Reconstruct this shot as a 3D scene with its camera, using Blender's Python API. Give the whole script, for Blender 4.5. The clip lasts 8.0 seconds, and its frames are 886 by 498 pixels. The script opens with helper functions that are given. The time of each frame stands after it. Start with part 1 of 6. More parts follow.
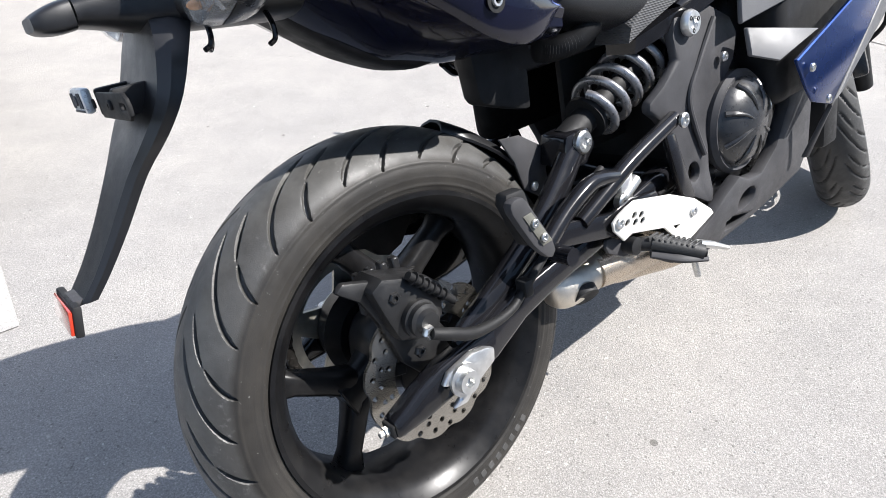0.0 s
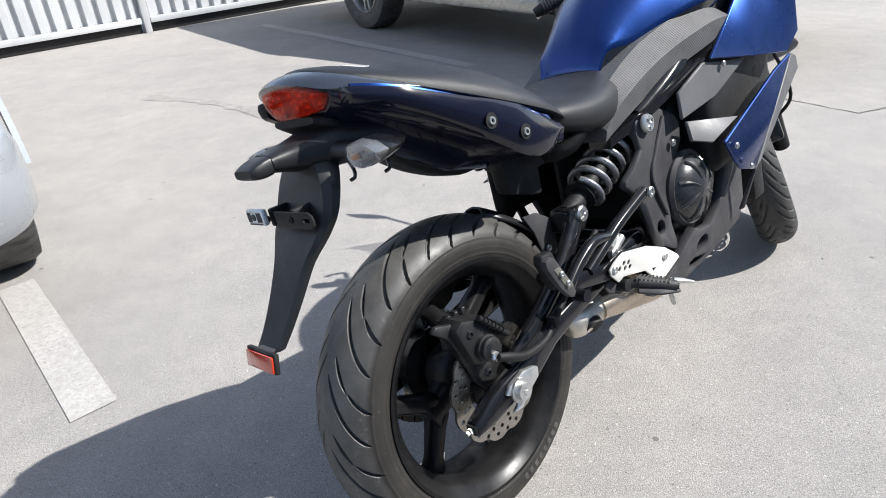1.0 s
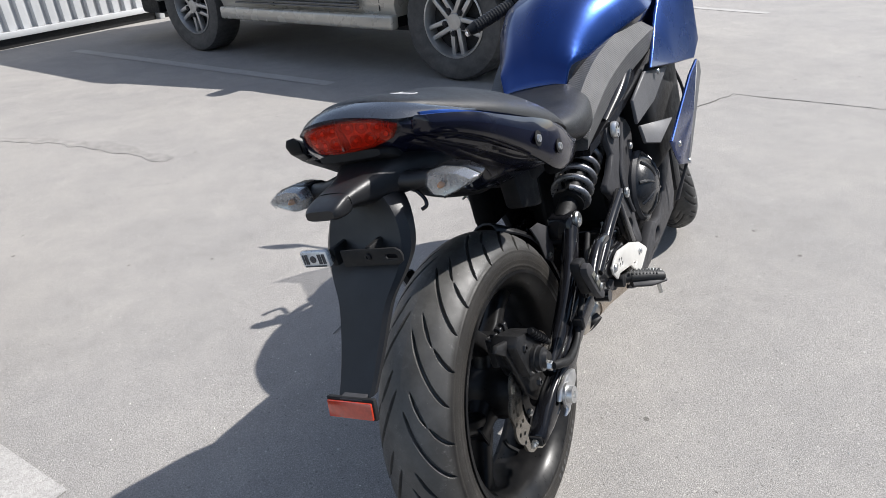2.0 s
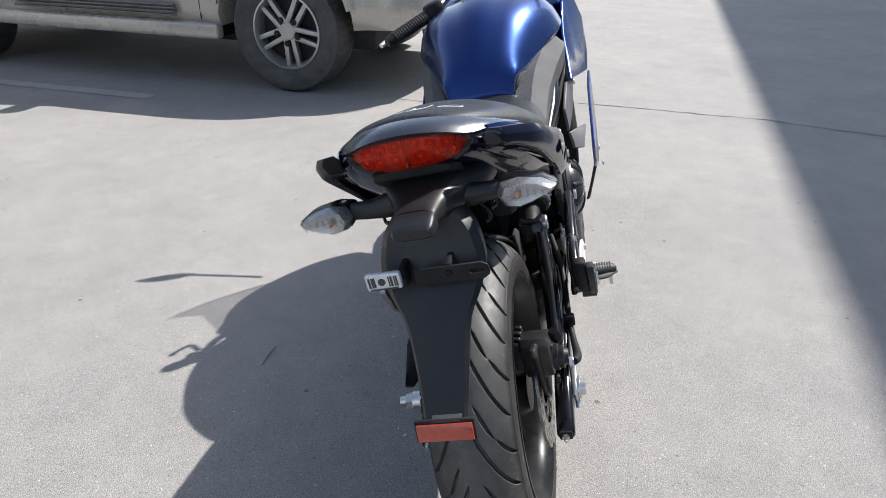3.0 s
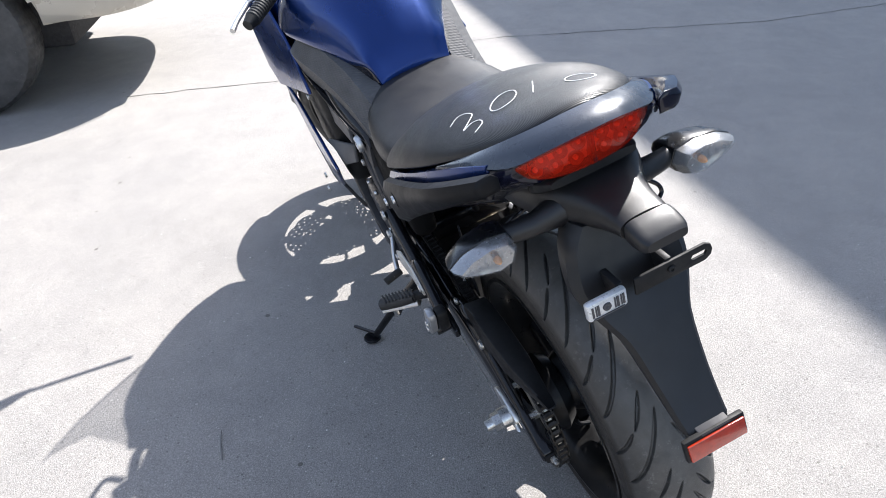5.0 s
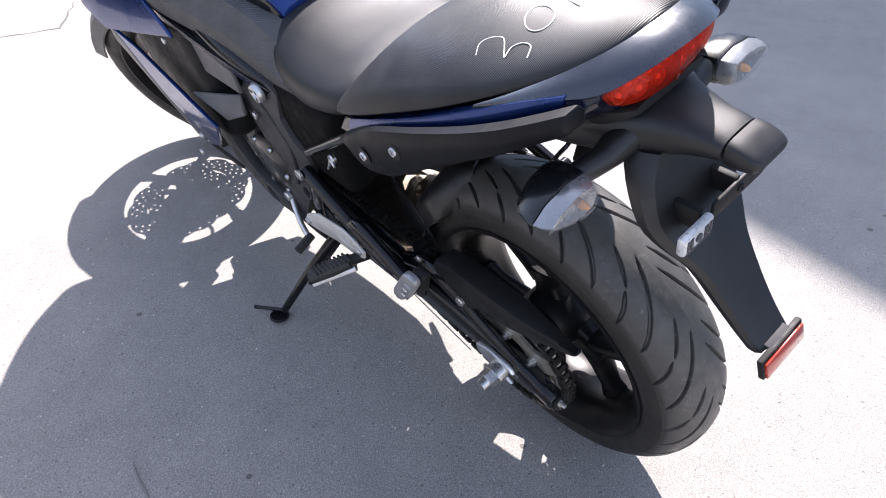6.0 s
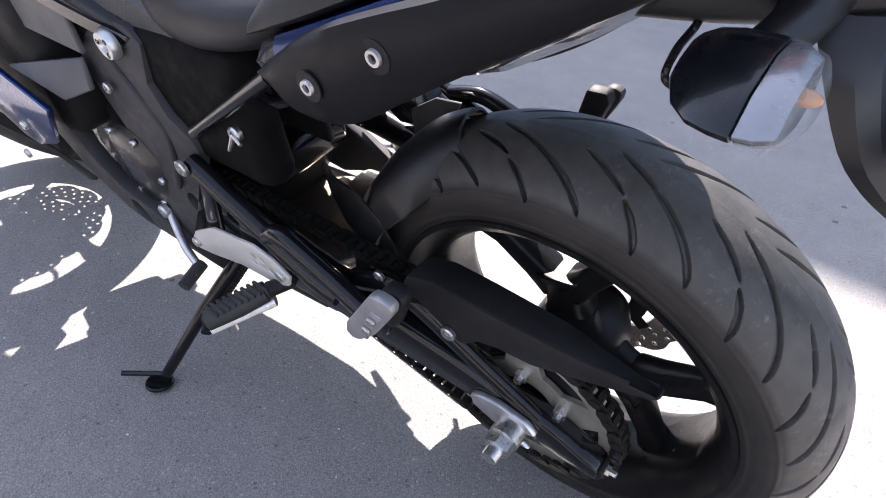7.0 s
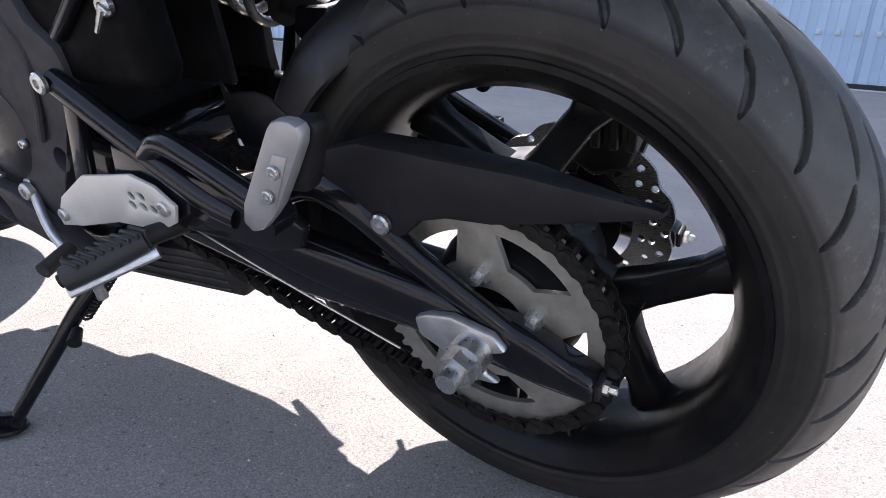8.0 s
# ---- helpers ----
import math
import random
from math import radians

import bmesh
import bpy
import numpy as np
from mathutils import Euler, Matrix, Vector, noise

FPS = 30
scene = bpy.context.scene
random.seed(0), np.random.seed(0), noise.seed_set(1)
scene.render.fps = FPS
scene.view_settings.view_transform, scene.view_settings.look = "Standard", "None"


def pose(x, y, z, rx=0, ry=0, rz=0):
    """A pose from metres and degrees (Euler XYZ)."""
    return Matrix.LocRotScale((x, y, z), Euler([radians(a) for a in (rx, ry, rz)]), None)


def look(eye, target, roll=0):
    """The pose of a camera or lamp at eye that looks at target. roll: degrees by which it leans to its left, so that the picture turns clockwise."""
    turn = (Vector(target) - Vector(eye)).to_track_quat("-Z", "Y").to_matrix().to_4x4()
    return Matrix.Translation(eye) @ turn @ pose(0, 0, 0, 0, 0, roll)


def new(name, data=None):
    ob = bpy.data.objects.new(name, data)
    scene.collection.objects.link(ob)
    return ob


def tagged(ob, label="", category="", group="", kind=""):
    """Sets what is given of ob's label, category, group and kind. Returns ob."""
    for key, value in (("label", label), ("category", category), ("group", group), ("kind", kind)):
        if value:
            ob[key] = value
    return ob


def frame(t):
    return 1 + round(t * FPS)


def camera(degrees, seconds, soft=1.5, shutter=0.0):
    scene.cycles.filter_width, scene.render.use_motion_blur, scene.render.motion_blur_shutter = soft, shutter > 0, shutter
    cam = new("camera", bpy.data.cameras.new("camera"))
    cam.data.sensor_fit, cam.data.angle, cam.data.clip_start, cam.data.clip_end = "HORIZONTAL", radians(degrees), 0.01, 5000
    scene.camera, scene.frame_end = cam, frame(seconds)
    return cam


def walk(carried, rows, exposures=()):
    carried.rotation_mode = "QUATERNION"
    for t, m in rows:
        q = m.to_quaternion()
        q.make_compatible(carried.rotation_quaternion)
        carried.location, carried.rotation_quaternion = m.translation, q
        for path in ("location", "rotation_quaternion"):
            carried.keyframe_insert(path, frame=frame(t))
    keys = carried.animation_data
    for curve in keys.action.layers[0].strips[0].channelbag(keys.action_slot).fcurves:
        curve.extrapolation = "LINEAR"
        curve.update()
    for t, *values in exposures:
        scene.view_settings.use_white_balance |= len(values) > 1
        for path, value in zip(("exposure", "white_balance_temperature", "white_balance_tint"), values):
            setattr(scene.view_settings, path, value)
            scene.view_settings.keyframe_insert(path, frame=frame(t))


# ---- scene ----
cam = camera(68.5, 8.0, 0.9)
PATH = [
    (0, (0.017, 0.158, 0.917), (-0.014, 1.818, -0.198), -1.7),
    (0.3, (0.022, 0.065, 0.987), (0.0, 1.754, -0.083), -2.35),
    (0.5, (-0.01, 0.003, 1.01), (-0.008, 1.716, -0.023), -3.6),
    (1, (-0.123, -0.123, 1.09), (-0.045, 1.635, 0.138), -4.7),
    (1.2, (-0.202, -0.144, 1.098), (0.0, 1.603, 0.146), -4.9),
    (2.3, (-0.56, 0.027, 1.13), (0.207, 1.627, 0.208), -1.5),
    (2.5, (-0.636, 0.067, 1.126), (0.285, 1.6, 0.231), 0.4),
    (3, (-0.784, 0.156, 1.137), (0.338, 1.52, 0.198), 0.8),
    (3.5, (-0.84, 0.3, 1.139), (0.454, 1.534, 0.243), 0.4),
    (4, (-0.923, 0.453, 1.132), (0.497, 1.498, 0.188), 1.3),
    (4.2, (-0.97, 0.519, 1.135), (0.515, 1.457, 0.18), 0.3),
    (5.3, (-0.951, 0.831, 1.125), (0.623, 1.361, 0.012), -3.3),
    (5.5, (-0.946, 0.894, 1.113), (0.655, 1.317, -0.008), -2.2),
    (6, (-0.895, 1.056, 1.08), (0.676, 1.054, -0.158), 0.5),
    (6.5, (-0.766, 1.131, 0.991), (0.752, 0.886, -0.288), 4.2),
    (6.7, (-0.694, 1.147, 0.928), (0.86, 0.83, -0.291), 4.5),
    (7, (-0.634, 1.154, 0.829), (0.982, 0.795, -0.292), 3.7),
    (7.5, (-0.616, 1.136, 0.611), (1.138, 0.645, -0.215), 4.2),
    (8, (-0.625, 1.138, 0.52), (1.167, 0.551, -0.147), 2.4),
]
walk(cam, [(t, look(eye, target, roll)) for t, eye, target, roll in PATH], [(0, 1.37, 6250, 11), (0.5, 1.12, 6250, 10), (1, 1.01, 6250, 10), (2.5, 0.70, 6300, 11), (3, 0.84, 6300, 11), (3.5, 0.95, 6300, 11), (4.2, 1.08, 6300, 11), (5.5, 1.66, 6250, 14), (6, 1.80, 6450, 18), (6.5, 2.05, 6500, 20), (7, 2.04, 6550, 20), (7.5, 1.99, 6550, 20), (8, 1.75, 6450, 18)])

# ---- the sun, the sky and the exposure ----
SUN = Vector((0.783, -0.071, 0.872)).normalized()
world = bpy.data.worlds.new("sky")
scene.world = world
world.use_nodes = True
sky = world.node_tree.nodes.new("ShaderNodeTexSky")
sky.sky_type = "NISHITA"
sky.sun_disc = False
sky.sun_elevation = math.asin(SUN.z)
sky.sun_rotation = math.atan2(SUN.x, SUN.y)
pale = world.node_tree.nodes.new("ShaderNodeHueSaturation")
pale.inputs["Saturation"].default_value = 0.70
world.node_tree.nodes["Background"].inputs["Strength"].default_value = 0.128
world.node_tree.links.new(sky.outputs[0], pale.inputs["Color"])
world.node_tree.links.new(pale.outputs[0], world.node_tree.nodes["Background"].inputs["Color"])
sun_data = bpy.data.lights.new("sun", "SUN")
sun_data.energy, sun_data.angle, sun_data.color = 4.45, radians(0.53), (1.0, 0.955, 0.89)
sun = new("sun", sun_data)
sun.matrix_world = look(SUN * 30, (0, 0, 0))


# ---- materials ----
class Nodes:
    """A short way to write a node material."""

    def __init__(self, name):
        self.mat = bpy.data.materials.new(name)
        self.mat.use_nodes = True
        self.tree = self.mat.node_tree
        self.bsdf = self.tree.nodes["Principled BSDF"]
        self.co = self.tree.nodes.new("ShaderNodeTexCoord").outputs["Object"]

    def put(self, socket, value):
        if isinstance(value, bpy.types.NodeSocket):
            self.tree.links.new(value, socket)
        else:
            socket.default_value = value

    def set(self, **values):
        for key, value in values.items():
            self.put(self.bsdf.inputs[key.replace("_", " ")], value)
        return self

    def noise(self, scale, detail=3.0, rough=0.55, co=None):
        n = self.tree.nodes.new("ShaderNodeTexNoise")
        n.inputs["Scale"].default_value, n.inputs["Detail"].default_value, n.inputs["Roughness"].default_value = scale, detail, rough
        self.tree.links.new(co or self.co, n.inputs["Vector"])
        return n.outputs["Fac"]

    def cells(self, scale, feature="F1"):
        n = self.tree.nodes.new("ShaderNodeTexVoronoi")
        n.feature = feature
        n.inputs["Scale"].default_value = scale
        self.tree.links.new(self.co, n.inputs["Vector"])
        return n.outputs["Distance"]

    def flecks(self, scale, size, share):
        """Scattered spots: one cell in a few carries one, with ragged rims."""
        n = self.tree.nodes.new("ShaderNodeTexVoronoi")
        n.inputs["Scale"].default_value = scale
        self.tree.links.new(self.co, n.inputs["Vector"])
        pick = self.tree.nodes.new("ShaderNodeSeparateColor")
        self.tree.links.new(n.outputs["Color"], pick.inputs[0])
        reach = self.math("MULTIPLY", pick.outputs["Green"], size)
        spot = self.math("LESS_THAN", self.math("ADD", n.outputs["Distance"], self.math("MULTIPLY", self.noise(scale * 3, 2.0), 0.12)), self.math("ADD", reach, 0.10))
        return self.math("MULTIPLY", spot, self.math("LESS_THAN", pick.outputs["Red"], share))

    def waves(self, scale, direction="X", distortion=0.0):
        n = self.tree.nodes.new("ShaderNodeTexWave")
        n.bands_direction = direction
        n.inputs["Scale"].default_value, n.inputs["Distortion"].default_value = scale, distortion
        self.tree.links.new(self.co, n.inputs["Vector"])
        return n.outputs["Fac"]

    def ramp(self, fac, a, b, lo=0.3, hi=0.7):
        n = self.tree.nodes.new("ShaderNodeValToRGB")
        n.color_ramp.elements[0].position, n.color_ramp.elements[1].position = lo, hi
        n.color_ramp.elements[0].color = (*a, 1) if isinstance(a, tuple) else (a, a, a, 1)
        n.color_ramp.elements[1].color = (*b, 1) if isinstance(b, tuple) else (b, b, b, 1)
        self.tree.links.new(fac, n.inputs["Fac"])
        return n.outputs["Color"]

    def mix(self, fac, a, b, mode="MIX"):
        n = self.tree.nodes.new("ShaderNodeMix")
        n.data_type, n.blend_type = "RGBA", mode
        for socket, value in ((n.inputs[0], fac), (n.inputs[6], a), (n.inputs[7], b)):
            if isinstance(value, tuple):
                value = (*value, 1)
            self.put(socket, value)
        return n.outputs[2]

    def math(self, op, a, b=0.0):
        n = self.tree.nodes.new("ShaderNodeMath")
        n.operation = op
        self.put(n.inputs[0], a)
        self.put(n.inputs[1], b)
        return n.outputs[0]

    def bump(self, height, strength=0.3, distance=0.002):
        n = self.tree.nodes.new("ShaderNodeBump")
        n.inputs["Strength"].default_value, n.inputs["Distance"].default_value = strength, distance
        self.tree.links.new(height, n.inputs["Height"])
        self.tree.links.new(n.outputs["Normal"], self.bsdf.inputs["Normal"])
        return self


def finish(name, colour, rough=0.5, metal=0.0, coat=0.0, vary=0.25, scale=30.0, grain=0.0, grain_scale=900.0, dust=0.0, coat_rough=0.05, spec=0.5):
    """A painted, moulded or metal surface with faint stains, dust and grain."""
    n = Nodes(name)
    dark = tuple(c * (1 - vary) for c in colour)
    light = tuple(min(1.0, c * (1 + vary)) for c in colour)
    base = n.ramp(n.noise(scale, 4.0), dark, light)
    if dust:
        base = n.mix(n.math("MULTIPLY", n.ramp(n.noise(9.0, 6.0, 0.7), 0.0, 1.0, 0.45, 0.8), dust), base, (0.34, 0.32, 0.29))
    n.set(Base_Color=base, Metallic=metal, Coat_Weight=coat, Coat_Roughness=coat_rough, Specular_IOR_Level=spec)
    n.set(Roughness=n.ramp(n.noise(scale * 2.3, 5.0, 0.65), max(0.02, rough * 0.8), min(1.0, rough * 1.22)))
    if grain:
        n.bump(n.noise(grain_scale, 2.0), grain, 0.0008)
    return n.mat


def asphalt_colour(n):
    stones = n.ramp(n.cells(260.0), 0.52, 0.235, 0.05, 0.60)
    stones = n.mix(0.55, stones, n.ramp(n.noise(300.0, 4.0, 0.75), 0.14, 0.58, 0.30, 0.72))
    patches = n.ramp(n.noise(0.9, 7.0, 0.62), (0.91, 0.91, 0.91), (1.10, 1.09, 1.06), 0.3, 0.72)
    fine = n.ramp(n.noise(9.0, 6.0, 0.75), (0.92, 0.92, 0.92), (1.07, 1.065, 1.05), 0.3, 0.7)
    grit = n.mix(n.ramp(n.noise(62.0, 2.0, 0.4), 0.0, 0.6, 0.73, 0.79), n.mix(1.0, n.mix(1.0, stones, patches, "MULTIPLY"), fine, "MULTIPLY"), (0.52, 0.51, 0.48))
    pits = n.ramp(n.cells(95.0), 0.0, 1.0, 0.10, 0.17)
    grit = n.mix(n.math("MULTIPLY", n.math("SUBTRACT", 1.0, pits), n.ramp(n.noise(30.0, 3.0, 0.6), 0.0, 0.75, 0.5, 0.6)), grit, (0.115, 0.11, 0.105))
    grit = n.mix(n.math("MULTIPLY", n.flecks(150.0, 0.30, 0.14), 0.55), grit, (0.60, 0.59, 0.565))
    grit = n.mix(n.math("MULTIPLY", n.flecks(75.0, 0.20, 0.06), 0.6), grit, (0.62, 0.61, 0.585))
    grit = n.mix(n.math("MULTIPLY", n.flecks(110.0, 0.30, 0.14), 0.6), grit, (0.13, 0.128, 0.122))
    grit = n.mix(n.math("MULTIPLY", n.flecks(14.0, 0.08, 0.10), 0.7), grit, (0.10, 0.095, 0.09))
    worn = n.ramp(n.noise(3.1, 8.0, 0.72), (0.94, 0.94, 0.94), (1.05, 1.047, 1.04), 0.36, 0.62)
    return n.mix(1.0, n.mix(1.0, grit, worn, "MULTIPLY"), (0.880, 0.845, 0.815), "MULTIPLY")


def asphalt():
    n = Nodes("bleached asphalt")
    n.set(Base_Color=asphalt_colour(n), Roughness=0.9, Specular_IOR_Level=0.3)
    return n.bump(n.mix(0.5, n.noise(170.0, 6.0, 0.82), n.noise(420.0, 3.0, 0.7)), 0.90, 0.0042).mat


def marking():
    n = Nodes("worn white road paint")
    wear = n.ramp(n.noise(60.0, 7.0, 0.76), 0.05, 0.55, 0.36, 0.70)
    paint = n.ramp(n.noise(5.0, 5.0, 0.6), (0.44, 0.43, 0.40), (0.58, 0.565, 0.535))
    n.set(Base_Color=n.mix(wear, asphalt_colour(n), paint), Roughness=0.8)
    return n.bump(n.noise(330.0, 4.0, 0.7), 0.5, 0.002).mat


def rubber(name, tone=0.028):
    n = Nodes(name)
    worn = n.ramp(n.noise(14.0, 6.0, 0.65), (tone * 0.8,) * 3, (tone * 1.9, tone * 1.85, tone * 1.75), 0.3, 0.75)
    specks = n.ramp(n.noise(160.0, 2.0, 0.5), 0.0, 1.0, 0.70, 0.78)
    n.set(Base_Color=n.mix(specks, worn, (0.16, 0.155, 0.145)), Roughness=n.ramp(n.noise(40.0, 5.0), 0.42, 0.72), Specular_IOR_Level=0.45)
    return n.bump(n.noise(700.0, 4.0, 0.7), 0.35, 0.0008).mat


def worn_rubber(name, tone=0.021):
    """Road tyre with a scuffed, dusty running band, a polished shoulder and brown-black walls."""
    n = Nodes(name)
    split = n.tree.nodes.new("ShaderNodeSeparateXYZ")
    n.tree.links.new(n.co, split.inputs[0])
    wall = n.math("ABSOLUTE", split.outputs["X"])
    band = n.ramp(n.math("ADD", wall, n.math("MULTIPLY", n.noise(45.0, 4.0), 0.003)), 1.0, 0.0, 0.0682, 0.0702)
    streak = n.ramp(n.noise(26.0, 7.0, 0.7), 0.22, 0.95, 0.3, 0.75)
    walls = n.ramp(n.noise(14.0, 6.0, 0.65), (tone * 0.8, tone * 0.75, tone * 0.7), (tone * 1.7, tone * 1.55, tone * 1.35), 0.3, 0.75)
    base = n.mix(n.math("MULTIPLY", band, streak), walls, (0.062, 0.061, 0.058))
    crown = n.ramp(n.math("ADD", wall, n.math("MULTIPLY", n.noise(30.0, 5.0), 0.016)), 0.55, 0.0, 0.040, 0.062)
    base = n.mix(n.math("MULTIPLY", crown, streak), base, (0.11, 0.108, 0.103))
    scuff = n.math("MULTIPLY", n.ramp(n.noise(75.0, 6.0, 0.75), 0.0, 0.65, 0.55, 0.68), n.math("MULTIPLY", band, n.ramp(n.noise(11.0, 3.0), 0.0, 1.0, 0.45, 0.65)))
    base = n.mix(scuff, base, (0.20, 0.195, 0.185))
    specks = n.ramp(n.noise(190.0, 2.0, 0.5), 0.0, 0.60, 0.71, 0.79)
    n.set(Base_Color=n.mix(specks, base, (0.19, 0.185, 0.175)), Roughness=n.ramp(n.noise(40.0, 5.0), 0.38, 0.60), Specular_IOR_Level=n.math("ADD", 0.30, n.math("MULTIPLY", band, 0.22)))
    return n.bump(n.mix(0.4, n.noise(700.0, 4.0, 0.7), n.noise(130.0, 5.0, 0.7)), 0.45, 0.0012).mat


def vinyl(name, ribbed=False):
    n = Nodes(name)
    n.set(Base_Color=n.ramp(n.noise(6.0, 5.0, 0.6), (0.009, 0.0095, 0.0105), (0.020, 0.0205, 0.022)), Roughness=n.ramp(n.noise(22.0, 5.0), 0.36, 0.50), Specular_IOR_Level=0.32)
    grain = n.ramp(n.cells(1500.0), 0.35, 0.65, 0.1, 0.8)
    if ribbed:
        # ribs cover the flat top alone; the flanks and the front stay smooth
        facing = n.tree.nodes.new("ShaderNodeSeparateXYZ")
        n.tree.links.new(n.tree.nodes["Texture Coordinate"].outputs["Normal"], facing.inputs[0])
        place = n.tree.nodes.new("ShaderNodeSeparateXYZ")
        n.tree.links.new(n.co, place.inputs[0])
        rear = n.math("ADD", place.outputs["Y"], n.math("MULTIPLY", n.math("ABSOLUTE", place.outputs["X"]), 0.6))
        mask = n.math("MULTIPLY", n.ramp(facing.outputs["Z"], 0.0, 1.0, 0.72, 0.80), n.ramp(n.math("ADD", rear, 0.5), 1.0, 0.0, 0.715, 0.730))
        grain = n.mix(n.math("MULTIPLY", mask, 0.8), grain, n.waves(150.0, "Y"))
    return n.bump(grain, 0.42, 0.0010).mat


def metallic_paint(name, colour, flake=0.25, metal=0.82, coat=1.0):
    n = Nodes(name)
    glint = n.ramp(n.cells(2600.0), 1.0 + flake, 1.0 - flake, 0.1, 0.6)
    n.set(Base_Color=n.mix(1.0, (*colour, 1)[:3], glint, "MULTIPLY"), Metallic=metal, Roughness=n.ramp(n.noise(7.0, 5.0), 0.24, 0.32), Coat_Weight=coat, Coat_Roughness=n.ramp(n.noise(11.0, 6.0), 0.02, 0.09))
    return n.bump(n.noise(55.0, 2.0), 0.02, 0.001).mat


def knurled(name):
    n = Nodes(name)
    n.set(Base_Color=n.ramp(n.noise(20.0), (0.062, 0.062, 0.063), (0.090, 0.090, 0.091)), Roughness=0.55, Specular_IOR_Level=0.28)
    return n.bump(n.math("MULTIPLY", n.waves(80.0, "DIAGONAL"), n.waves(95.0, "Z")), 0.5, 0.0015).mat


def brushed(name, colour, rough=0.32, direction="Y"):
    n = Nodes(name)
    streak = n.waves(190.0, direction, 14.0)
    n.set(Base_Color=n.mix(n.ramp(n.noise(18.0, 6.0, 0.7), 0.0, 0.7, 0.35, 0.75), (*colour, 1)[:3], tuple(c * 0.62 for c in colour)), Metallic=1.0, Roughness=n.ramp(streak, rough * 0.8, rough * 1.3))
    return n.bump(streak, 0.06, 0.0004).mat


ASPHALT, MARKING = asphalt(), marking()
TYRE, CAR_TYRE, PEG_RUBBER = rubber("tyre rubber", 0.023), rubber("dusty car tyre rubber", 0.045), rubber("peg rubber", 0.018)
WORN_TYRE = worn_rubber("worn tyre rubber")
SEAT, SEAT_RIBBED = vinyl("seat vinyl"), vinyl("ribbed seat vinyl", True)
BLUE = metallic_paint("deep blue metallic paint", (0.0015, 0.030, 0.165), 0.25, 0.8, 0.5)
NAVY = finish("gloss blue-black panel", (0.0045, 0.005, 0.0135), 0.24, 0.0, 0.62, 0.3, 12.0, spec=0.1)
CALIPER = finish("dark cast caliper", (0.013, 0.013, 0.0135), 0.42, 0.2, 0.0, 0.3, 40.0, 0.3, 500.0, 0.06)
OLIVE = finish("dull olive inlay", (0.10, 0.098, 0.082), 0.5)
SLATE = finish("slate tail cap", (0.030, 0.037, 0.050), 0.26, 0.3, 0.5, 0.15, 16.0)
PLASTIC = finish("grained black plastic", (0.0075, 0.0077, 0.0088), 0.40, 0.0, 0.0, 0.2, 12.0, 0.14, 1900.0, 0.03, spec=0.45)
INDICATOR = finish("smooth black lamp housing", (0.006, 0.0065, 0.008), 0.28, 0.0, 0.3, 0.2, 20.0, 0.05, 900.0, spec=0.4)
# Near-black base and low gloss carry the shade below the overhanging panels.
SHADED_TRAY = finish("tray black with shade", (0.0035, 0.0035, 0.0038), 0.75, 0.0, 0.0, 0.3, 20.0, 0.2, 900.0, spec=0.12)
CELL_CUP = finish("dark lamp cup", (0.26, 0.21, 0.18), 0.35, 0.2)
MATTE = finish("matte black plastic", (0.009, 0.009, 0.0095), 0.6, 0.0, 0.0, 0.3, 16.0, 0.3, 900.0, 0.02, spec=0.28)
GLOSS_BLACK = finish("gloss black frame paint", (0.008, 0.008, 0.0095), 0.2, 0.0, 0.5, 0.3, 18.0, spec=0.12)
RIM_BLACK = finish("satin black wheel paint", (0.0065, 0.0065, 0.007), 0.32, 0.0, 0.0, 0.3, 20.0, dust=0.05, spec=0.18)
FRAME_GREY = finish("dark grey frame cover", (0.042, 0.0415, 0.044), 0.55, 0.0, 0.0, 0.2, 20.0, 0.2, 1300.0, 0.04, spec=0.22)
FAIRING_GREY = finish("silver grey fairing plastic", (0.095, 0.095, 0.098), 0.45, 0.0, 0.0, 0.12, 14.0, 0.3, 1000.0, spec=0.35)
FLANK = finish("gloss black tank side", (0.006, 0.0065, 0.010), 0.2, 0.0, 0.9, 0.3, 12.0, spec=0.1)
PEG_GREY = finish("bead blasted grey alloy", (0.38, 0.38, 0.385), 0.42, 0.6, 0.0, 0.12, 30.0, 0.2, 800.0)
PAD = knurled("textured knee pad")
ENGINE = finish("black engine casing", (0.012, 0.012, 0.013), 0.3, 0.0, 0.3, 0.3, 25.0, 0.2, 600.0, spec=0.4)
SILVER = finish("cast aluminium", (0.62, 0.62, 0.61), 0.36, 0.9, 0.0, 0.14, 60.0, 0.15, 500.0)
SATIN = finish("satin aluminium guard", (0.68, 0.665, 0.62), 0.42, 0.35, 0.0, 0.07, 20.0, 0.12, 900.0)
STEEL = finish("zinc steel", (0.56, 0.56, 0.545), 0.30, 0.95, 0.0, 0.15, 120.0, 0.08, 400.0)
DISC = brushed("ground steel disc", (0.42, 0.395, 0.35), 0.3, "Z")
CLUTCH_BLACK = finish("satin black cover paint", (0.016, 0.016, 0.017), 0.30, 0.0, 0.25, 0.3, 60.0, 0.25, 700.0, 0.05)
SHIELD_GREY = finish("dark heat shield steel", (0.040, 0.038, 0.036), 0.42, 0.3, 0.0, 0.3, 30.0)
MUFFLER = brushed("heat tinted steel", (0.60, 0.51, 0.41), 0.34)
MUFFLER_CAP = brushed("satin steel", (0.76, 0.70, 0.61), 0.42)
SPROCKET = finish("dull sprocket alloy", (0.40, 0.385, 0.335), 0.42, 0.75, 0.0, 0.2, 50.0, 0.15, 500.0)
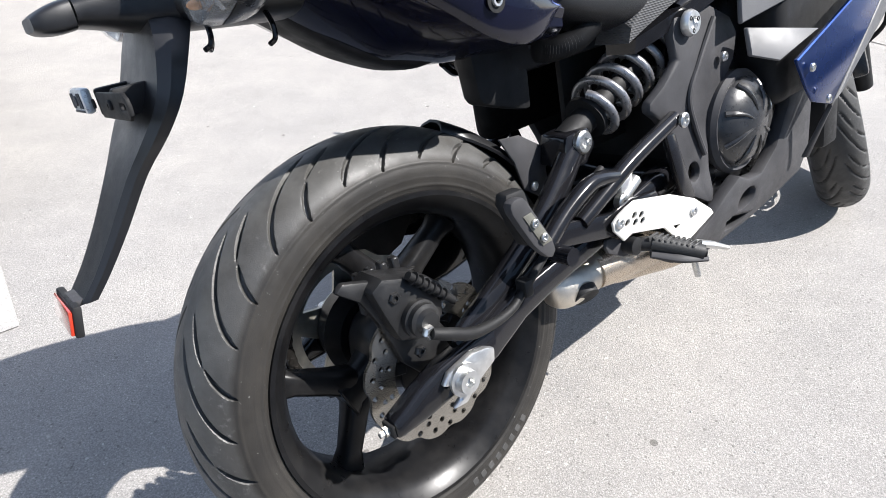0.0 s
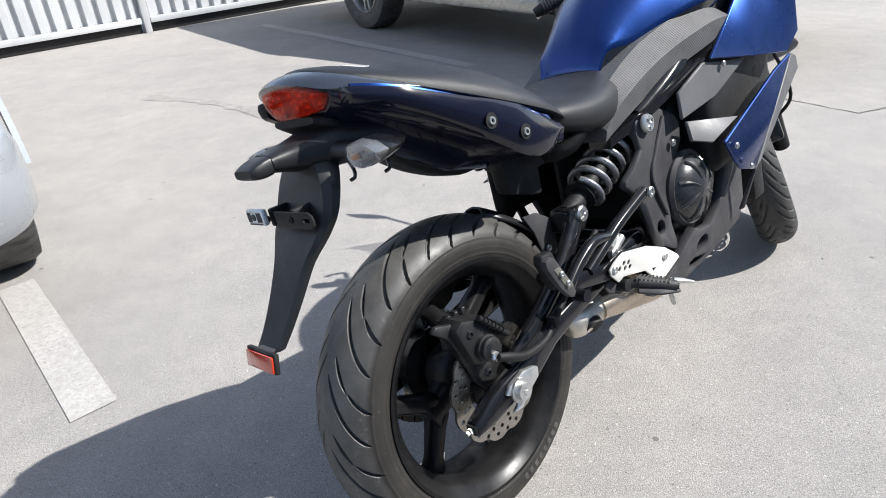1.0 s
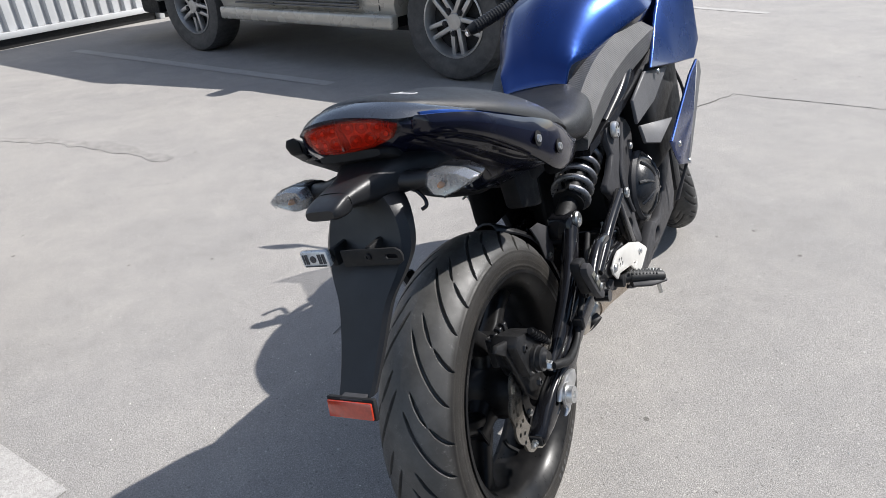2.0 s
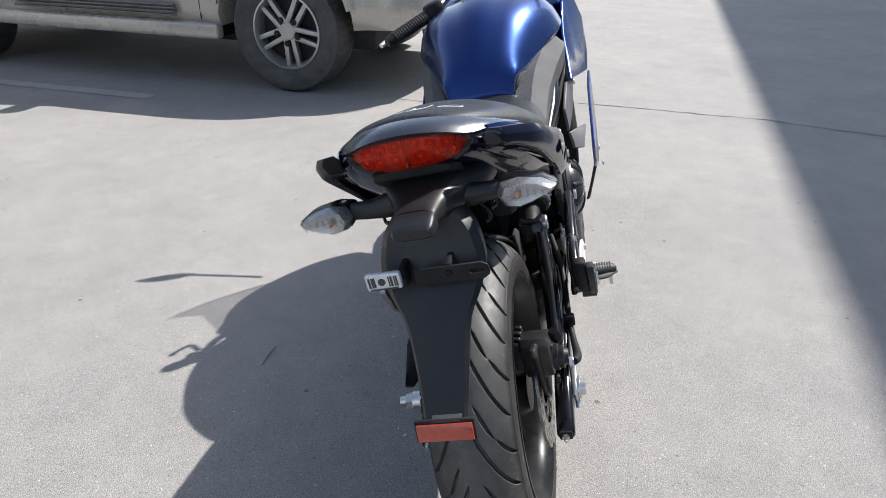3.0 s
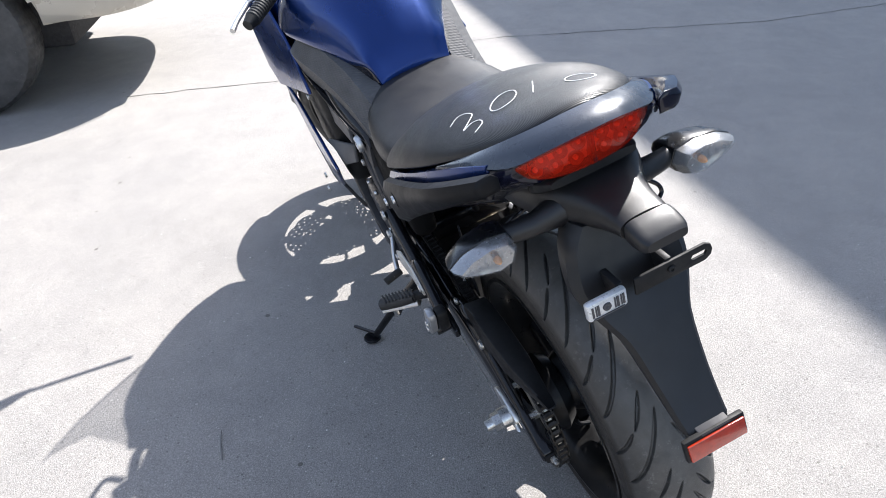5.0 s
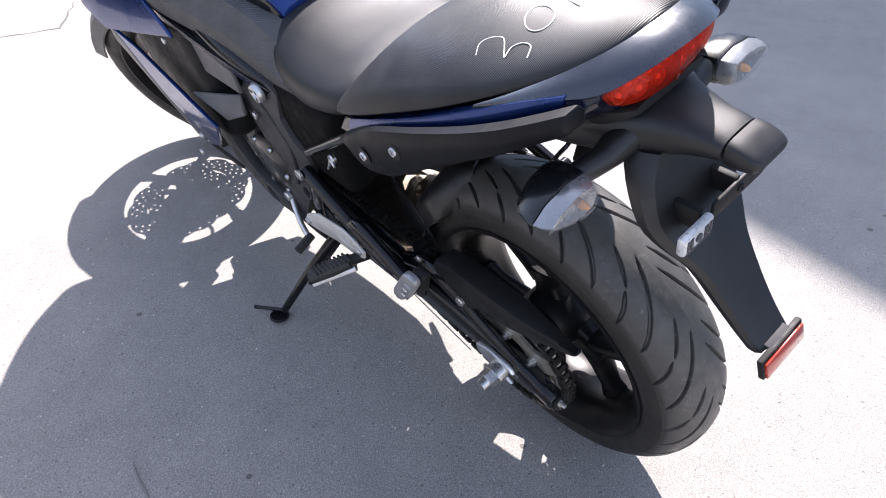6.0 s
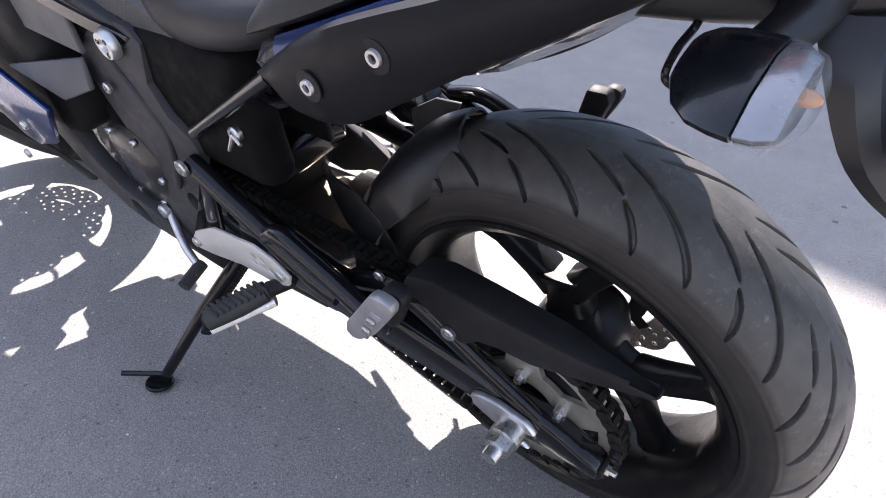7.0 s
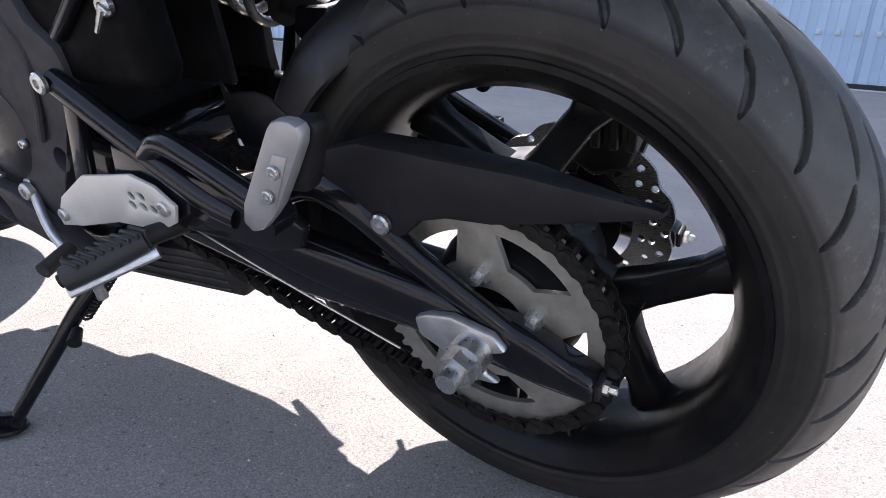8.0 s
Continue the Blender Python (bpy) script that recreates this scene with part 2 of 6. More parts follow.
CHAIN = finish("oily chain steel", (0.035, 0.032, 0.029), 0.4, 0.8, 0.0, 0.4, 200.0)
SPRING = finish("grey coil spring", (0.26, 0.26, 0.27), 0.3, 0.7, 0.3, 0.15, 80.0)
RED_CELL = finish("lamp bowl foil", (0.86, 0.82, 0.80), 0.25, 0.1, 0.3, 0.06, 90.0, 0.2, 300.0)
REFLECTOR = finish("lamp reflector foil", (0.40, 0.40, 0.40), 0.24, 0.85, 0.0, 0.1, 40.0, 0.35, 160.0)
AMBER = finish("amber bulb", (0.62, 0.30, 0.12), 0.15, 0.0, 0.8, 0.1)
RED_PLASTIC = finish("red reflector", (0.42, 0.034, 0.012), 0.15, 0.0, 0.9, 0.2, 120.0, 0.4, 400.0)


def tinted(name, clear, body=(0.03, 0.03, 0.032), solid=0.12, wavy=0.0):
    """Thin clear or tinted moulding that lets part of the light straight through."""
    n = Nodes(name)
    n.set(Base_Color=(*body, 1), Roughness=0.05, Coat_Weight=1.0)
    if wavy:
        n.bump(n.waves(95.0, "X"), wavy, 0.001)
    glass = n.tree.nodes.new("ShaderNodeBsdfTransparent")
    glass.inputs["Color"].default_value = (*clear, 1)
    blend = n.tree.nodes.new("ShaderNodeMixShader")
    blend.inputs[0].default_value = solid
    n.tree.links.new(glass.outputs[0], blend.inputs[1])
    n.tree.links.new(n.bsdf.outputs[0], blend.inputs[2])
    n.tree.links.new(blend.outputs[0], n.tree.nodes["Material Output"].inputs["Surface"])
    return n.mat


SCREEN = tinted("smoked windscreen", (0.80, 0.80, 0.80))
RED_LENS = tinted("red lens", (1.0, 0.40, 0.26), (0.95, 0.055, 0.018), 0.20)
CLEAR_LENS = tinted("clear lens", (0.95, 0.955, 0.96), (0.42, 0.43, 0.44), 0.16, 0.30)
LID_RED = finish("dark red lamp lid", (0.10, 0.006, 0.006), 0.15, 0.0, 1.0)
RAIL = finish("satin black grab rail", (0.0075, 0.0078, 0.0090), 0.46, 0.0, 0.0, 0.25, 14.0, 0.10, 1500.0, spec=0.14)
CHALK = finish("white chalk", (0.62, 0.62, 0.61), 0.9, 0.0, 0.0, 0.2, 300.0)
LETTER = finish("raised sidewall bars", (0.048, 0.047, 0.045), 0.7)
LABEL = finish("silver sticker", (0.62, 0.63, 0.63), 0.3, 0.35, 0.0, 0.15, 90.0)
INK = finish("sticker print", (0.05, 0.05, 0.055), 0.5)
CHAMPAGNE = metallic_paint("dusty champagne car paint", (0.45, 0.42, 0.355), 0.08, 0.2)
CAR_GREY = metallic_paint("grey car paint", (0.34, 0.36, 0.38), 0.08, 0.3)
TRIM = finish("dusty car trim", (0.16, 0.155, 0.145), 0.6, 0.0, 0.0, 0.25, 10.0, 0.2, 500.0, 0.3)
ALLOY = finish("dusty alloy wheel", (0.44, 0.435, 0.42), 0.38, 0.75, 0.2, 0.12, 20.0, dust=0.3)
CAR_GLASS = finish("dark car glass", (0.012, 0.014, 0.016), 0.05, 0.0, 1.0, 0.1)
FENCE_WHITE = finish("white painted steel sheet", (0.47, 0.48, 0.49), 0.45, 0.0, 0.2, 0.08, 3.0, dust=0.12)
WALL_BLUE = finish("pale blue steel cladding", (0.36, 0.47, 0.60), 0.5, 0.0, 0.1, 0.08, 1.5, dust=0.05)
# Near-black for seams and strips; also paints the shade of the fence gap.
DARK_GAP = finish("dark strips and gap shade", (0.012, 0.012, 0.013), 0.7)
STONE = finish("loose grit", (0.55, 0.535, 0.50), 0.9, 0.0, 0.0, 0.4, 90.0)
CRACK = finish("crack filled with dirt", (0.085, 0.080, 0.072), 0.95, 0.0, 0.0, 0.3, 60.0)


def stained():
    n = Nodes("stained asphalt")
    n.set(Base_Color=n.mix(1.0, asphalt_colour(n), n.ramp(n.noise(16.0, 5.0), 0.72, 0.98), "MULTIPLY"), Roughness=0.9, Specular_IOR_Level=0.3)
    return n.bump(n.noise(300.0, 5.0, 0.75), 0.5, 0.003).mat


TAR = stained()


# ---- building blocks ----
def shade(me, angle=38):
    me.polygons.foreach_set("use_smooth", [True] * len(me.polygons))
    me.set_sharp_from_angle(angle=radians(angle))


def part(name, bm, material, parent=None, label="", angle=38, subdivide=0):
    """Links a bmesh, or (points, faces), as one mesh under a thing or a part."""
    me = bpy.data.meshes.new(name)
    if isinstance(bm, tuple):
        me.from_pydata(bm[0], [], bm[1])
    else:
        bmesh.ops.recalc_face_normals(bm, faces=bm.faces)
        bm.to_mesh(me)
        bm.free()
    me.materials.append(material)
    shade(me, angle)
    ob = new(name, me)
    if parent:
        ob.parent = parent
    if label:
        ob["label"] = label
    if subdivide:
        mod = ob.modifiers.new("round", "SUBSURF")
        mod.levels = mod.render_levels = subdivide
    return ob


def soften(bm, width, segments=2, limit=30):
    edges = [e for e in bm.edges if len(e.link_faces) == 2 and e.calc_face_angle(0) > radians(limit)]
    if edges and width > 0:
        bmesh.ops.bevel(bm, geom=edges, offset=width, segments=segments, affect="EDGES", profile=0.5, clamp_overlap=True)
    return bm


def join(*pieces):
    out = bmesh.new()
    for piece in pieces:
        me = bpy.data.meshes.new("piece")
        piece.to_mesh(me)
        piece.free()
        out.from_mesh(me)
        bpy.data.meshes.remove(me)
    return out


def moved(bm, m):
    bmesh.ops.transform(bm, matrix=m, verts=bm.verts)
    return bm


def box(x0, x1, y0, y1, z0, z1, round_=0.0, segments=2):
    bm = bmesh.new()
    bmesh.ops.create_cube(bm, size=1.0)
    bmesh.ops.transform(bm, matrix=Matrix.Translation(((x0 + x1) / 2, (y0 + y1) / 2, (z0 + z1) / 2)) @ Matrix.Diagonal((abs(x1 - x0), abs(y1 - y0), abs(z1 - z0), 1)), verts=bm.verts)
    return soften(bm, round_, segments)


def plate(outline, x0, x1, round_=0.0, holes=(), segments=2):
    """A flat plate in the y-z plane from x0 to x1, with holes through it."""
    bm = bmesh.new()
    for loop in (outline, *holes):
        vs = [bm.verts.new((x0, y, z)) for y, z in loop]
        for a, b in zip(vs, vs[1:] + vs[:1]):
            bm.edges.new((a, b))
    bmesh.ops.triangle_fill(bm, use_beauty=True, use_dissolve=False, edges=bm.edges[:])
    made = bmesh.ops.extrude_face_region(bm, geom=bm.faces[:])
    bmesh.ops.translate(bm, vec=(x1 - x0, 0, 0), verts=[v for v in made["geom"] if isinstance(v, bmesh.types.BMVert)])
    bmesh.ops.recalc_face_normals(bm, faces=bm.faces)
    return soften(bm, round_, segments, 50)


def circle(y, z, r, n=16, stretch=1.0, turn=0.0):
    out = []
    for i in range(n):
        a = 2 * math.pi * i / n
        u, v = r * stretch * math.cos(a), r * math.sin(a)
        out.append((y + u * math.cos(turn) - v * math.sin(turn), z + u * math.sin(turn) + v * math.cos(turn)))
    return out


def lathe(profile, centre=(0, 0, 0), n=64, closed=False):
    """Turns (x, r) pairs round the x axis through centre."""
    bm = bmesh.new()
    rings = []
    for x, r in profile:
        rings.append([bm.verts.new((centre[0] + x, centre[1] + r * math.cos(2 * math.pi * i / n), centre[2] + r * math.sin(2 * math.pi * i / n))) for i in range(n)])
    pairs = list(zip(rings, rings[1:] + rings[:1])) if closed else list(zip(rings, rings[1:]))
    for a, b in pairs:
        for i in range(n):
            bm.faces.new((a[i], a[(i + 1) % n], b[(i + 1) % n], b[i]))
    if not closed:
        bm.faces.new(rings[0])
        bm.faces.new(rings[-1])
    bmesh.ops.recalc_face_normals(bm, faces=bm.faces)
    return bm


def spline(points, steps=8):
    """A smooth line through the points."""
    p = [Vector(q) for q in points]
    p = [2 * p[0] - p[1], *p, 2 * p[-1] - p[-2]]
    out = []
    for i in range(1, len(p) - 2):
        for k in range(steps):
            t = k / steps
            a, b, c, d = p[i - 1], p[i], p[i + 1], p[i + 2]
            out.append(0.5 * (2 * b + (c - a) * t + (2 * a - 5 * b + 4 * c - d) * t * t + (3 * b - a - 3 * c + d) * t ** 3))
    return out + [p[-2]]


def tube(points, radius, n=12, smooth=True, steps=6, flat=1.0, up=(1, 0, 0)):
    """A round or flattened bar along a line; radius may be one number or one for each point."""
    line = spline(points, steps) if smooth and len(points) > 2 else [Vector(q) for q in points]
    radii = radius if isinstance(radius, (list, tuple)) else [radius] * len(points)
    bm = bmesh.new()
    rings = []
    for i, q in enumerate(line):
        along = (line[min(i + 1, len(line) - 1)] - line[max(i - 1, 0)]).normalized()
        side = Vector(up)
        side = (side - along * side.dot(along)).normalized()
        other = along.cross(side)
        f = i / (len(line) - 1) * (len(radii) - 1)
        k = min(int(f), len(radii) - 2)
        r = radii[k] + (radii[k + 1] - radii[k]) * (f - k)
        rings.append([bm.verts.new(q + side * (r * flat * math.cos(2 * math.pi * j / n)) + other * (r * math.sin(2 * math.pi * j / n))) for j in range(n)])
    for a, b in zip(rings, rings[1:]):
        for j in range(n):
            bm.faces.new((a[j], a[(j + 1) % n], b[(j + 1) % n], b[j]))
    bm.faces.new(rings[0])
    bm.faces.new(rings[-1])
    bmesh.ops.recalc_face_normals(bm, faces=bm.faces)
    return bm


def loft(rings):
    """A skin over rings with equal counts of points, closed at both ends."""
    bm = bmesh.new()
    made = [[bm.verts.new(q) for q in ring] for ring in rings]
    n = len(made[0])
    for a, b in zip(made, made[1:]):
        for j in range(n):
            bm.faces.new((a[j], a[(j + 1) % n], b[(j + 1) % n], b[j]))
    bm.faces.new(made[0])
    bm.faces.new(made[-1])
    bmesh.ops.recalc_face_normals(bm, faces=bm.faces)
    return bm


def between(rows, steps=4):
    """More rows of numbers between the given ones, on smooth curves."""
    out = []
    p = [rows[0], *rows, rows[-1]]
    for i in range(1, len(p) - 2):
        for k in range(steps):
            t = k / steps
            out.append([0.5 * (2 * b + (c - a) * t + (2 * a - 5 * b + 4 * c - d) * t * t + (3 * b - a - 3 * c + d) * t ** 3) for a, b, c, d in zip(p[i - 1], p[i], p[i + 1], p[i + 2])])
    return out + [list(rows[-1])]


def hull(rows, n=28, power=2.6, crown=0.5, steps=4):
    """A rounded body along y from rows of (y, top, bottom, half width); crown: how high its widest line lies."""
    rings = []
    for y, top, low, w in between(rows, steps):
        mid = low + (top - low) * crown
        ring = []
        for i in range(n):
            a = 2 * math.pi * i / n
            c, s = math.cos(a), math.sin(a)
            u = math.copysign(abs(c) ** (2 / power), c) * w
            v = math.copysign(abs(s) ** (2 / power), s)
            ring.append((u, y, mid + v * ((top - mid) if v > 0 else (mid - low))))
        rings.append(ring)
    return loft(rings)


def bolt(centre, along=(1, 0, 0), r=0.007, h=0.004, six=False):
    """A round-headed or six-sided bolt head with a socket."""
    n = 6 if six else 16
    prof = [(0, r), (h * 0.7, r), (h, r * 0.8), (h, r * 0.45), (h * 0.5, r * 0.42)]
    bm = lathe(prof, n=n)
    turn = Vector((1, 0, 0)).rotation_difference(Vector(along)).to_matrix().to_4x4()
    return moved(bm, Matrix.Translation(centre) @ turn)


def nut(centre, along, r, h):
    bm = lathe([(0, r), (h, r), (h, r * 0.6), (h * 1.0 + 0.006, r * 0.58), (h + 0.006, r * 0.2)], n=6)
    return moved(bm, Matrix.Translation(centre) @ Vector((1, 0, 0)).rotation_difference(Vector(along)).to_matrix().to_4x4())


# ---- the yard ----
def ground():
    bm = bmesh.new()
    bmesh.ops.create_grid(bm, x_segments=40, y_segments=40, size=260)
    return tagged(part("ground", bm, ASPHALT), "pale bleached asphalt yard with grit and stains", "ground", kind="structure")


def ribbon(name, points, width, material, z, label, category, jag=0.0, seed=1):
    """A flat strip on the ground along a line."""
    rnd = random.Random(seed)
    line = []
    for a, b in zip(points, points[1:]):
        a, b = Vector((*a, 0)), Vector((*b, 0))
        steps = max(1, int((b - a).length / 0.06)) if jag else 1
        line += [a.lerp(b, k / steps) for k in range(steps)]
    line.append(Vector((*points[-1], 0)))
    bm = bmesh.new()
    rows = []
    for i, q in enumerate(line):
        along = (line[min(i + 1, len(line) - 1)] - line[max(i - 1, 0)]).normalized()
        side = Vector((-along.y, along.x, 0))
        q = q + side * rnd.uniform(-jag, jag)
        w = width * (rnd.uniform(0.45, 1.3) if jag else 1.0)
        rows.append((bm.verts.new(q + side * w / 2 + Vector((0, 0, z))), bm.verts.new(q - side * w / 2 + Vector((0, 0, z)))))
    for a, b in zip(rows, rows[1:]):
        bm.faces.new((a[0], a[1], b[1], b[0]))
    ob = part(name, bm, material)
    return tagged(ob, label, category, kind="structure")


ground()
ribbon("road_marking", [(-1.535, 1.945), (-0.985, 1.215)], 0.115, MARKING, 0.003, "worn white painted parking line on the asphalt", "road marking")
ribbon("road_marking", [(-1.54, 7.42), (0.40, 4.60)], 0.11, MARKING, 0.003, "worn white painted parking line beside a parked car", "road marking")
ribbon("road_marking", [(4.05, 6.35), (4.62, 4.85)], 0.10, MARKING, 0.003, "worn white painted parking line far across the yard", "road marking")
ribbon("ground_crack", [(1.66, 3.62), (1.82, 3.35), (2.11, 2.84), (2.47, 2.94), (3.17, 1.9), (3.8, 0.35), (4.6, -0.7)], 0.009, CRACK, 0.002, "thin dirt-filled crack across the asphalt", "crack", 0.010, 3)
ribbon("ground_stain", [(-1.90, 4.55), (-1.45, 4.30), (-1.05, 3.95), (-0.70, 3.50)], 0.10, TAR, 0.002, "faint dark streak stained into the asphalt", "stain", 0.008, 5)


def grit():
    """Loose stones scattered over the yard."""
    rnd = random.Random(11)
    points, faces = [], []
    for k in range(1500):
        x, y = (rnd.uniform(-1.8, 3.2), rnd.uniform(-0.8, 4.2)) if k % 3 == 0 else (rnd.uniform(-1.0, 1.2), rnd.uniform(-0.1, 2.6))
        r = rnd.choice((0.0007, 0.0008, 0.0009, 0.0010, 0.0012, 0.0014, 0.0018, 0.0024))
        base = len(points)
        for k in range(6):
            a = k * math.pi / 3 + rnd.uniform(-0.3, 0.3)
            q = r * rnd.uniform(0.6, 1.2)
            points.append((x + q * math.cos(a), y + q * math.sin(a), 0.0005))
        for k in range(3):
            a = k * 2.1 + rnd.uniform(-0.4, 0.4)
            points.append((x + r * 0.45 * math.cos(a), y + r * 0.45 * math.sin(a), r * rnd.uniform(0.7, 1.2)))
        for k in range(6):
            faces.append((base + k, base + (k + 1) % 6, base + 6 + (k // 2)))
        faces += [(base + 1, base + 2, base + 7, base + 6), (base + 3, base + 4, base + 8, base + 7), (base + 5, base, base + 6, base + 8), (base + 6, base + 7, base + 8)]
    return tagged(part("gravel", (points, faces), STONE), "loose grit and tiny pebbles on the asphalt", "gravel", kind="stuff")


def twig():
    bm = tube([(-0.255, 1.58, 0.003), (-0.22, 1.61, 0.005), (-0.185, 1.635, 0.0025)], [0.0016, 0.002, 0.001], n=6)
    return tagged(part("twig", bm, TRIM), "thin dry twig lying on the asphalt", "twig")


def corrugated(name, start, along, length, z0, z1, pitch, depth, material, thickness=0.02):
    """A sheet with upright trapezoid ribs, standing along a line."""
    u = Vector((*along, 0)).normalized()
    n = Vector((-u.y, u.x, 0))
    profile = []
    k = 0.0
    while k < length:
        profile += [(k, 0), (k + pitch * 0.42, 0), (k + pitch * 0.5, depth), (k + pitch * 0.92, depth)]
        k += pitch
    bm = bmesh.new()
    loops = [[bm.verts.new(Vector((*start, z)) + u * s + n * (d + off)) for s, d in profile] for off in (0, thickness) for z in (z0, z1)]
    a, b, c, d = loops
    for i in range(len(profile) - 1):
        bm.faces.new((a[i], a[i + 1], b[i + 1], b[i]))
        bm.faces.new((c[i], d[i], d[i + 1], c[i + 1]))
        bm.faces.new((b[i], b[i + 1], d[i + 1], d[i]))
        bm.faces.new((a[i], c[i], c[i + 1], a[i + 1]))
    bm.faces.new((a[0], b[0], d[0], c[0]))
    bm.faces.new((a[-1], c[-1], d[-1], b[-1]))
    return bm


def oriented_box(start, along, length, d0, d1, z0, z1, round_=0.0):
    u = Vector((*along, 0)).normalized()
    bm = box(0, length, d0, d1, z0, z1, round_)
    return moved(bm, Matrix.Translation((*start, 0)) @ Matrix.Rotation(math.atan2(u.y, u.x), 4, "Z"))


FENCE_AT, FENCE_ALONG = Vector((-6.5, 4.85)), (0.80, 0.60)


def fence():
    """White corrugated sheet fence on posts, with a gap and a rail at its foot."""
    root = tagged(new("fence"), "white corrugated steel sheet fence with square posts", "fence", kind="structure")
    u = Vector(FENCE_ALONG).normalized()
    for k in range(5):
        at = FENCE_AT + u * (2.6 * k - 0.6)
        part("sheet", corrugated("sheet", at + u * 0.05, FENCE_ALONG, 2.46, 0.16, 2.0, 0.150, 0.040, FENCE_WHITE, 0.004), FENCE_WHITE, root, angle=20)
        part("post", oriented_box(at - u * 0.05, FENCE_ALONG, 0.07, -0.05, 0.05, 0, 2.05, 0.004), FENCE_WHITE, root)
        part("rail", oriented_box(at + u * 0.03, FENCE_ALONG, 2.5, -0.045, -0.005, 0.10, 0.16, 0.003), FENCE_WHITE, root)
        # Near-black strip fills the gap below the sheets, standing in for its shade.
        part("footing", oriented_box(at + u * 0.03, FENCE_ALONG, 2.5, 0.0, 0.08, 0.0, 0.105, 0.01), DARK_GAP, root)
    return root


WALL_AT, WALL_ALONG = Vector((-5.4, -11.5)), (0.835, 0.55)


def hall():
    """Tall clad hall wall whose shade lies on the yard, with a sectional door."""
    u = Vector(WALL_ALONG).normalized()
    root = tagged(new("wall_south"), "tall pale blue steel-clad hall wall with ribbed panels", "wall", kind="structure")
    for k in range(11):
        at = WALL_AT + u * (3.0 * k)
        part("panel", corrugated("panel", at + u * 0.01, WALL_ALONG, 2.97, 0.06, 11.3, 0.18, -0.018, WALL_BLUE, -0.08), WALL_BLUE, root, angle=20)
    part("base_strip", oriented_box(WALL_AT, WALL_ALONG, 33.0, -0.09, 0.012, 0.0, 0.06), DARK_GAP, root)
    part("kerb_line", oriented_box(WALL_AT, WALL_ALONG, 33.0, 0.012, 0.05, -0.01, 0.012), FENCE_WHITE, root)
    for k in range(26):
        part("wall_clip", oriented_box(WALL_AT + u * (9.52 + 0.18 * k), WALL_ALONG, 0.045, 0.0, 0.022, 0.52, 0.57, 0.004), FENCE_WHITE, root)
    part("roof_edge", oriented_box(WALL_AT, WALL_ALONG, 33.0, -0.5, 0.05, 11.3, 11.45), WALL_BLUE, root)
    return root


fence()
hall()
grit()
twig()


# ---- parked cars ----
def car_wheel(parent, x, y, r, w, outward):
    """A road wheel: tyre with a tread block row, alloy with five twin spokes."""
    m = Matrix.Translation((x, y, r)) @ Matrix.Rotation(radians(90 * outward), 4, "Z")
    h = w / 2
    rim = r * 0.60
    wheel = part("wheel", moved(lathe([(-h * 0.5, rim * 0.2), (-h * 0.5, rim * 0.95), (h * 0.15, rim * 0.95), (h * 0.15, rim * 0.2)], n=40), m), DARK_GAP, parent)
    prof = [(-h * 0.8, rim), (-h, r * 0.80), (-h * 0.93, r * 0.955), (-h * 0.72, r), (h * 0.72, r), (h * 0.93, r * 0.955), (h, r * 0.80), (h * 0.8, rim), (h * 0.6, rim * 0.97), (-h * 0.6, rim * 0.97)]
    tyre = lathe(prof, n=288, closed=True)
    for v in tyre.verts:
        reach = math.hypot(v.co.y, v.co.z)
        if reach > r * 0.94:
            turn = (math.atan2(v.co.z, v.co.y) / (2 * math.pi) * 48 + (0.25 if v.co.x > 0 else 0.0)) % 1.0
            if turn < 0.34:
                v.co.y *= 1 - 0.009
                v.co.z *= 1 - 0.009
    part("tyre", moved(tyre, m), CAR_TYRE, wheel, "dusty black tyre")
    lip = lathe([(h * 0.55, rim * 0.99), (h * 0.86, rim * 1.02), (h * 0.88, rim * 0.97), (h * 0.6, rim * 0.90), (h * 0.2, rim * 0.88), (h * 0.2, rim * 0.95)], n=56, closed=True)
    pieces = [lip, lathe([(h * 0.35, rim * 0.25), (h * 0.70, rim * 0.245), (h * 0.74, rim * 0.22), (h * 0.75, rim * 0.02)], n=32)]
    for k in range(5):
        for side in (-1, 1):
            outline = [(-0.018, rim * 0.18), (0.016, rim * 0.18), (0.026, rim * 0.93), (-0.004, rim * 0.95)]
            spoke = bmesh.new()
            a = [spoke.verts.new((h * (0.72 if q[1] < rim * 0.5 else 0.70), side * (0.026 + q[0]), q[1])) for q in outline]
            b = [spoke.verts.new((h * 0.35, side * (0.026 + q[0]), q[1])) for q in outline]
            spoke.faces.new(a)
            spoke.faces.new(b)
            for i in range(4):
                spoke.faces.new((a[i], a[(i + 1) % 4], b[(i + 1) % 4], b[i]))
            bmesh.ops.recalc_face_normals(spoke, faces=spoke.faces)
            part("spoke", moved(soften(spoke, 0.006, 2), m @ Matrix.Rotation(2 * math.pi * k / 5 + math.pi + 0.1, 4, "X")), ALLOY, wheel)
    part("rim", moved(pieces[0], m), ALLOY, wheel, "dusty five twin-spoke alloy rim")
    part("hub_cap", moved(pieces[1], m), ALLOY, wheel)
    for k in range(5):
        a = 2 * math.pi * k / 5 - 0.1
        part("wheel_nut", moved(nut((h * 0.58, rim * 0.33 * math.sin(a), -rim * 0.33 * math.cos(a)), (1, 0, 0), 0.021, 0.026), m), DARK_GAP, wheel)
    return wheel


def arch(x, z, r, a0=180, a1=0, n=14):
    return [(x + r * math.cos(radians(a0 + (a1 - a0) * i / n)), z + r * math.sin(radians(a0 + (a1 - a0) * i / n))) for i in range(n + 1)]


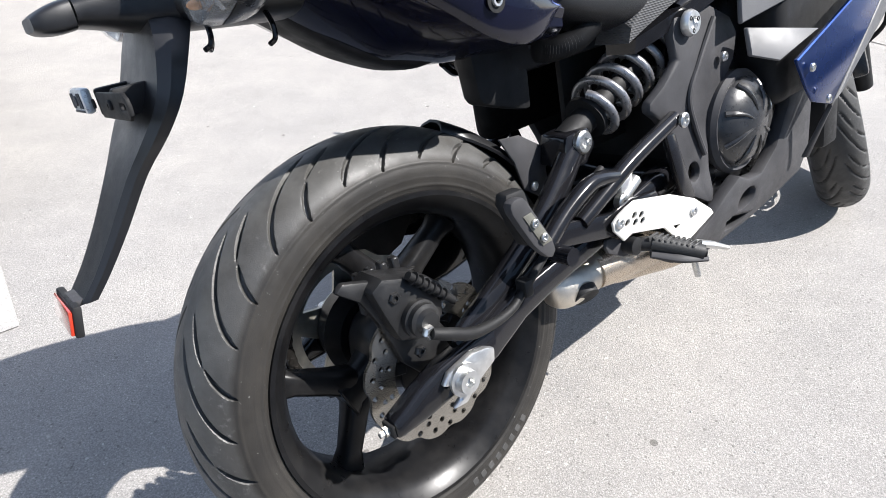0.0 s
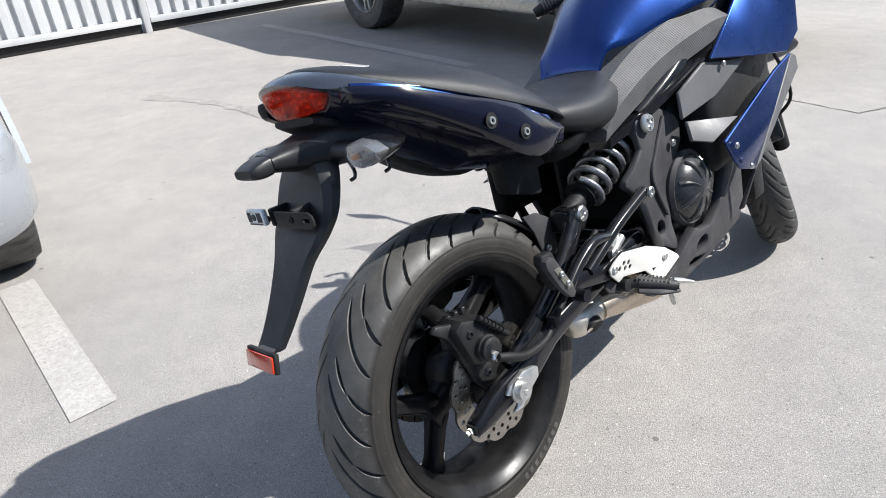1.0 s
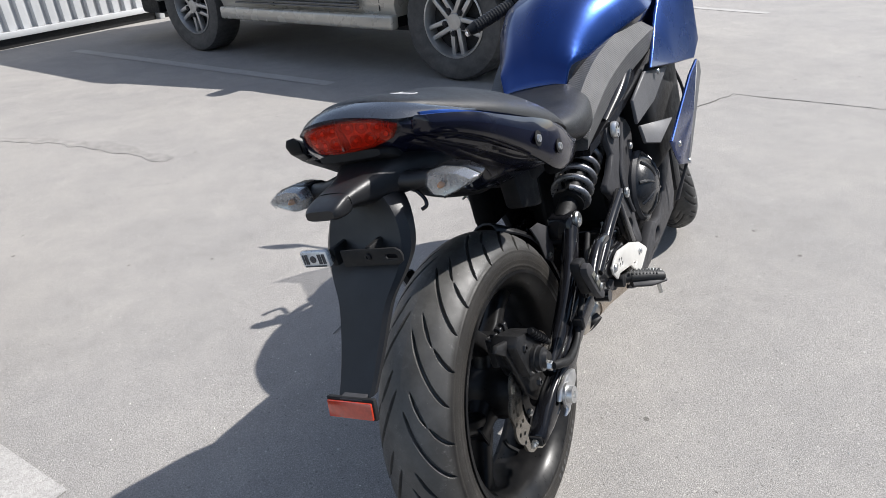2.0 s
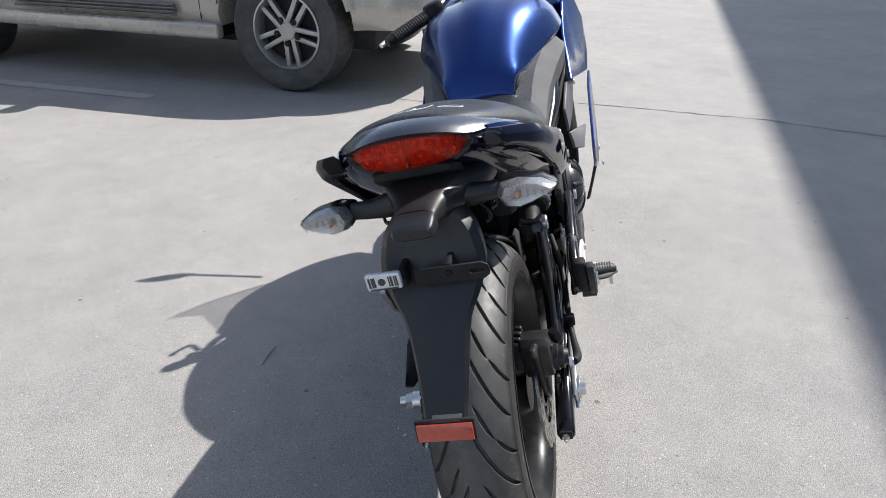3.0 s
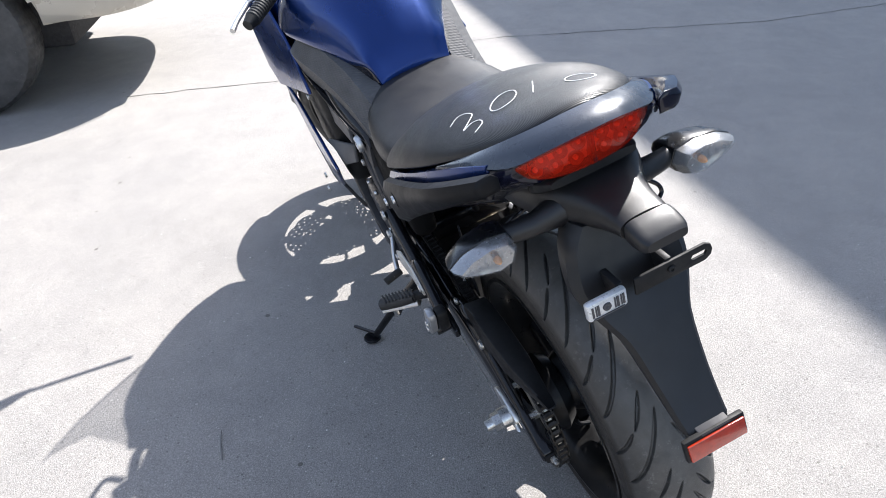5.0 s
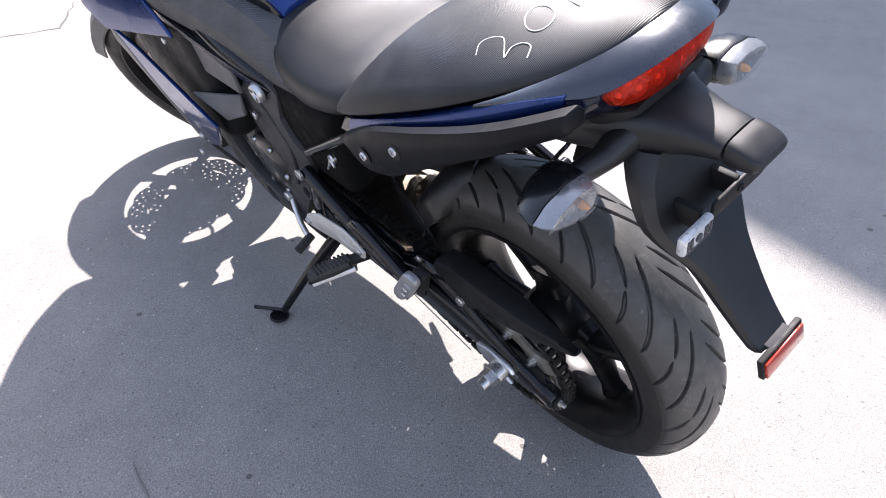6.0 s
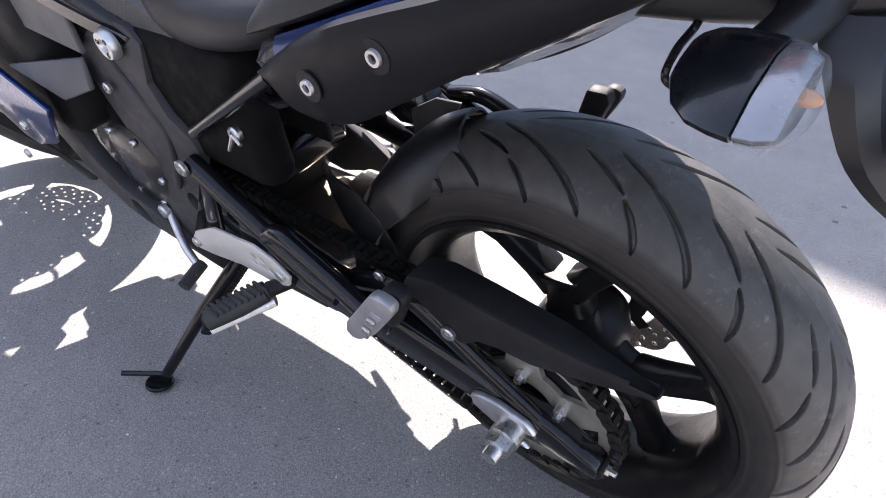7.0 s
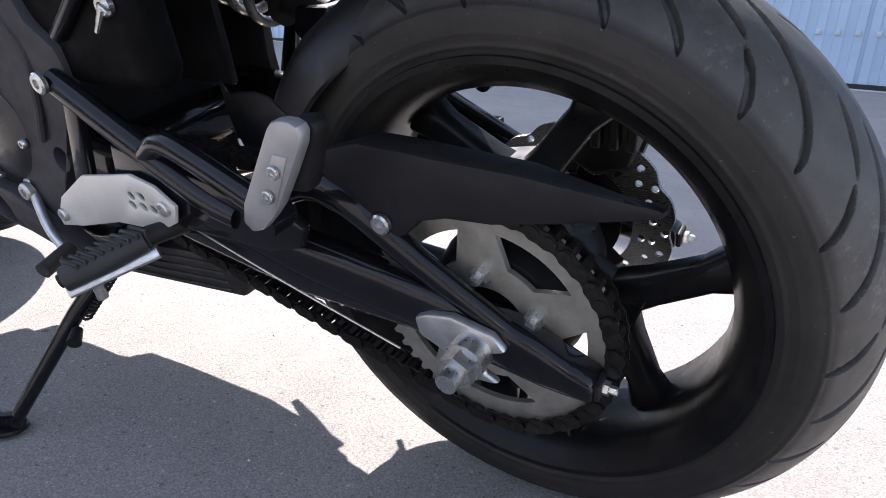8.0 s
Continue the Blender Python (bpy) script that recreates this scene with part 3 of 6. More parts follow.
def car(name, label, paint, at, facing, length=5.02, base=2.85, width=1.94, height=1.88, wheel=0.39, sill=0.42, front=1.03):
    """A car seen from outside: body, glasshouse, doors' seams, sills, bumpers, lamps and wheels. Its own x runs forward from the rear axle."""
    root = tagged(new(name), label, "car")
    root.matrix_world = Matrix.Translation((*at, 0)) @ Matrix.Rotation(math.atan2(facing[1], facing[0]), 4, "Z")
    rear = length - base - front
    belt = height * 0.62
    gap = wheel * 1.22
    nose = base + front
    outline = [(-rear, sill + 0.12), (-rear - 0.02, belt * 0.75), (-rear + 0.06, belt), (base - 0.35, belt), (nose - 0.42, belt * 0.86), (nose - 0.12, belt * 0.68), (nose, sill + 0.14), (nose - 0.16, sill + 0.02)]
    lower = [(base + gap * 0.98, sill)] + arch(base, wheel + 0.03, gap, 8, 172) + [(base - gap * 1.0, sill - 0.02), (gap * 1.0, sill - 0.02)] + arch(0, wheel + 0.03, gap, 8, 172) + [(-gap * 0.98, sill)]
    half = width / 2
    body = plate(outline + lower, -half, half, 0.0)
    for k in range(12):
        bmesh.ops.bisect_plane(body, geom=body.verts[:] + body.edges[:] + body.faces[:], plane_co=(0, nose - 0.06 - 0.07 * k, 0), plane_no=(0, 1, 0))
    for v in body.verts:
        if v.co.y > nose - 0.85:
            v.co.x *= 1 - 0.42 * ((v.co.y - nose + 0.85) / 0.85) ** 2.6
        if v.co.z > belt * 0.93:
            v.co.x *= 0.96
        if v.co.z < sill + 0.01:
            v.co.x *= 0.975
    swap = Matrix(((0, 1, 0, 0), (-1, 0, 0, 0), (0, 0, 1, 0), (0, 0, 0, 1)))
    shell = part("body", moved(soften(body, 0.035, 3, 35), swap), paint, root)
    cabin = [(-rear + 0.08, belt - 0.03), (-rear + 0.28, height - 0.05), (base * 0.45, height), (base - 0.35, belt - 0.03)]
    green = plate(cabin, -half * 0.95, half * 0.95, 0.0)
    for v in green.verts:
        if v.co.z > belt + 0.1:
            v.co.x *= 0.84
    part("glasshouse", moved(soften(green, 0.04, 3, 30), swap), CAR_GLASS, root, "dark tinted glass")
    part("roof", moved(soften(plate([(-rear + 0.24, height - 0.09), (-rear + 0.34, height - 0.005), (base * 0.45, height + 0.03), (base * 0.52, height - 0.05)], -half * 0.80, half * 0.80), 0.02, 2, 30), swap), paint, root)
    for side in (-1, 1):
        y = -side * half
        part("running_board", box(gap + 0.02, base - gap + 0.01, y - 0.05, y + 0.035, sill - 0.10, sill + 0.0, 0.02, 3), paint, root)
        for k in range(4):
            part("step_rib", box(gap + 0.25 + 0.02 * k, base - gap - 0.3, y - 0.053 if side > 0 else y + 0.02, y - 0.02 if side > 0 else y + 0.053, sill + 0.035 + 0.022 * k, sill + 0.046 + 0.022 * k, 0.003, 1), TRIM, root)
        part("side_moulding", box(gap + 0.1, base - gap - 0.1, y - 0.012, y + 0.012, sill + 0.17, sill + 0.185, 0.004, 1), TRIM, root)
        for xs in (base - gap - 0.13, base * 0.40):
            part("door_seam", box(xs - 0.003, xs + 0.003, y - 0.003, y + 0.003, sill + 0.02, belt - 0.05), DARK_GAP, root)
        for xw in (0, base):
            flare = lathe([(0, gap * 1.0), (0.02, gap * 1.0), (0.02, gap * 1.09), (0, gap * 1.12)], n=48, closed=True)
            low = [v for v in flare.verts if v.co.z < wheel * 0.30]
            bmesh.ops.delete(flare, geom=low, context="VERTS")
            part("arch_flare", moved(flare, Matrix.Translation((xw, y - 0.012 * (1 if side < 0 else -1) * -1, wheel + 0.03)) @ Matrix.Rotation(radians(-90 * side), 4, "Z")), paint, root)
            car_wheel(root, xw, y + side * 0.14, wheel, 0.27, -side)
            part("mud_flap", box(xw - gap - 0.05, xw - gap - 0.03, y + side * 0.03, y + side * 0.27, max(0.17, sill - 0.10), sill + 0.05, 0.006), MATTE, root)
        part("fog_lamp", moved(box(-0.055, 0.030, -0.085, 0.085, -0.05, 0.05, 0.02, 3), Matrix.Translation((nose - 0.10, y * 0.80, sill + 0.20)) @ Matrix.Rotation(radians(38 * (1 if y > 0 else -1)), 4, "Z")), CLEAR_LENS, root, "clear fog lamp")
        part("headlamp", box(nose - 0.45, nose - 0.17, y * 0.62 - 0.14, y * 0.62 + 0.14, belt * 0.70, belt * 0.86, 0.03, 3), CLEAR_LENS, root, "clear headlamp")
        part("door_mirror", box(base - 0.72, base - 0.60, y - 0.11, y + 0.11, belt + 0.02, belt + 0.13, 0.04, 3), paint, root)
    # front bumper, wrapped round the nose, its foot tucked under
    rings = []
    reach = nose + 0.03 - (base + gap * 1.02)
    for k in range(33):
        a = radians(-90 + 180 * k / 32)
        c, q = math.cos(a), math.sin(a)
        fx, fy = abs(c) ** 0.62, math.copysign(abs(q) ** 0.80, q)
        ring = []
        for inset, z in ((0.10, sill + 0.035), (0.035, sill + 0.015), (0.005, sill + 0.06), (0.0, sill + 0.16), (0.004, sill + 0.24), (0.02, sill + 0.30), (0.06, sill + 0.32), (0.12, sill + 0.30)):
            ring.append((base + gap * 1.02 + (reach - inset) * fx, (half + 0.012 - inset) * fy, z))
        rings.append(ring)
    part("bumper", loft(rings), paint, root, "painted front bumper", 50)
    part("underbody", box(-rear + 0.3, nose - 0.5, -half * 0.74, half * 0.74, 0.26, sill + 0.25, 0.03), DARK_GAP, root)
    part("grille", box(nose - 0.05, nose + 0.012, -0.45, 0.45, sill + 0.30, belt * 0.72, 0.015), MATTE, root)
    part("bumper_slot", box(nose - 0.05, nose + 0.008, -0.62, 0.62, sill + 0.10, sill + 0.19, 0.012), MATTE, root)
    return root


SUV_FACING = Vector((0.556, -0.831)).normalized()
SUV_SIDE = Vector((0.831, 0.556))
SUV_AT = Vector((1.26, 4.23)) - SUV_FACING * 2.85 + SUV_SIDE * 0.86
car("sport_utility_vehicle", "dusty champagne sport utility vehicle with alloy wheels, parked", CHAMPAGNE, SUV_AT, SUV_FACING, 5.35)
CAR_FACING = Vector((0.6, -0.8))
CAR_AT = Vector((-1.62, 2.15)) - CAR_FACING * 2.62 - Vector((0.8, 0.6)) * 0.80
car("hatchback", "grey hatchback parked beside the painted line", CAR_GREY, CAR_AT, CAR_FACING, 4.1, 2.6, 1.76, 1.62, 0.31, 0.30, 0.78)


# ---- the motorcycle; its own x to the right, y ahead, z up, from below the rear axle ----
AXLE, BASE, STEER, RAKE = 0.306, 1.41, 30.0, 25.0
bike = tagged(new("motorcycle"), "blue and black sport motorcycle leaning on its side stand", "motorcycle")
bike.matrix_world = pose(-0.0222, 0.7904, 0.0035, 0, -14.3, -48.7)


def groove_depth(a, theta, count, width, radius):
    """How deep the tread is cut at arc a (-1 to 1 across) and turn theta."""
    side = 1 if a >= 0 else -1
    s = abs(a)
    step = 2 * math.pi / count
    depth = 0.0
    for start, reach, bend, phase in ((0.06, 0.90, 0.46, 0.0), (0.52, 0.97, 0.40, 0.50), (0.18, 0.50, 0.46, 0.56)):
        if not start < s < reach:
            continue
        shift = bend * (1 - s) ** 1.7
        d = (theta + shift - step * (phase + (0.25 if side > 0 else 0.0)) + step / 2) % step - step / 2
        slope = bend * 1.7 * (1 - s) ** 0.7
        dist = abs(d) * radius / math.sqrt(1 + (slope * radius / 0.105) ** 2)
        slim = width * min(1.0, (s - start) / 0.14 + 0.25, (reach - s) / 0.16 + 0.25)
        ends = min(1.0, (s - start) / 0.03, (reach - s) / 0.03)
        depth = max(depth, max(0.0, min(1.0, (slim - dist) / 0.0011)) * ends)
    return depth


def tyre_mesh(m, half_profile, around, across, count, width=0.0030, cut=0.0058, edge=0.72, ridges=()):
    """A tyre from its half profile of (x, r), with cut grooves."""
    line = [(x, r) for x, r in between(half_profile, 6)]
    full = [(-x, r) for x, r in reversed(line[1:])] + line
    arc = [0.0]
    for (x0, r0), (x1, r1) in zip(full, full[1:]):
        arc.append(arc[-1] + math.hypot(x1 - x0, r1 - r0))
    total = arc[-1]
    where = np.linspace(0, total, across)
    xs, rs = np.interp(where, arc, [q[0] for q in full]), np.interp(where, arc, [q[1] for q in full])
    nx, nr = np.gradient(rs), -np.gradient(xs)
    size = np.hypot(nx, nr)
    nx, nr = nx / size, nr / size
    for ridge, wide, high in ridges:
        lift = high * np.clip(1.6 - np.abs(rs - ridge) / wide, 0, 1) * (np.abs(xs) > 0.8 * np.abs(xs).max())
        xs, rs = xs - nx * lift, rs - nr * lift
    points, faces = [], []
    for i in range(around):
        theta = 2 * math.pi * i / around
        c, s = math.cos(theta), math.sin(theta)
        for k in range(across):
            a = (where[k] / total * 2 - 1) / edge
            d = cut * groove_depth(a, theta, count, width, rs[k]) if abs(a) < 1 else 0.0
            r = rs[k] + nr[k] * d
            points.append(m @ Vector((xs[k] + nx[k] * d, r * c, r * s)))
    for i in range(around):
        j = (i + 1) % around
        for k in range(across - 1):
            faces.append((i * across + k, j * across + k, j * across + k + 1, i * across + k + 1))
    return points, faces


def wave_disc(r_out, r_in, waves, depth, x0, x1, hole_rows, slots=0):
    outer = []
    n = waves * 12
    for i in range(n):
        a = 2 * math.pi * i / n
        r = r_out - depth * (0.5 + 0.5 * math.cos(waves * a)) ** 2
        outer.append((r * math.cos(a), r * math.sin(a)))
    holes = [circle(0, 0, r_in, 48)]
    for r, count, size, phase in hole_rows:
        holes += [circle(r * math.cos(2 * math.pi * (k + phase) / count), r * math.sin(2 * math.pi * (k + phase) / count), size, 8) for k in range(count)]
    return plate(outer, x0, x1, 0.0, holes)


def spoke(r0, r1, w0, w1, t0, t1):
    """One cast spoke along +z, with a raised rib on each face."""
    bm = bmesh.new()
    rings = []
    for f, w, t in ((0, w0, t0), (0.3, w0 * 0.8, t0 * 0.85), (0.75, w1 * 0.85, t1), (1, w1 * 1.25, t1 * 1.15)):
        z = r0 + (r1 - r0) * f
        rings.append([(t, -w * 0.35, z), (t, w * 0.35, z), (t * 0.55, w * 0.5, z), (-t * 0.55, w * 0.5, z), (-t, w * 0.35, z), (-t, -w * 0.35, z), (-t * 0.55, -w * 0.5, z), (t * 0.55, -w * 0.5, z)])
    bm.free()
    return soften(loft(rings), 0.0025, 1, 40)


def cast_wheel(name, m, flange, half, hub, first, spoke_width, label):
    """A cast wheel round the x axis: the barrel, with its hub and spokes as parts."""
    f, h = flange, half
    barrel = lathe([(h, f), (h - 0.006, f + 0.001), (h - 0.010, f - 0.012), (h - 0.024, f - 0.017), (h - 0.032, f - 0.026), (0, f - 0.030), (-h + 0.032, f - 0.026), (-h + 0.024, f - 0.017), (-h + 0.010, f - 0.012), (-h + 0.006, f + 0.001), (-h, f), (-h, f - 0.006), (-h + 0.012, f - 0.021), (-h + 0.030, f - 0.033), (0, f - 0.038), (h - 0.030, f - 0.033), (h - 0.012, f - 0.021), (h, f - 0.006)], n=96, closed=True)
    root = part(name, moved(barrel, m), RIM_BLACK, bike, label)
    part("hub", moved(lathe([(-0.062, 0.012), (-0.062, hub * 0.7), (-0.03, hub), (0.03, hub), (0.062, hub * 0.7), (0.062, 0.012)], n=40), m), RIM_BLACK, root)
    joint = 0.098 * (f / 0.2225)
    for k in range(3):
        turn = Matrix.Rotation(radians(first - 90 + 120 * k), 4, "X")
        part("arm", moved(spoke(hub * 0.8, joint + 0.012, spoke_width * 1.7, spoke_width * 1.5, 0.026, 0.022), m @ turn), RIM_BLACK, root)
        for side in (-1, 1):
            a = Vector((0, 0.010 * side, joint - 0.012))
            b = Vector((0, (f - 0.034) * math.sin(radians(30 * side)), (f - 0.034) * math.cos(radians(30))))
            lean = Matrix.Translation(a) @ Matrix.Rotation(-math.atan2(b.y - a.y, b.z - a.z), 4, "X")
            part("spoke", moved(spoke(0.0, (b - a).length, spoke_width * 1.15, spoke_width, 0.022, 0.016), m @ turn @ lean), RIM_BLACK, root)
    return root


REAR = Matrix.Translation((0, 0.006, 0.303))


def rear_wheel():
    root = cast_wheel("rear_wheel", REAR, 0.2225, 0.073, 0.058, 79, 0.036, "satin black cast wheel with forked spokes")
    profile = [(0.0, 0.300), (0.020, 0.2978), (0.040, 0.2902), (0.056, 0.2785), (0.0675, 0.264), (0.0725, 0.252), (0.0732, 0.240), (0.0715, 0.229), (0.069, 0.2205)]
    part("tyre", tyre_mesh(REAR, profile, 1500, 190, 15, 0.0034, ridges=((0.2585, 0.0016, 0.0007), (0.2400, 0.0012, 0.0003), (0.2300, 0.0016, 0.0008))), WORN_TYRE, root, "worn black road tyre with curved grooves", 35)
    # plain raised bars where the sidewalls carry unreadable writing
    for k in range(8):
        bm = box(0.0715, 0.0738, -0.005, 0.005, 0.238, 0.250, 0.0005, 1)
        part("sidewall_bar", moved(bm, REAR @ Matrix.Rotation(radians(4.1 * k - 172), 4, "X")), LETTER, root)
    disc = wave_disc(0.110, 0.066, 12, 0.006, 0.088, 0.093, ((0.099, 24, 0.0042, 0.0), (0.087, 24, 0.0040, 0.5), (0.076, 12, 0.0042, 0.25)))
    disc = part("rear_brake_disc", moved(disc, REAR), DISC, bike, "drilled wave-edged steel brake disc")
    part("disc_carrier", moved(lathe([(0.084, 0.030), (0.090, 0.030), (0.090, 0.054), (0.084, 0.054)], n=40, closed=True), REAR), RIM_BLACK, disc)
    for k in range(6):
        part("carrier_arm", moved(box(0.085, 0.0905, -0.009, 0.009, 0.045, 0.072, 0.002, 1), REAR @ Matrix.Rotation(radians(60 * k + 12), 4, "X")), RIM_BLACK, disc)
    for k in range(4):
        a = radians(90 * k + 25)
        part("disc_bolt", moved(bolt((0.0905, 0.045 * math.cos(a), 0.045 * math.sin(a))), REAR), STEEL, disc)
    teeth = []
    for k in range(46):
        a = 2 * math.pi * k / 46
        for f, r in ((-0.32, 0.1115), (-0.12, 0.1185), (0.12, 0.1185), (0.32, 0.1115)):
            b = a + f * 2 * math.pi / 46
            teeth.append((r * math.cos(b), r * math.sin(b)))
    windows = [circle(0, 0, 0.036, 32)]
    for k in range(5):
        mid = radians(86 + 36 + 72 * k)
        loop = [(0.092 * math.cos(mid + radians(a)), 0.092 * math.sin(mid + radians(a))) for a in range(-25, 26, 5)]
        loop += [(0.062 * math.cos(mid + radians(a)), 0.062 * math.sin(mid + radians(a))) for a in range(13, -14, -5)]
        windows.append(loop)
    sprocket = part("sprocket", moved(plate(teeth, -0.1145, -0.1085, 0.0, windows), REAR), SPROCKET, bike, "bare aluminium chain sprocket with five windows")
    for k in range(5):
        a = radians(86 + 72 * k)
        part("sprocket_nut", moved(nut((-0.1145, 0.050 * math.cos(a), 0.050 * math.sin(a)), (-1, 0, 0), 0.0085, 0.008), REAR), STEEL, sprocket)
    part("cush_drive", moved(lathe([(-0.106, 0.03), (-0.106, 0.066), (-0.07, 0.075), (-0.05, 0.06)], n=40), REAR), RIM_BLACK, root)
    part("valve", tube([(0.0, 0.03, 0.118 + 0.005), (-0.02, 0.03, 0.135), (-0.026, 0.03, 0.150)], 0.0045, 8), MATTE, root)
    return root


def chain():
    """A roller chain round both sprockets, link by link."""
    rear, front, r0, r1, pitch = Vector((0, 0.006, 0.303)), Vector((0, 0.560, 0.378)), 0.116, 0.043, 0.015875
    across = front - rear
    tilt = math.atan2(across.z, across.y)
    lean = math.acos((r0 - r1) / across.length)
    line = []
    for k in range(81):
        a = tilt + lean + (2 * math.pi - 2 * lean) * k / 80
        line.append(rear + Vector((0, r0 * math.cos(a), r0 * math.sin(a))))
    for k in range(25):
        a = tilt - lean + 2 * lean * k / 24
        line.append(front + Vector((0, r1 * math.cos(a), r1 * math.sin(a))))
    line.append(line[0])
    marks = [0.0]
    for a, b in zip(line, line[1:]):
        marks.append(marks[-1] + (b - a).length)
    count = round(marks[-1] / pitch)
    ys, zs = [q.y for q in line], [q.z for q in line]
    points, faces = [], []
    for k in range(count):
        s, e = marks[-1] * k / count, marks[-1] * ((k + 1) % count) / count
        a, b = Vector((0, np.interp(s, marks, ys), np.interp(s, marks, zs))), Vector((0, np.interp(e, marks, ys), np.interp(e, marks, zs)))
        u = (b - a).normalized()
        v = Vector((0, -u.z, u.y))
        mid = (a + b) / 2
        off = 0.0085 if k % 2 else 0.0062
        outline = [(-0.0142, 0), (-0.0122, 0.0060), (-0.0070, 0.0078), (0, 0.0068), (0.0070, 0.0078), (0.0122, 0.0060), (0.0142, 0), (0.0122, -0.0060), (0.0070, -0.0078), (0, -0.0068), (-0.0070, -0.0078), (-0.0122, -0.0060)]
        for sign in (-1, 1):
            base = len(points)
            for x in (off * sign, (off + 0.0018) * sign):
                points += [mid + u * p + v * q + Vector((-0.1115 + x, 0, 0)) for p, q in outline]
            n = len(outline)
            faces += [tuple(range(base, base + n)), tuple(range(base + n, base + 2 * n))]
            faces += [(base + i, base + (i + 1) % n, base + n + (i + 1) % n, base + n + i) for i in range(n)]
        base = len(points)
        for x in (-0.011, 0.011):
            points += [a + u * (0.0068 * math.cos(math.pi * i / 4)) + v * (0.0060 * math.sin(math.pi * i / 4)) + Vector((-0.1115 + x, 0, 0)) for i in range(8)]
        faces += [tuple(range(base, base + 8)), tuple(range(base + 8, base + 16))] + [(base + i, base + (i + 1) % 8, base + 8 + (i + 1) % 8, base + 8 + i) for i in range(8)]
    return part("drive_chain", (points, faces), CHAIN, bike, "oily steel roller chain")


def swingarm():
    arm = part("swingarm", soften(box(-0.115, 0.115, 0.495, 0.56, 0.345, 0.405), 0.015, 3), GLOSS_BLACK, bike, "gloss black swingarm")
    for side in (-1, 1):
        x = 0.128 * side
        beam = loft([[(x + u * 0.016, y, z + v * h) for u, v in ((-1, -0.7), (-0.6, -1), (0.6, -1), (1, -0.7), (1, 0.7), (0.6, 1), (-0.6, 1), (-1, 0.7))] for y, z, h in (((0.53, 0.402, 0.022), (0.44, 0.396, 0.022), (0.36, 0.382, 0.021), (0.28, 0.368, 0.020), (0.20, 0.356, 0.021), (0.13, 0.342, 0.024)) if side > 0 else ((0.52, 0.388, 0.040), (0.36, 0.353, 0.040), (0.20, 0.324, 0.036))) + ((0.07, 0.316, 0.028), (-0.02, 0.301, 0.027), (-0.055, 0.292, 0.023), (-0.078, 0.286, 0.017), (-0.100, 0.281, 0.011))])
        part("beam", soften(beam, 0.003, 1, 40), GLOSS_BLACK, arm)
        part("end_cap", soften(box(x - 0.012, x + 0.012, -0.105, -0.099, 0.272, 0.290), 0.003, 2), MATTE, arm)
        part("adjuster_bolt", join(nut((x, -0.105, 0.281), (0, -1, 0), 0.0065, 0.005), tube([(x, -0.10, 0.281), (x, -0.117, 0.280)], 0.0035, 8)), STEEL, arm)
        outline = [(0.058, 0.318), (0.045, 0.325), (0.02, 0.330), (-0.018, 0.322), (-0.030, 0.308), (-0.010, 0.300), (-0.008, 0.278), (-0.022, 0.270), (0.0, 0.268), (0.022, 0.285), (0.055, 0.300)]
        part("axle_plate", plate(outline, x + side * 0.016, x + side * 0.026, 0.003), SILVER, arm, "cast aluminium chain adjuster plate")
    part("axle_nut", join(lathe([(-0.172, 0.0185), (-0.154, 0.0185)], (0, 0, AXLE - 0.004), 24), nut((-0.172, 0.0, AXLE - 0.004), (-1, 0, 0), 0.0165, 0.014), lathe([(-0.200, 0.006), (-0.200, 0.0095), (-0.186, 0.010), (-0.15, 0.010)], (0, 0, AXLE - 0.004), 20)), STEEL, arm, "zinc plated axle nut")
    part("axle_head", join(lathe([(0.154, 0.022), (0.158, 0.022), (0.158, 0.016), (0.168, 0.015), (0.168, 0.007), (0.16, 0.006)], (0, 0, AXLE - 0.002), 24)), SILVER, arm)
    part("brace", tube([(-0.134, 0.235, 0.392), (-0.134, 0.155, 0.420), (-0.134, 0.06, 0.364), (-0.134, -0.045, 0.300)], [0.015, 0.017, 0.0135, 0.012], 14, True, 4, 0.8), GLOSS_BLACK, arm)
    part("brace", tube([(0.12, 0.02, 0.33), (0.118, 0.12, 0.375), (0.112, 0.22, 0.43), (0.10, 0.315, 0.505)], [0.016, 0.020, 0.022, 0.020], 14, True, 5, 0.8), GLOSS_BLACK, arm)
    part("brace", tube([(0.118, 0.09, 0.36), (0.118, 0.20, 0.385), (0.112, 0.30, 0.40)], [0.014, 0.016, 0.016], 12), GLOSS_BLACK, arm)
    part("shock_mount", plate([(0.285, 0.525), (0.335, 0.525), (0.345, 0.495), (0.32, 0.47), (0.275, 0.48)], 0.06, 0.112, 0.006), GLOSS_BLACK, arm)
    part("mount_bolt", join(lathe([(0.112, 0.017), (0.118, 0.017), (0.121, 0.014), (0.121, 0.007), (0.118, 0.006)], (0, 0.312, 0.508), 24)), STEEL, arm)
    # guard over the chain
    guard = plate([(0.150, 0.440), (0.140, 0.458), (0.104, 0.469), (0.063, 0.468), (0.031, 0.466), (-0.037, 0.463), (-0.082, 0.455), (-0.111, 0.4505), (-0.134, 0.447), (-0.141, 0.443), (-0.133, 0.438), (-0.075, 0.427), (-0.016, 0.418), (0.024, 0.415), (0.050, 0.407), (0.067, 0.390), (0.087, 0.381), (0.113, 0.390), (0.135, 0.415)], -0.140, -0.096, 0.006)
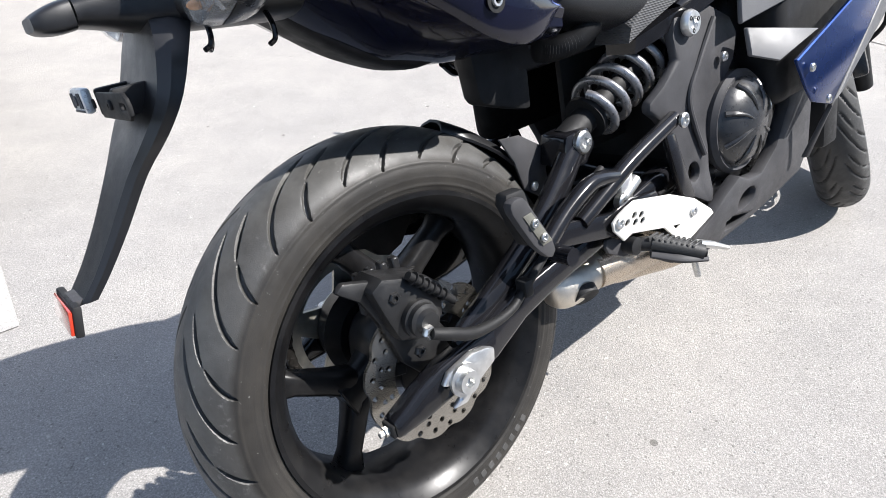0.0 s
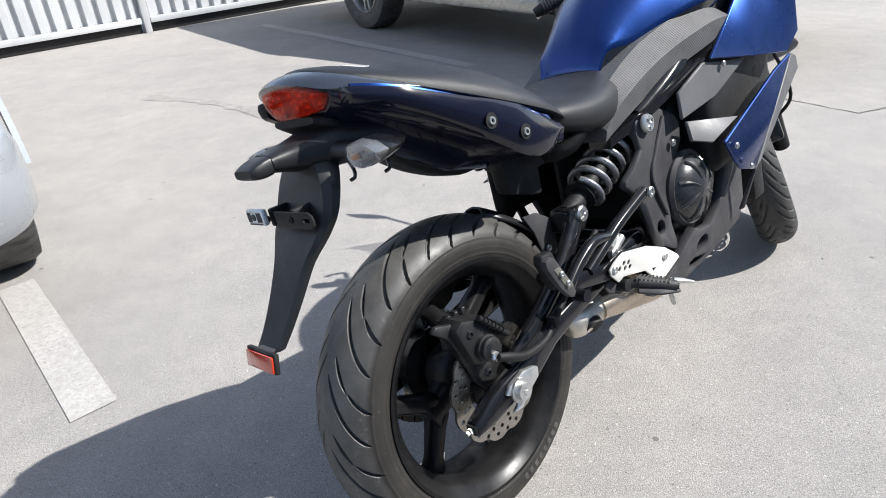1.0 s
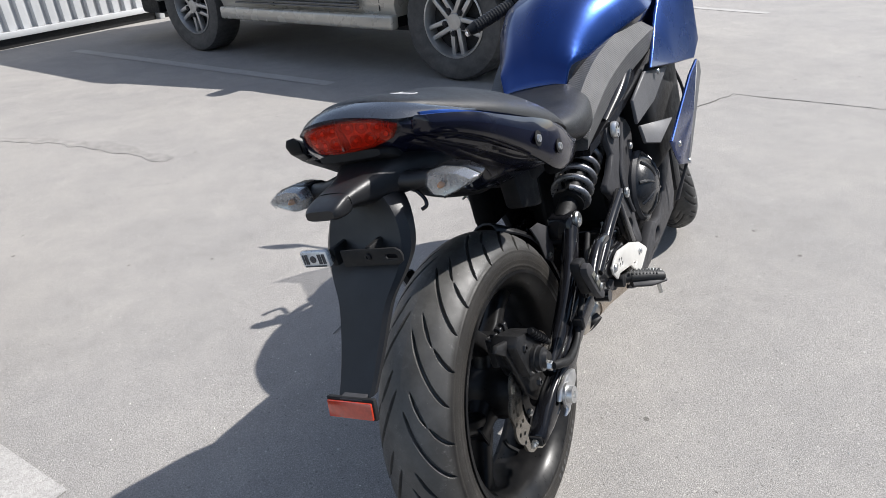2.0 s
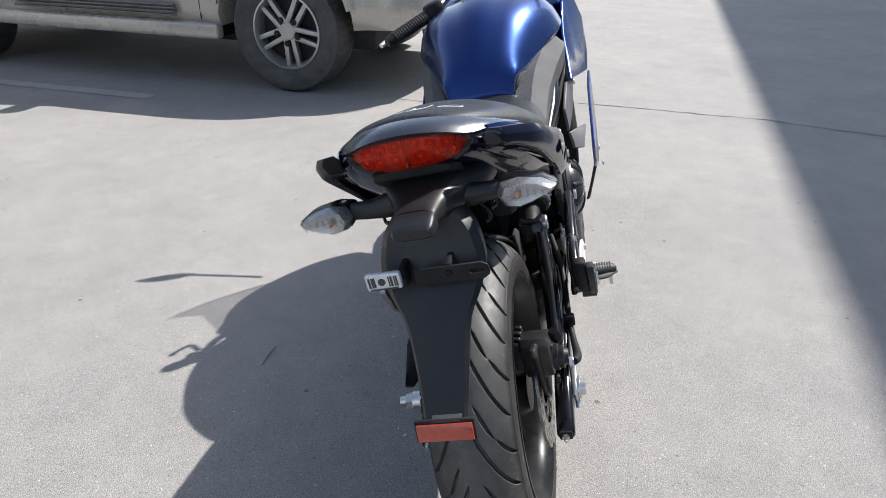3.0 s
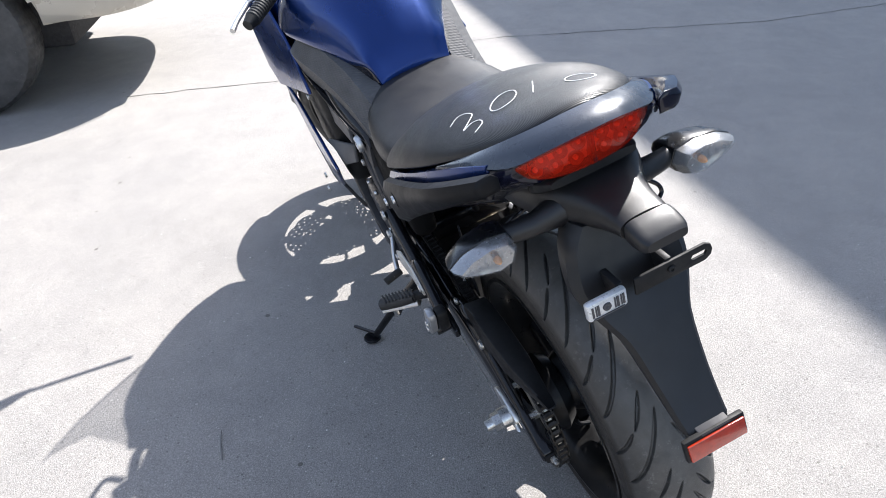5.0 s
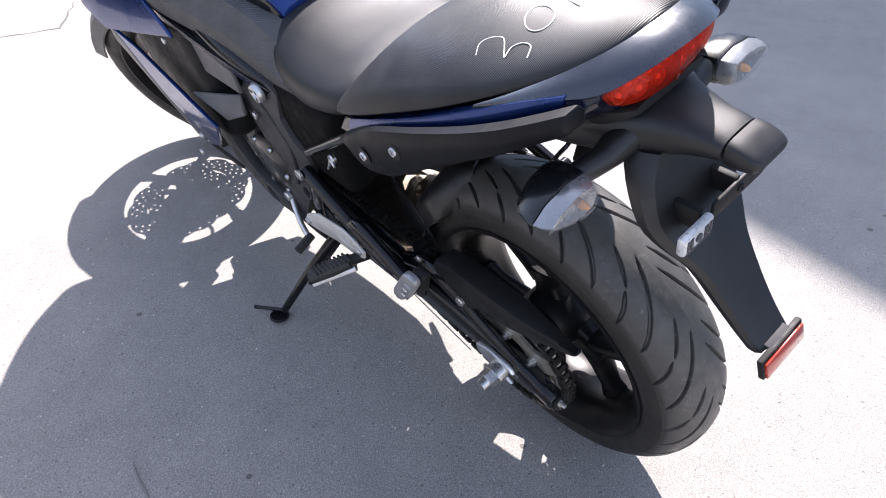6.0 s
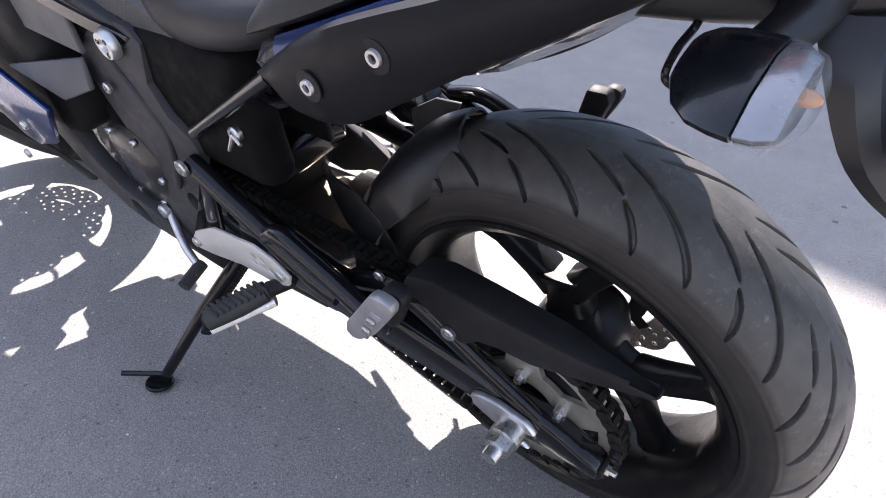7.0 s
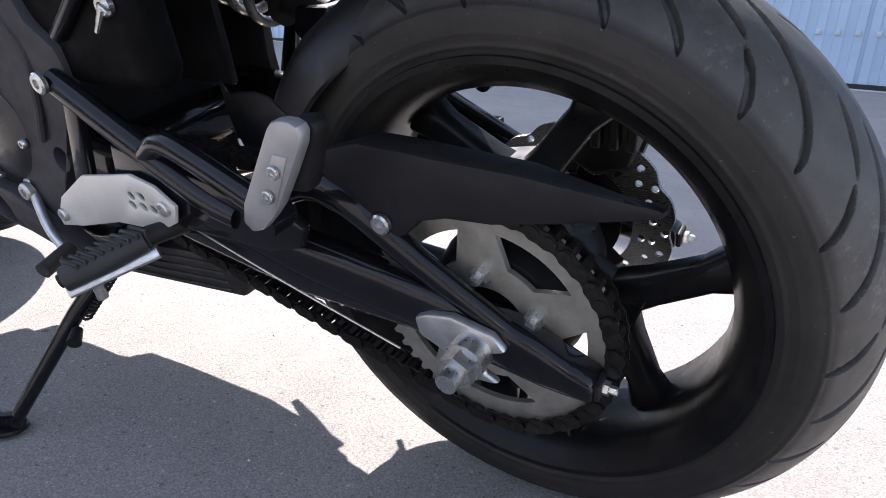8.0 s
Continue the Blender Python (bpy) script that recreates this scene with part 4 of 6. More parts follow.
    for v in guard.verts:
        # the tail of the guard tapers to a blade and its top leans in
        if v.co.y < -0.02:
            v.co.x += 0.018 * min(1.0, (-0.02 - v.co.y) / 0.12) * (1 if v.co.x < -0.118 else -0.6)
        if v.co.z > 0.445 and v.co.x > -0.12:
            v.co.z -= 0.006
    part("chain_guard", guard, MATTE, arm, "matte black plastic chain guard")
    part("guard_bolt", bolt((-0.141, 0.087, 0.400), (-1, 0, 0), 0.0095, 0.006), STEEL, arm)
    part("guard_bolt", bolt((-0.141, 0.181, 0.437), (-1, 0, 0), 0.007, 0.005), STEEL, arm)
    # hugger over the tyre
    rows = []
    for k in range(19):
        a = radians(-8 + 70 * k / 18)
        lift = 0.010 + 0.016 * max(0.0, 1 - a)
        slim = 1.0 if k < 15 else 1.0 - 0.14 * (k - 14) ** 1.2 / 1.2
        row = []
        for x, drop in ((-0.094, 0.062), (-0.088, 0.030), (-0.060, 0.010), (-0.02, 0.001), (0.02, 0.001), (0.045, 0.008), (0.056, 0.018)):
            r = 0.304 + lift - drop * (0.6 + 0.4 * slim)
            row.append((x * slim, r * math.cos(a), AXLE + r * math.sin(a)))
        inner = [(x * 0.96, y * 0.988, AXLE + (z - AXLE) * 0.988) for x, y, z in reversed(row)]
        rows.append(row + inner)
    part("hugger", loft(rows), PLASTIC, arm, "black plastic rear hugger", 50)
    part("hugger_flange", plate([(0.205, 0.540), (0.245, 0.535), (0.290, 0.505), (0.290, 0.450), (0.272, 0.432), (0.240, 0.455), (0.228, 0.500)], 0.056, 0.061, 0.002), FRAME_GREY, arm)
    shield = plate([(0.335, 0.462), (0.305, 0.470), (0.275, 0.476), (0.248, 0.476), (0.222, 0.462), (0.205, 0.430), (0.205, 0.398), (0.255, 0.380), (0.320, 0.392), (0.345, 0.430), (0.350, 0.475)], -0.0935, -0.0890, 0.002)
    for v in shield.verts:
        v.co.x += 0.30 * max(0.0, v.co.y - 0.235)
    part("hugger_shield", shield, PLASTIC, arm)
    part("hugger_bolt", bolt((0.062, 0.258, 0.455), (1, 0, 0), 0.007, 0.004), STEEL, arm)
    # caliper, hose and their bracket
    cal = part("brake_caliper", soften(plate([(-0.078, 0.452), (-0.060, 0.462), (0.000, 0.440), (0.020, 0.420), (0.012, 0.380), (-0.020, 0.362), (-0.055, 0.376), (-0.066, 0.410)], 0.072, 0.124, 0.006), 0), CALIPER, bike, "dark single-piston brake caliper")
    part("piston_housing", lathe([(0.118, 0.024), (0.132, 0.024), (0.133, 0.021), (0.141, 0.021), (0.143, 0.016), (0.150, 0.013), (0.150, 0.004)], (0, -0.026, 0.396), 28), CALIPER, cal)
    part("bracket", plate([(-0.112, 0.462), (-0.100, 0.470), (-0.050, 0.452), (-0.030, 0.40), (0.012, 0.372), (0.030, 0.335), (0.018, 0.312), (-0.022, 0.302), (-0.048, 0.335), (-0.068, 0.40), (-0.085, 0.438)], 0.094, 0.106, 0.004), CALIPER, cal)
    part("banjo_bolt", bolt((0.150, -0.033, 0.388), (1, 0, 0), 0.009, 0.008, True), STEEL, cal)
    for y, z in ((-0.051, 0.434), (-0.033, 0.352)):
        part("caliper_bolt", bolt((0.122, y, z), (1, 0, 0), 0.008, 0.006, True), CALIPER, cal)
    part("slide_pin", tube([(0.130, -0.030, 0.455), (0.130, 0.026, 0.396)], 0.0055, 10, False), MATTE, cal)
    a, b = Vector((0.130, -0.024, 0.449)), Vector((0.130, 0.012, 0.411))
    for k in range(6):
        q = a.lerp(b, k / 5)
        part("boot_ring", tube([q, q + (b - a).normalized() * 0.0045], [0.0085, 0.0065], 14, False), MATTE, cal)
    for k in range(4):
        part("pad_fin", box(0.060, 0.074, -0.066 + 0.018 * k, -0.056 + 0.018 * k, 0.400, 0.456, 0.002, 1), CALIPER, cal)
    part("brake_hose", tube([(0.158, -0.033, 0.388), (0.162, -0.012, 0.378), (0.160, 0.03, 0.358), (0.152, 0.092, 0.352), (0.147, 0.132, 0.368), (0.14, 0.24, 0.43), (0.12, 0.34, 0.46)], [0.007, 0.008, 0.008, 0.0062, 0.006, 0.006, 0.006], 10), MATTE, arm)
    part("hose_clip", box(0.138, 0.158, 0.122, 0.137, 0.358, 0.382, 0.003), MATTE, arm)
    part("cable", tube([(-0.15, 0.36, 0.352), (-0.152, 0.22, 0.312), (-0.152, 0.08, 0.274)], 0.0012, 6), STEEL, arm)
    return arm


def shock():
    top, low = Vector((0.085, 0.600, 0.622)), Vector((0.085, 0.318, 0.512))
    u = (low - top).normalized()
    root = part("shock_absorber", tube([top, top + u * 0.290], 0.018, 20, False), MATTE, bike, "offset rear shock absorber with grey coil spring")
    side = Vector((1, 0, 0))
    other = u.cross(side)
    pts, turns, length, start = [], 6.2, 0.205, 0.045
    for k in range(150):
        f = k / 149
        a = 2 * math.pi * turns * f
        pts.append(top + u * (start + length * f) + (side * math.cos(a) + other * math.sin(a)) * 0.0395)
    part("coil_spring", tube(pts, 0.0066, 10, False, up=u), SPRING, root)
    for s, r, h in ((0.030, 0.043, 0.012), (0.252, 0.034, 0.008)):
        part("spring_seat", tube([top + u * s, top + u * (s + h)], r, 28, False), MATTE, root)
    part("head", tube([top - u * 0.01, top + u * 0.042], 0.034, 24, False), FRAME_GREY, root)
    part("clevis", tube([low - u * 0.05, low + u * 0.012], 0.021, 16, False), MATTE, root)
    return root


def chassis():
    rear_box = part("subframe", box(-0.10, 0.10, 0.55, 0.66, 0.25, 0.66, 0.02), MATTE, bike, "black frame")
    # tray colour includes the shade it sits in
    part("battery_tray", soften(box(-0.146, -0.095, 0.335, 0.53, 0.485, 0.665), 0.02, 3), SHADED_TRAY, rear_box)
    # Added black plate, blocks bright ground showing through behind the shock.
    part("inner_panel", soften(box(0.0, 0.012, 0.40, 0.57, 0.445, 0.66), 0.004, 2), MATTE, rear_box)
    part("inner_fender", soften(box(-0.055, 0.075, 0.235, 0.50, 0.615, 0.69), 0.02, 2), MATTE, rear_box)
    part("latch_bolt", join(bolt((-0.146, 0.360, 0.570), (-1, 0, 0), 0.010, 0.008), tube([(-0.152, 0.360, 0.570), (-0.158, 0.372, 0.548)], [0.004, 0.002], 8, False), tube([(-0.152, 0.360, 0.570), (-0.158, 0.343, 0.566)], [0.004, 0.002], 8, False)), STEEL, rear_box)
    part("wiring", tube([(-0.10, 0.26, 0.635), (-0.12, 0.30, 0.612), (-0.12, 0.34, 0.62), (-0.10, 0.40, 0.66)], 0.006, 8), GLOSS_BLACK, rear_box)
    bellows = [Vector((0.112, 0.245, 0.650)), Vector((0.119, 0.27, 0.646)), Vector((0.122, 0.31, 0.648)), Vector((0.116, 0.355, 0.660))]
    path = spline(bellows, 14)
    part("ribbed_hose", tube(path, [0.0135 + 0.0028 * (k % 2) for k in range(len(path))], 16, False), MATTE, rear_box, "ribbed black rubber hose")
    part("wiring", tube([(0.06, 0.26, 0.655), (0.085, 0.30, 0.648), (0.09, 0.35, 0.655), (0.08, 0.42, 0.66)], 0.007, 8), GLOSS_BLACK, rear_box)
    for side in (-1, 1):
        x = 0.150 * side
        outline = [(0.500, 0.640), (0.540, 0.655), (0.585, 0.648), (0.652, 0.615), (0.668, 0.588), (0.655, 0.550), (0.625, 0.512), (0.594, 0.480), (0.574, 0.44), (0.566, 0.39), (0.572, 0.350), (0.566, 0.331), (0.550, 0.336), (0.499, 0.367), (0.480, 0.400), (0.478, 0.440), (0.472, 0.475), (0.446, 0.502), (0.420, 0.520), (0.420, 0.535), (0.455, 0.553), (0.495, 0.580), (0.490, 0.615)]
        if side < 0:
            outline = [(0.492, 0.645), (0.515, 0.662), (0.566, 0.660), (0.630, 0.625), (0.672, 0.580), (0.660, 0.530), (0.640, 0.460), (0.636, 0.400), (0.655, 0.315), (0.640, 0.275), (0.600, 0.288), (0.565, 0.325), (0.530, 0.380), (0.498, 0.440), (0.462, 0.505), (0.464, 0.528), (0.493, 0.553), (0.510, 0.590)]
        cover = plate(outline, x - side * 0.018, x, 0.006, [circle(0.522 if side > 0 else 0.530, 0.398, 0.015, 16)])
        for v in cover.verts:
            v.co.x += side * (0.018 * max(0, (0.50 - v.co.z) / 0.2) + 0.008 * max(0, 1 - abs(v.co.z - 0.56) / 0.08))
        part("frame_cover", cover, FRAME_GREY, rear_box, "dark grey frame cover")
        part("crease", tube([(x + side * 0.003, 0.600, 0.622), (x + side * 0.006, 0.550, 0.566), (x + side * 0.006, 0.520, 0.520), (x + side * 0.008, 0.530, 0.470), (x + side * 0.012, 0.548, 0.420)], 0.0045, 8), FRAME_GREY, rear_box)
        boss = lathe([(0, 0.0185), (0.006, 0.0195), (0.012, 0.0165), (0.012, 0.0095), (0.007, 0.008), (0.007, 0.003)], n=32)
        boss = moved(boss, Matrix.Translation((x + side * 0.006, 0.522 if side > 0 else 0.546, 0.628 if side > 0 else 0.637)) @ Matrix.Rotation(0 if side > 0 else math.pi, 4, "Z"))
        part("pivot_boss", boss, SILVER, rear_box, "bright round frame bolt")
        for k in range(3):
            a = radians(120 * k + 20)
            part("boss_hole", bolt((x + side * 0.0172, (0.522 if side > 0 else 0.546) + 0.0115 * math.cos(a), (0.628 if side > 0 else 0.637) + 0.0115 * math.sin(a)), (side, 0, 0), 0.0036, 0.0012), MATTE, rear_box)
        part("frame_bolt", bolt((x + side * 0.010, 0.612, 0.560), (side, 0, 0), 0.008, 0.006), STEEL, rear_box)
        part("frame_tube", tube([(x * 0.88, 0.53, 0.64), (x * 1.0, 0.66, 0.70), (x * 0.95, 0.86, 0.79)], 0.022, 14), GLOSS_BLACK, rear_box)
        # seat rail with its pinch bolt
        if side < 0:
            part("seat_rail", tube([(0.150 * side, 0.452, 0.540), (0.160 * side, 0.240, 0.682)], 0.0085, 12, False), GLOSS_BLACK, rear_box)
        # footrest bracket of round bar
        bx = 0.165 * side
        bracket = part("footrest_bracket", tube([(bx, 0.468, 0.499), (bx, 0.38, 0.452), (bx, 0.28, 0.402), (bx * 1.0, 0.235, 0.388)] if side < 0 else [(bx, 0.462, 0.503), (bx, 0.353, 0.473), (bx, 0.29, 0.448), (bx, 0.232, 0.424)], [0.0130, 0.0140, 0.0150, 0.0135] if side < 0 else [0.0120, 0.0125, 0.0125, 0.0115], 16), GLOSS_BLACK, bike, "black bar bracket for the footrests")
        part("bar", tube([(bx * 1.01, 0.345, 0.435), (bx * 1.02, 0.312, 0.452), (bx * 1.03, 0.262, 0.438), (bx * 1.06, 0.170, 0.405)] if side < 0 else [(bx, 0.312, 0.462), (bx * 1.01, 0.280, 0.470), (bx * 1.02, 0.250, 0.470), (bx * 1.03, 0.202, 0.452), (bx * 1.06, 0.150, 0.425)], [0.0125, 0.0125, 0.0120, 0.0130] if side < 0 else [0.0110, 0.0115, 0.0115, 0.0120, 0.0120], 16), GLOSS_BLACK, bracket)
        part("stay", plate([(0.455, 0.482), (0.432, 0.486), (0.450, 0.430), (0.470, 0.375), (0.505, 0.362), (0.480, 0.42)], bx - 0.006, bx + 0.006, 0.003), GLOSS_BLACK, bracket)
        part("web", plate([(0.400, 0.440), (0.345, 0.430), (0.26, 0.420), (0.175, 0.410), (0.150, 0.395), (0.160, 0.372), (0.20, 0.360), (0.32, 0.358), (0.42, 0.372)] if side < 0 else [(0.400, 0.412), (0.345, 0.418), (0.300, 0.414), (0.202, 0.436), (0.150, 0.432), (0.145, 0.415), (0.197, 0.404), (0.295, 0.378), (0.34, 0.376), (0.42, 0.362)], bx - 0.006, bx + 0.006, 0.004), GLOSS_BLACK, bracket)
        part("bracket_bolt", bolt((bx + side * 0.013, 0.464, 0.500), (side, 0, 0), 0.0115, 0.006), STEEL, bracket)
        gx = 0.178 * side
        if side < 0:
            rim = [(0.547, 0.332), (0.522, 0.362), (0.460, 0.399), (0.370, 0.415), (0.335, 0.408), (0.309, 0.390), (0.318, 0.370), (0.345, 0.356), (0.420, 0.350), (0.500, 0.328), (0.545, 0.320)]
            spots, screws = ((0.378, 0.390), (0.361, 0.392), (0.381, 0.379), (0.363, 0.380), (0.347, 0.380)), ((0.530, 0.338), (0.326, 0.386))
            punched = [circle(y, z, 0.0043, 8, 1.35, 0.5) for y, z in spots]
        else:
            rim = [(0.280, 0.406), (0.282, 0.393), (0.302, 0.371), (0.321, 0.375), (0.399, 0.353), (0.442, 0.310), (0.456, 0.305), (0.537, 0.325), (0.530, 0.335), (0.483, 0.370), (0.420, 0.399), (0.334, 0.421), (0.312, 0.418), (0.294, 0.413)]
            spots, screws = ((0.329, 0.400), (0.345, 0.395), (0.312, 0.395), (0.330, 0.389), (0.347, 0.385)), ((0.293, 0.402), (0.476, 0.352))
            punched = [circle(y, z, 0.0046, 8, 1.35, 0.5) for y, z in spots] + [[(0.423, 0.347), (0.431, 0.337), (0.444, 0.342)]]
        heel = part("heel_guard", plate(rim, gx - side * 0.002, gx + side * 0.0025, 0.001, punched), SATIN, bike, "satin aluminium heel guard with punched holes")
        for y, z in screws:
            part("guard_screw", bolt((gx + side * 0.0025, y, z), (side, 0, 0), 0.008, 0.005), SILVER, heel)
        # rider's footrest
        peg = part("rider_footrest", tube([(-0.160, 0.330, 0.358), (-0.194, 0.350, 0.356)] if side < 0 else [(0.158, 0.322, 0.352), (0.190, 0.350, 0.350)], [0.010, 0.011], 12, False), MATTE, bike, "rider footrest with ribbed rubber")
        start, direction = Vector((-0.190, 0.348, 0.356)), Vector((-0.076, 0.048, -0.020))
        if side > 0:
            start, direction = Vector((0.184, 0.346, 0.353)), Vector((0.060, 0.050, -0.026))
            part("peg_tab", plate([(0.279, 0.366), (0.283, 0.376), (0.296, 0.376), (0.338, 0.350), (0.338, 0.334), (0.318, 0.336), (0.285, 0.355)], 0.158, 0.165, 0.002), FRAME_GREY, peg)
            part("peg_joint", lathe([(0.158, 0.006), (0.158, 0.013), (0.184, 0.013), (0.186, 0.005)], (0, 0.325, 0.354), 16), MATTE, peg)
            part("peg_shell", tube([(0.192, 0.344, 0.336), (0.222, 0.368, 0.326), (0.248, 0.398, 0.318)], [0.0062, 0.0075, 0.0045], 10, True, 5, 1.7, (1, -1, 0)), FRAME_GREY, peg, "cast grey peg shell")
        part("peg_core", tube([start, start + direction * 1.05], [0.0085, 0.0075], 10, False), MATTE, peg)
        part("peg_rubber", tube([start + direction * 0.08, start + direction * 0.5, start + direction * 1.0], [0.0125, 0.0140, 0.0120] if side < 0 else [0.0120, 0.0130, 0.0115], 16, False, flat=1.25 if side < 0 else 1.0, up=(0, 1, 0)), PEG_RUBBER, peg, "ribbed black rubber")
        if side < 0:
            part("peg_bar", tube([start + Vector((0, 0, -0.015)), start + direction * 1.0 + Vector((0, 0, -0.013))], [0.0085, 0.0065], 12, False, flat=1.9, up=(0, 1, 0)), SILVER, peg, "cast alloy peg bar")
        for k in range(9):
            q = start + direction * (0.13 + 0.095 * k)
            part("rib", moved(box(-0.0022, 0.0022, -0.0140 if side < 0 else -0.0118, 0.0140 if side < 0 else 0.0118, -0.004, 0.0150 if side < 0 else 0.0135, 0.001, 1), Matrix.Translation(q)), PEG_RUBBER, peg)
        part("feeler", tube([start + direction * 0.72 + Vector((0, 0, -0.012)), start + direction * 0.72 + Vector((0, 0, -0.038))] if side < 0 else [(0.236, 0.384, 0.318), (0.236, 0.393, 0.289)], 0.0058 if side < 0 else 0.0046, 10, False), STEEL, peg)
        # pillion's footrest, folded up
        slab = [(0.120, 0.506), (0.114, 0.512), (0.106, 0.514), (0.097, 0.514), (0.090, 0.511), (0.088, 0.506), (0.091, 0.496), (0.109, 0.468), (0.127, 0.442), (0.138, 0.430), (0.153, 0.416), (0.164, 0.412), (0.172, 0.420), (0.166, 0.438), (0.147, 0.466)]
        if side > 0:
            slab = [(0.126 + (y - 0.138) * 0.80 + (z - 0.462) * 0.06, 0.464 + (z - 0.462) * 0.88) for y, z in slab]
        ppeg = part("pillion_footrest", plate(slab, 0.199 * side, 0.212 * side, 0.004), PEG_GREY if side < 0 else FRAME_GREY, bike, "folded grey metal pillion footrest")
        part("peg_pad", plate([(0.114, 0.508), (0.092, 0.512), (0.086, 0.504), (0.108, 0.450), (0.146, 0.446)] if side < 0 else [(0.127, 0.512), (0.098, 0.514), (0.094, 0.500), (0.118, 0.440), (0.146, 0.446)], 0.178 * side, 0.198 * side, 0.005), MATTE, ppeg)
        part("inlay", plate([(0.118, 0.488), (0.104, 0.487), (0.129, 0.441), (0.146, 0.442)], 0.2115 * side, 0.2135 * side, 0.0015), PEG_GREY if side < 0 else OLIVE, ppeg)
        for y, z in ((0.119, 0.474), (0.131, 0.452)):
            part("peg_screw", bolt((0.2145 * side, y, z), (side, 0, 0), 0.0055, 0.003), STEEL, ppeg)
        if side > 0:
            for piece in (ppeg, *ppeg.children):
                piece.data.transform(Matrix.Translation((0, -0.020, 0.010)))
        part("hinge", lathe([(-0.01, 0.010), (-0.01, 0.012), (0.018, 0.012), (0.018, 0.008)], (0.19 * side, 0.163, 0.412), 16), GLOSS_BLACK, ppeg)
    return rear_box


def engine():
    root = part("engine", join(box(-0.135, 0.135, 0.565, 0.86, 0.252, 0.50, 0.03, 3), box(-0.12, 0.12, 0.66, 0.90, 0.45, 0.66, 0.03, 3), box(-0.13, 0.13, 0.60, 1.0, 0.66, 0.80, 0.03)), ENGINE, bike, "black parallel twin engine")
    y, z = 0.655, 0.443
    part("clutch_cover", lathe([(0.13, 0.077), (0.160, 0.077), (0.172, 0.072), (0.184, 0.060), (0.192, 0.044), (0.197, 0.024), (0.198, 0.004)], (0, y, z), 56), CLUTCH_BLACK, root, "round black clutch cover")
    part("cover_ring", lathe([(0.150, 0.072), (0.150, 0.086), (0.160, 0.087), (0.168, 0.081), (0.166, 0.074)], (0, y, z), 48, True), FRAME_GREY, root)
    for k in range(8):
        a = radians(45 * k + 12)
        part("cover_rib", moved(tube([(0.1735, 0.0705, 0.010), (0.1855, 0.058, 0.005), (0.1935, 0.042, 0.001), (0.1975, 0.022, 0.0)], [0.0050, 0.0042, 0.0030, 0.0012], 8), Matrix.Translation((0, y, z)) @ Matrix.Rotation(a, 4, "X")), CLUTCH_BLACK, root)
    part("alternator_cover", lathe([(-0.13, 0.075), (-0.155, 0.072), (-0.166, 0.058), (-0.168, 0.02)], (0, 0.66, 0.41), 40), ENGINE, root)
    for k in range(6):
        a = radians(60 * k)
        part("cover_bolt", bolt((-0.160, 0.66 + 0.064 * math.cos(a), 0.41 + 0.064 * math.sin(a)), (-1, 0, 0), 0.006, 0.006), STEEL, root)
    part("sprocket_cover", plate([(0.50, 0.30), (0.60, 0.29), (0.64, 0.35), (0.60, 0.44), (0.52, 0.43), (0.49, 0.36)], -0.142, -0.10, 0.01), ENGINE, root)
    part("radiator", join(box(-0.165, 0.165, 0.99, 1.055, 0.405, 0.68, 0.01), box(-0.165, -0.135, 0.99, 1.055, 0.29, 0.42, 0.01), box(0.03, 0.165, 0.99, 1.055, 0.29, 0.42, 0.01)), MATTE, root)
    for x in (-0.05, 0.05):
        part("exhaust_header", tube([(x, 0.93, 0.56), (x, 0.985, 0.45), (x * 0.8, 0.95, 0.30), (x * 0.5, 0.80, 0.215), (x * 0.3, 0.66, 0.215)], 0.021, 14), MUFFLER, root)
    part("sump", hull([(0.76, 0.30, 0.234, 0.108), (0.90, 0.31, 0.236, 0.108), (0.98, 0.325, 0.245, 0.098), (1.0, 0.32, 0.245, 0.085), (1.04, 0.31, 0.245, 0.080)], 24, 4.0), ENGINE, root)
    part("filler_cap", lathe([(0.10, 0.012), (0.14, 0.016), (0.15, 0.012)], (0, 0.60, 0.555), 20), ENGINE, root)
    cylinder = part("fitting", join(box(0.138, 0.150, 0.345, 0.372, 0.405, 0.452, 0.004), tube([(0.145, 0.352, 0.415), (0.145, 0.385, 0.432)], 0.010, 12, False)), SILVER, root, "bare alloy master cylinder")
    part("fitting_bolt", lathe([(0.148, 0.0105), (0.158, 0.0105), (0.160, 0.008), (0.160, 0.004), (0.155, 0.003)], (0, 0.350, 0.458), 16), STEEL, cylinder)
    part("fitting_bolt", lathe([(0.148, 0.0115), (0.158, 0.0115), (0.160, 0.009), (0.160, 0.004), (0.155, 0.003)], (0, 0.337, 0.414), 16), STEEL, cylinder)
    part("fitting_rod", tube([(0.142, 0.378, 0.470), (0.144, 0.372, 0.435)], [0.003, 0.004], 8, False), STEEL, cylinder)
    muffler = part("muffler", moved(hull([(0.33, 0.300, 0.258, 0.064), (0.36, 0.305, 0.244, 0.098), (0.45, 0.290, 0.220, 0.104), (0.55, 0.272, 0.200, 0.112), (0.66, 0.262, 0.200, 0.114), (0.79, 0.255, 0.212, 0.112)], 32, 3.0), Matrix.Translation((0.012, 0, 0))), MUFFLER, bike, "short heat-tinted steel underbelly muffler")
    part("sleeve", moved(hull([(0.325, 0.308, 0.244, 0.044), (0.38, 0.302, 0.234, 0.046), (0.47, 0.286, 0.220, 0.044)], 32, 2.3), Matrix.Translation((0.082, -0.006, 0.018))), MUFFLER, muffler)
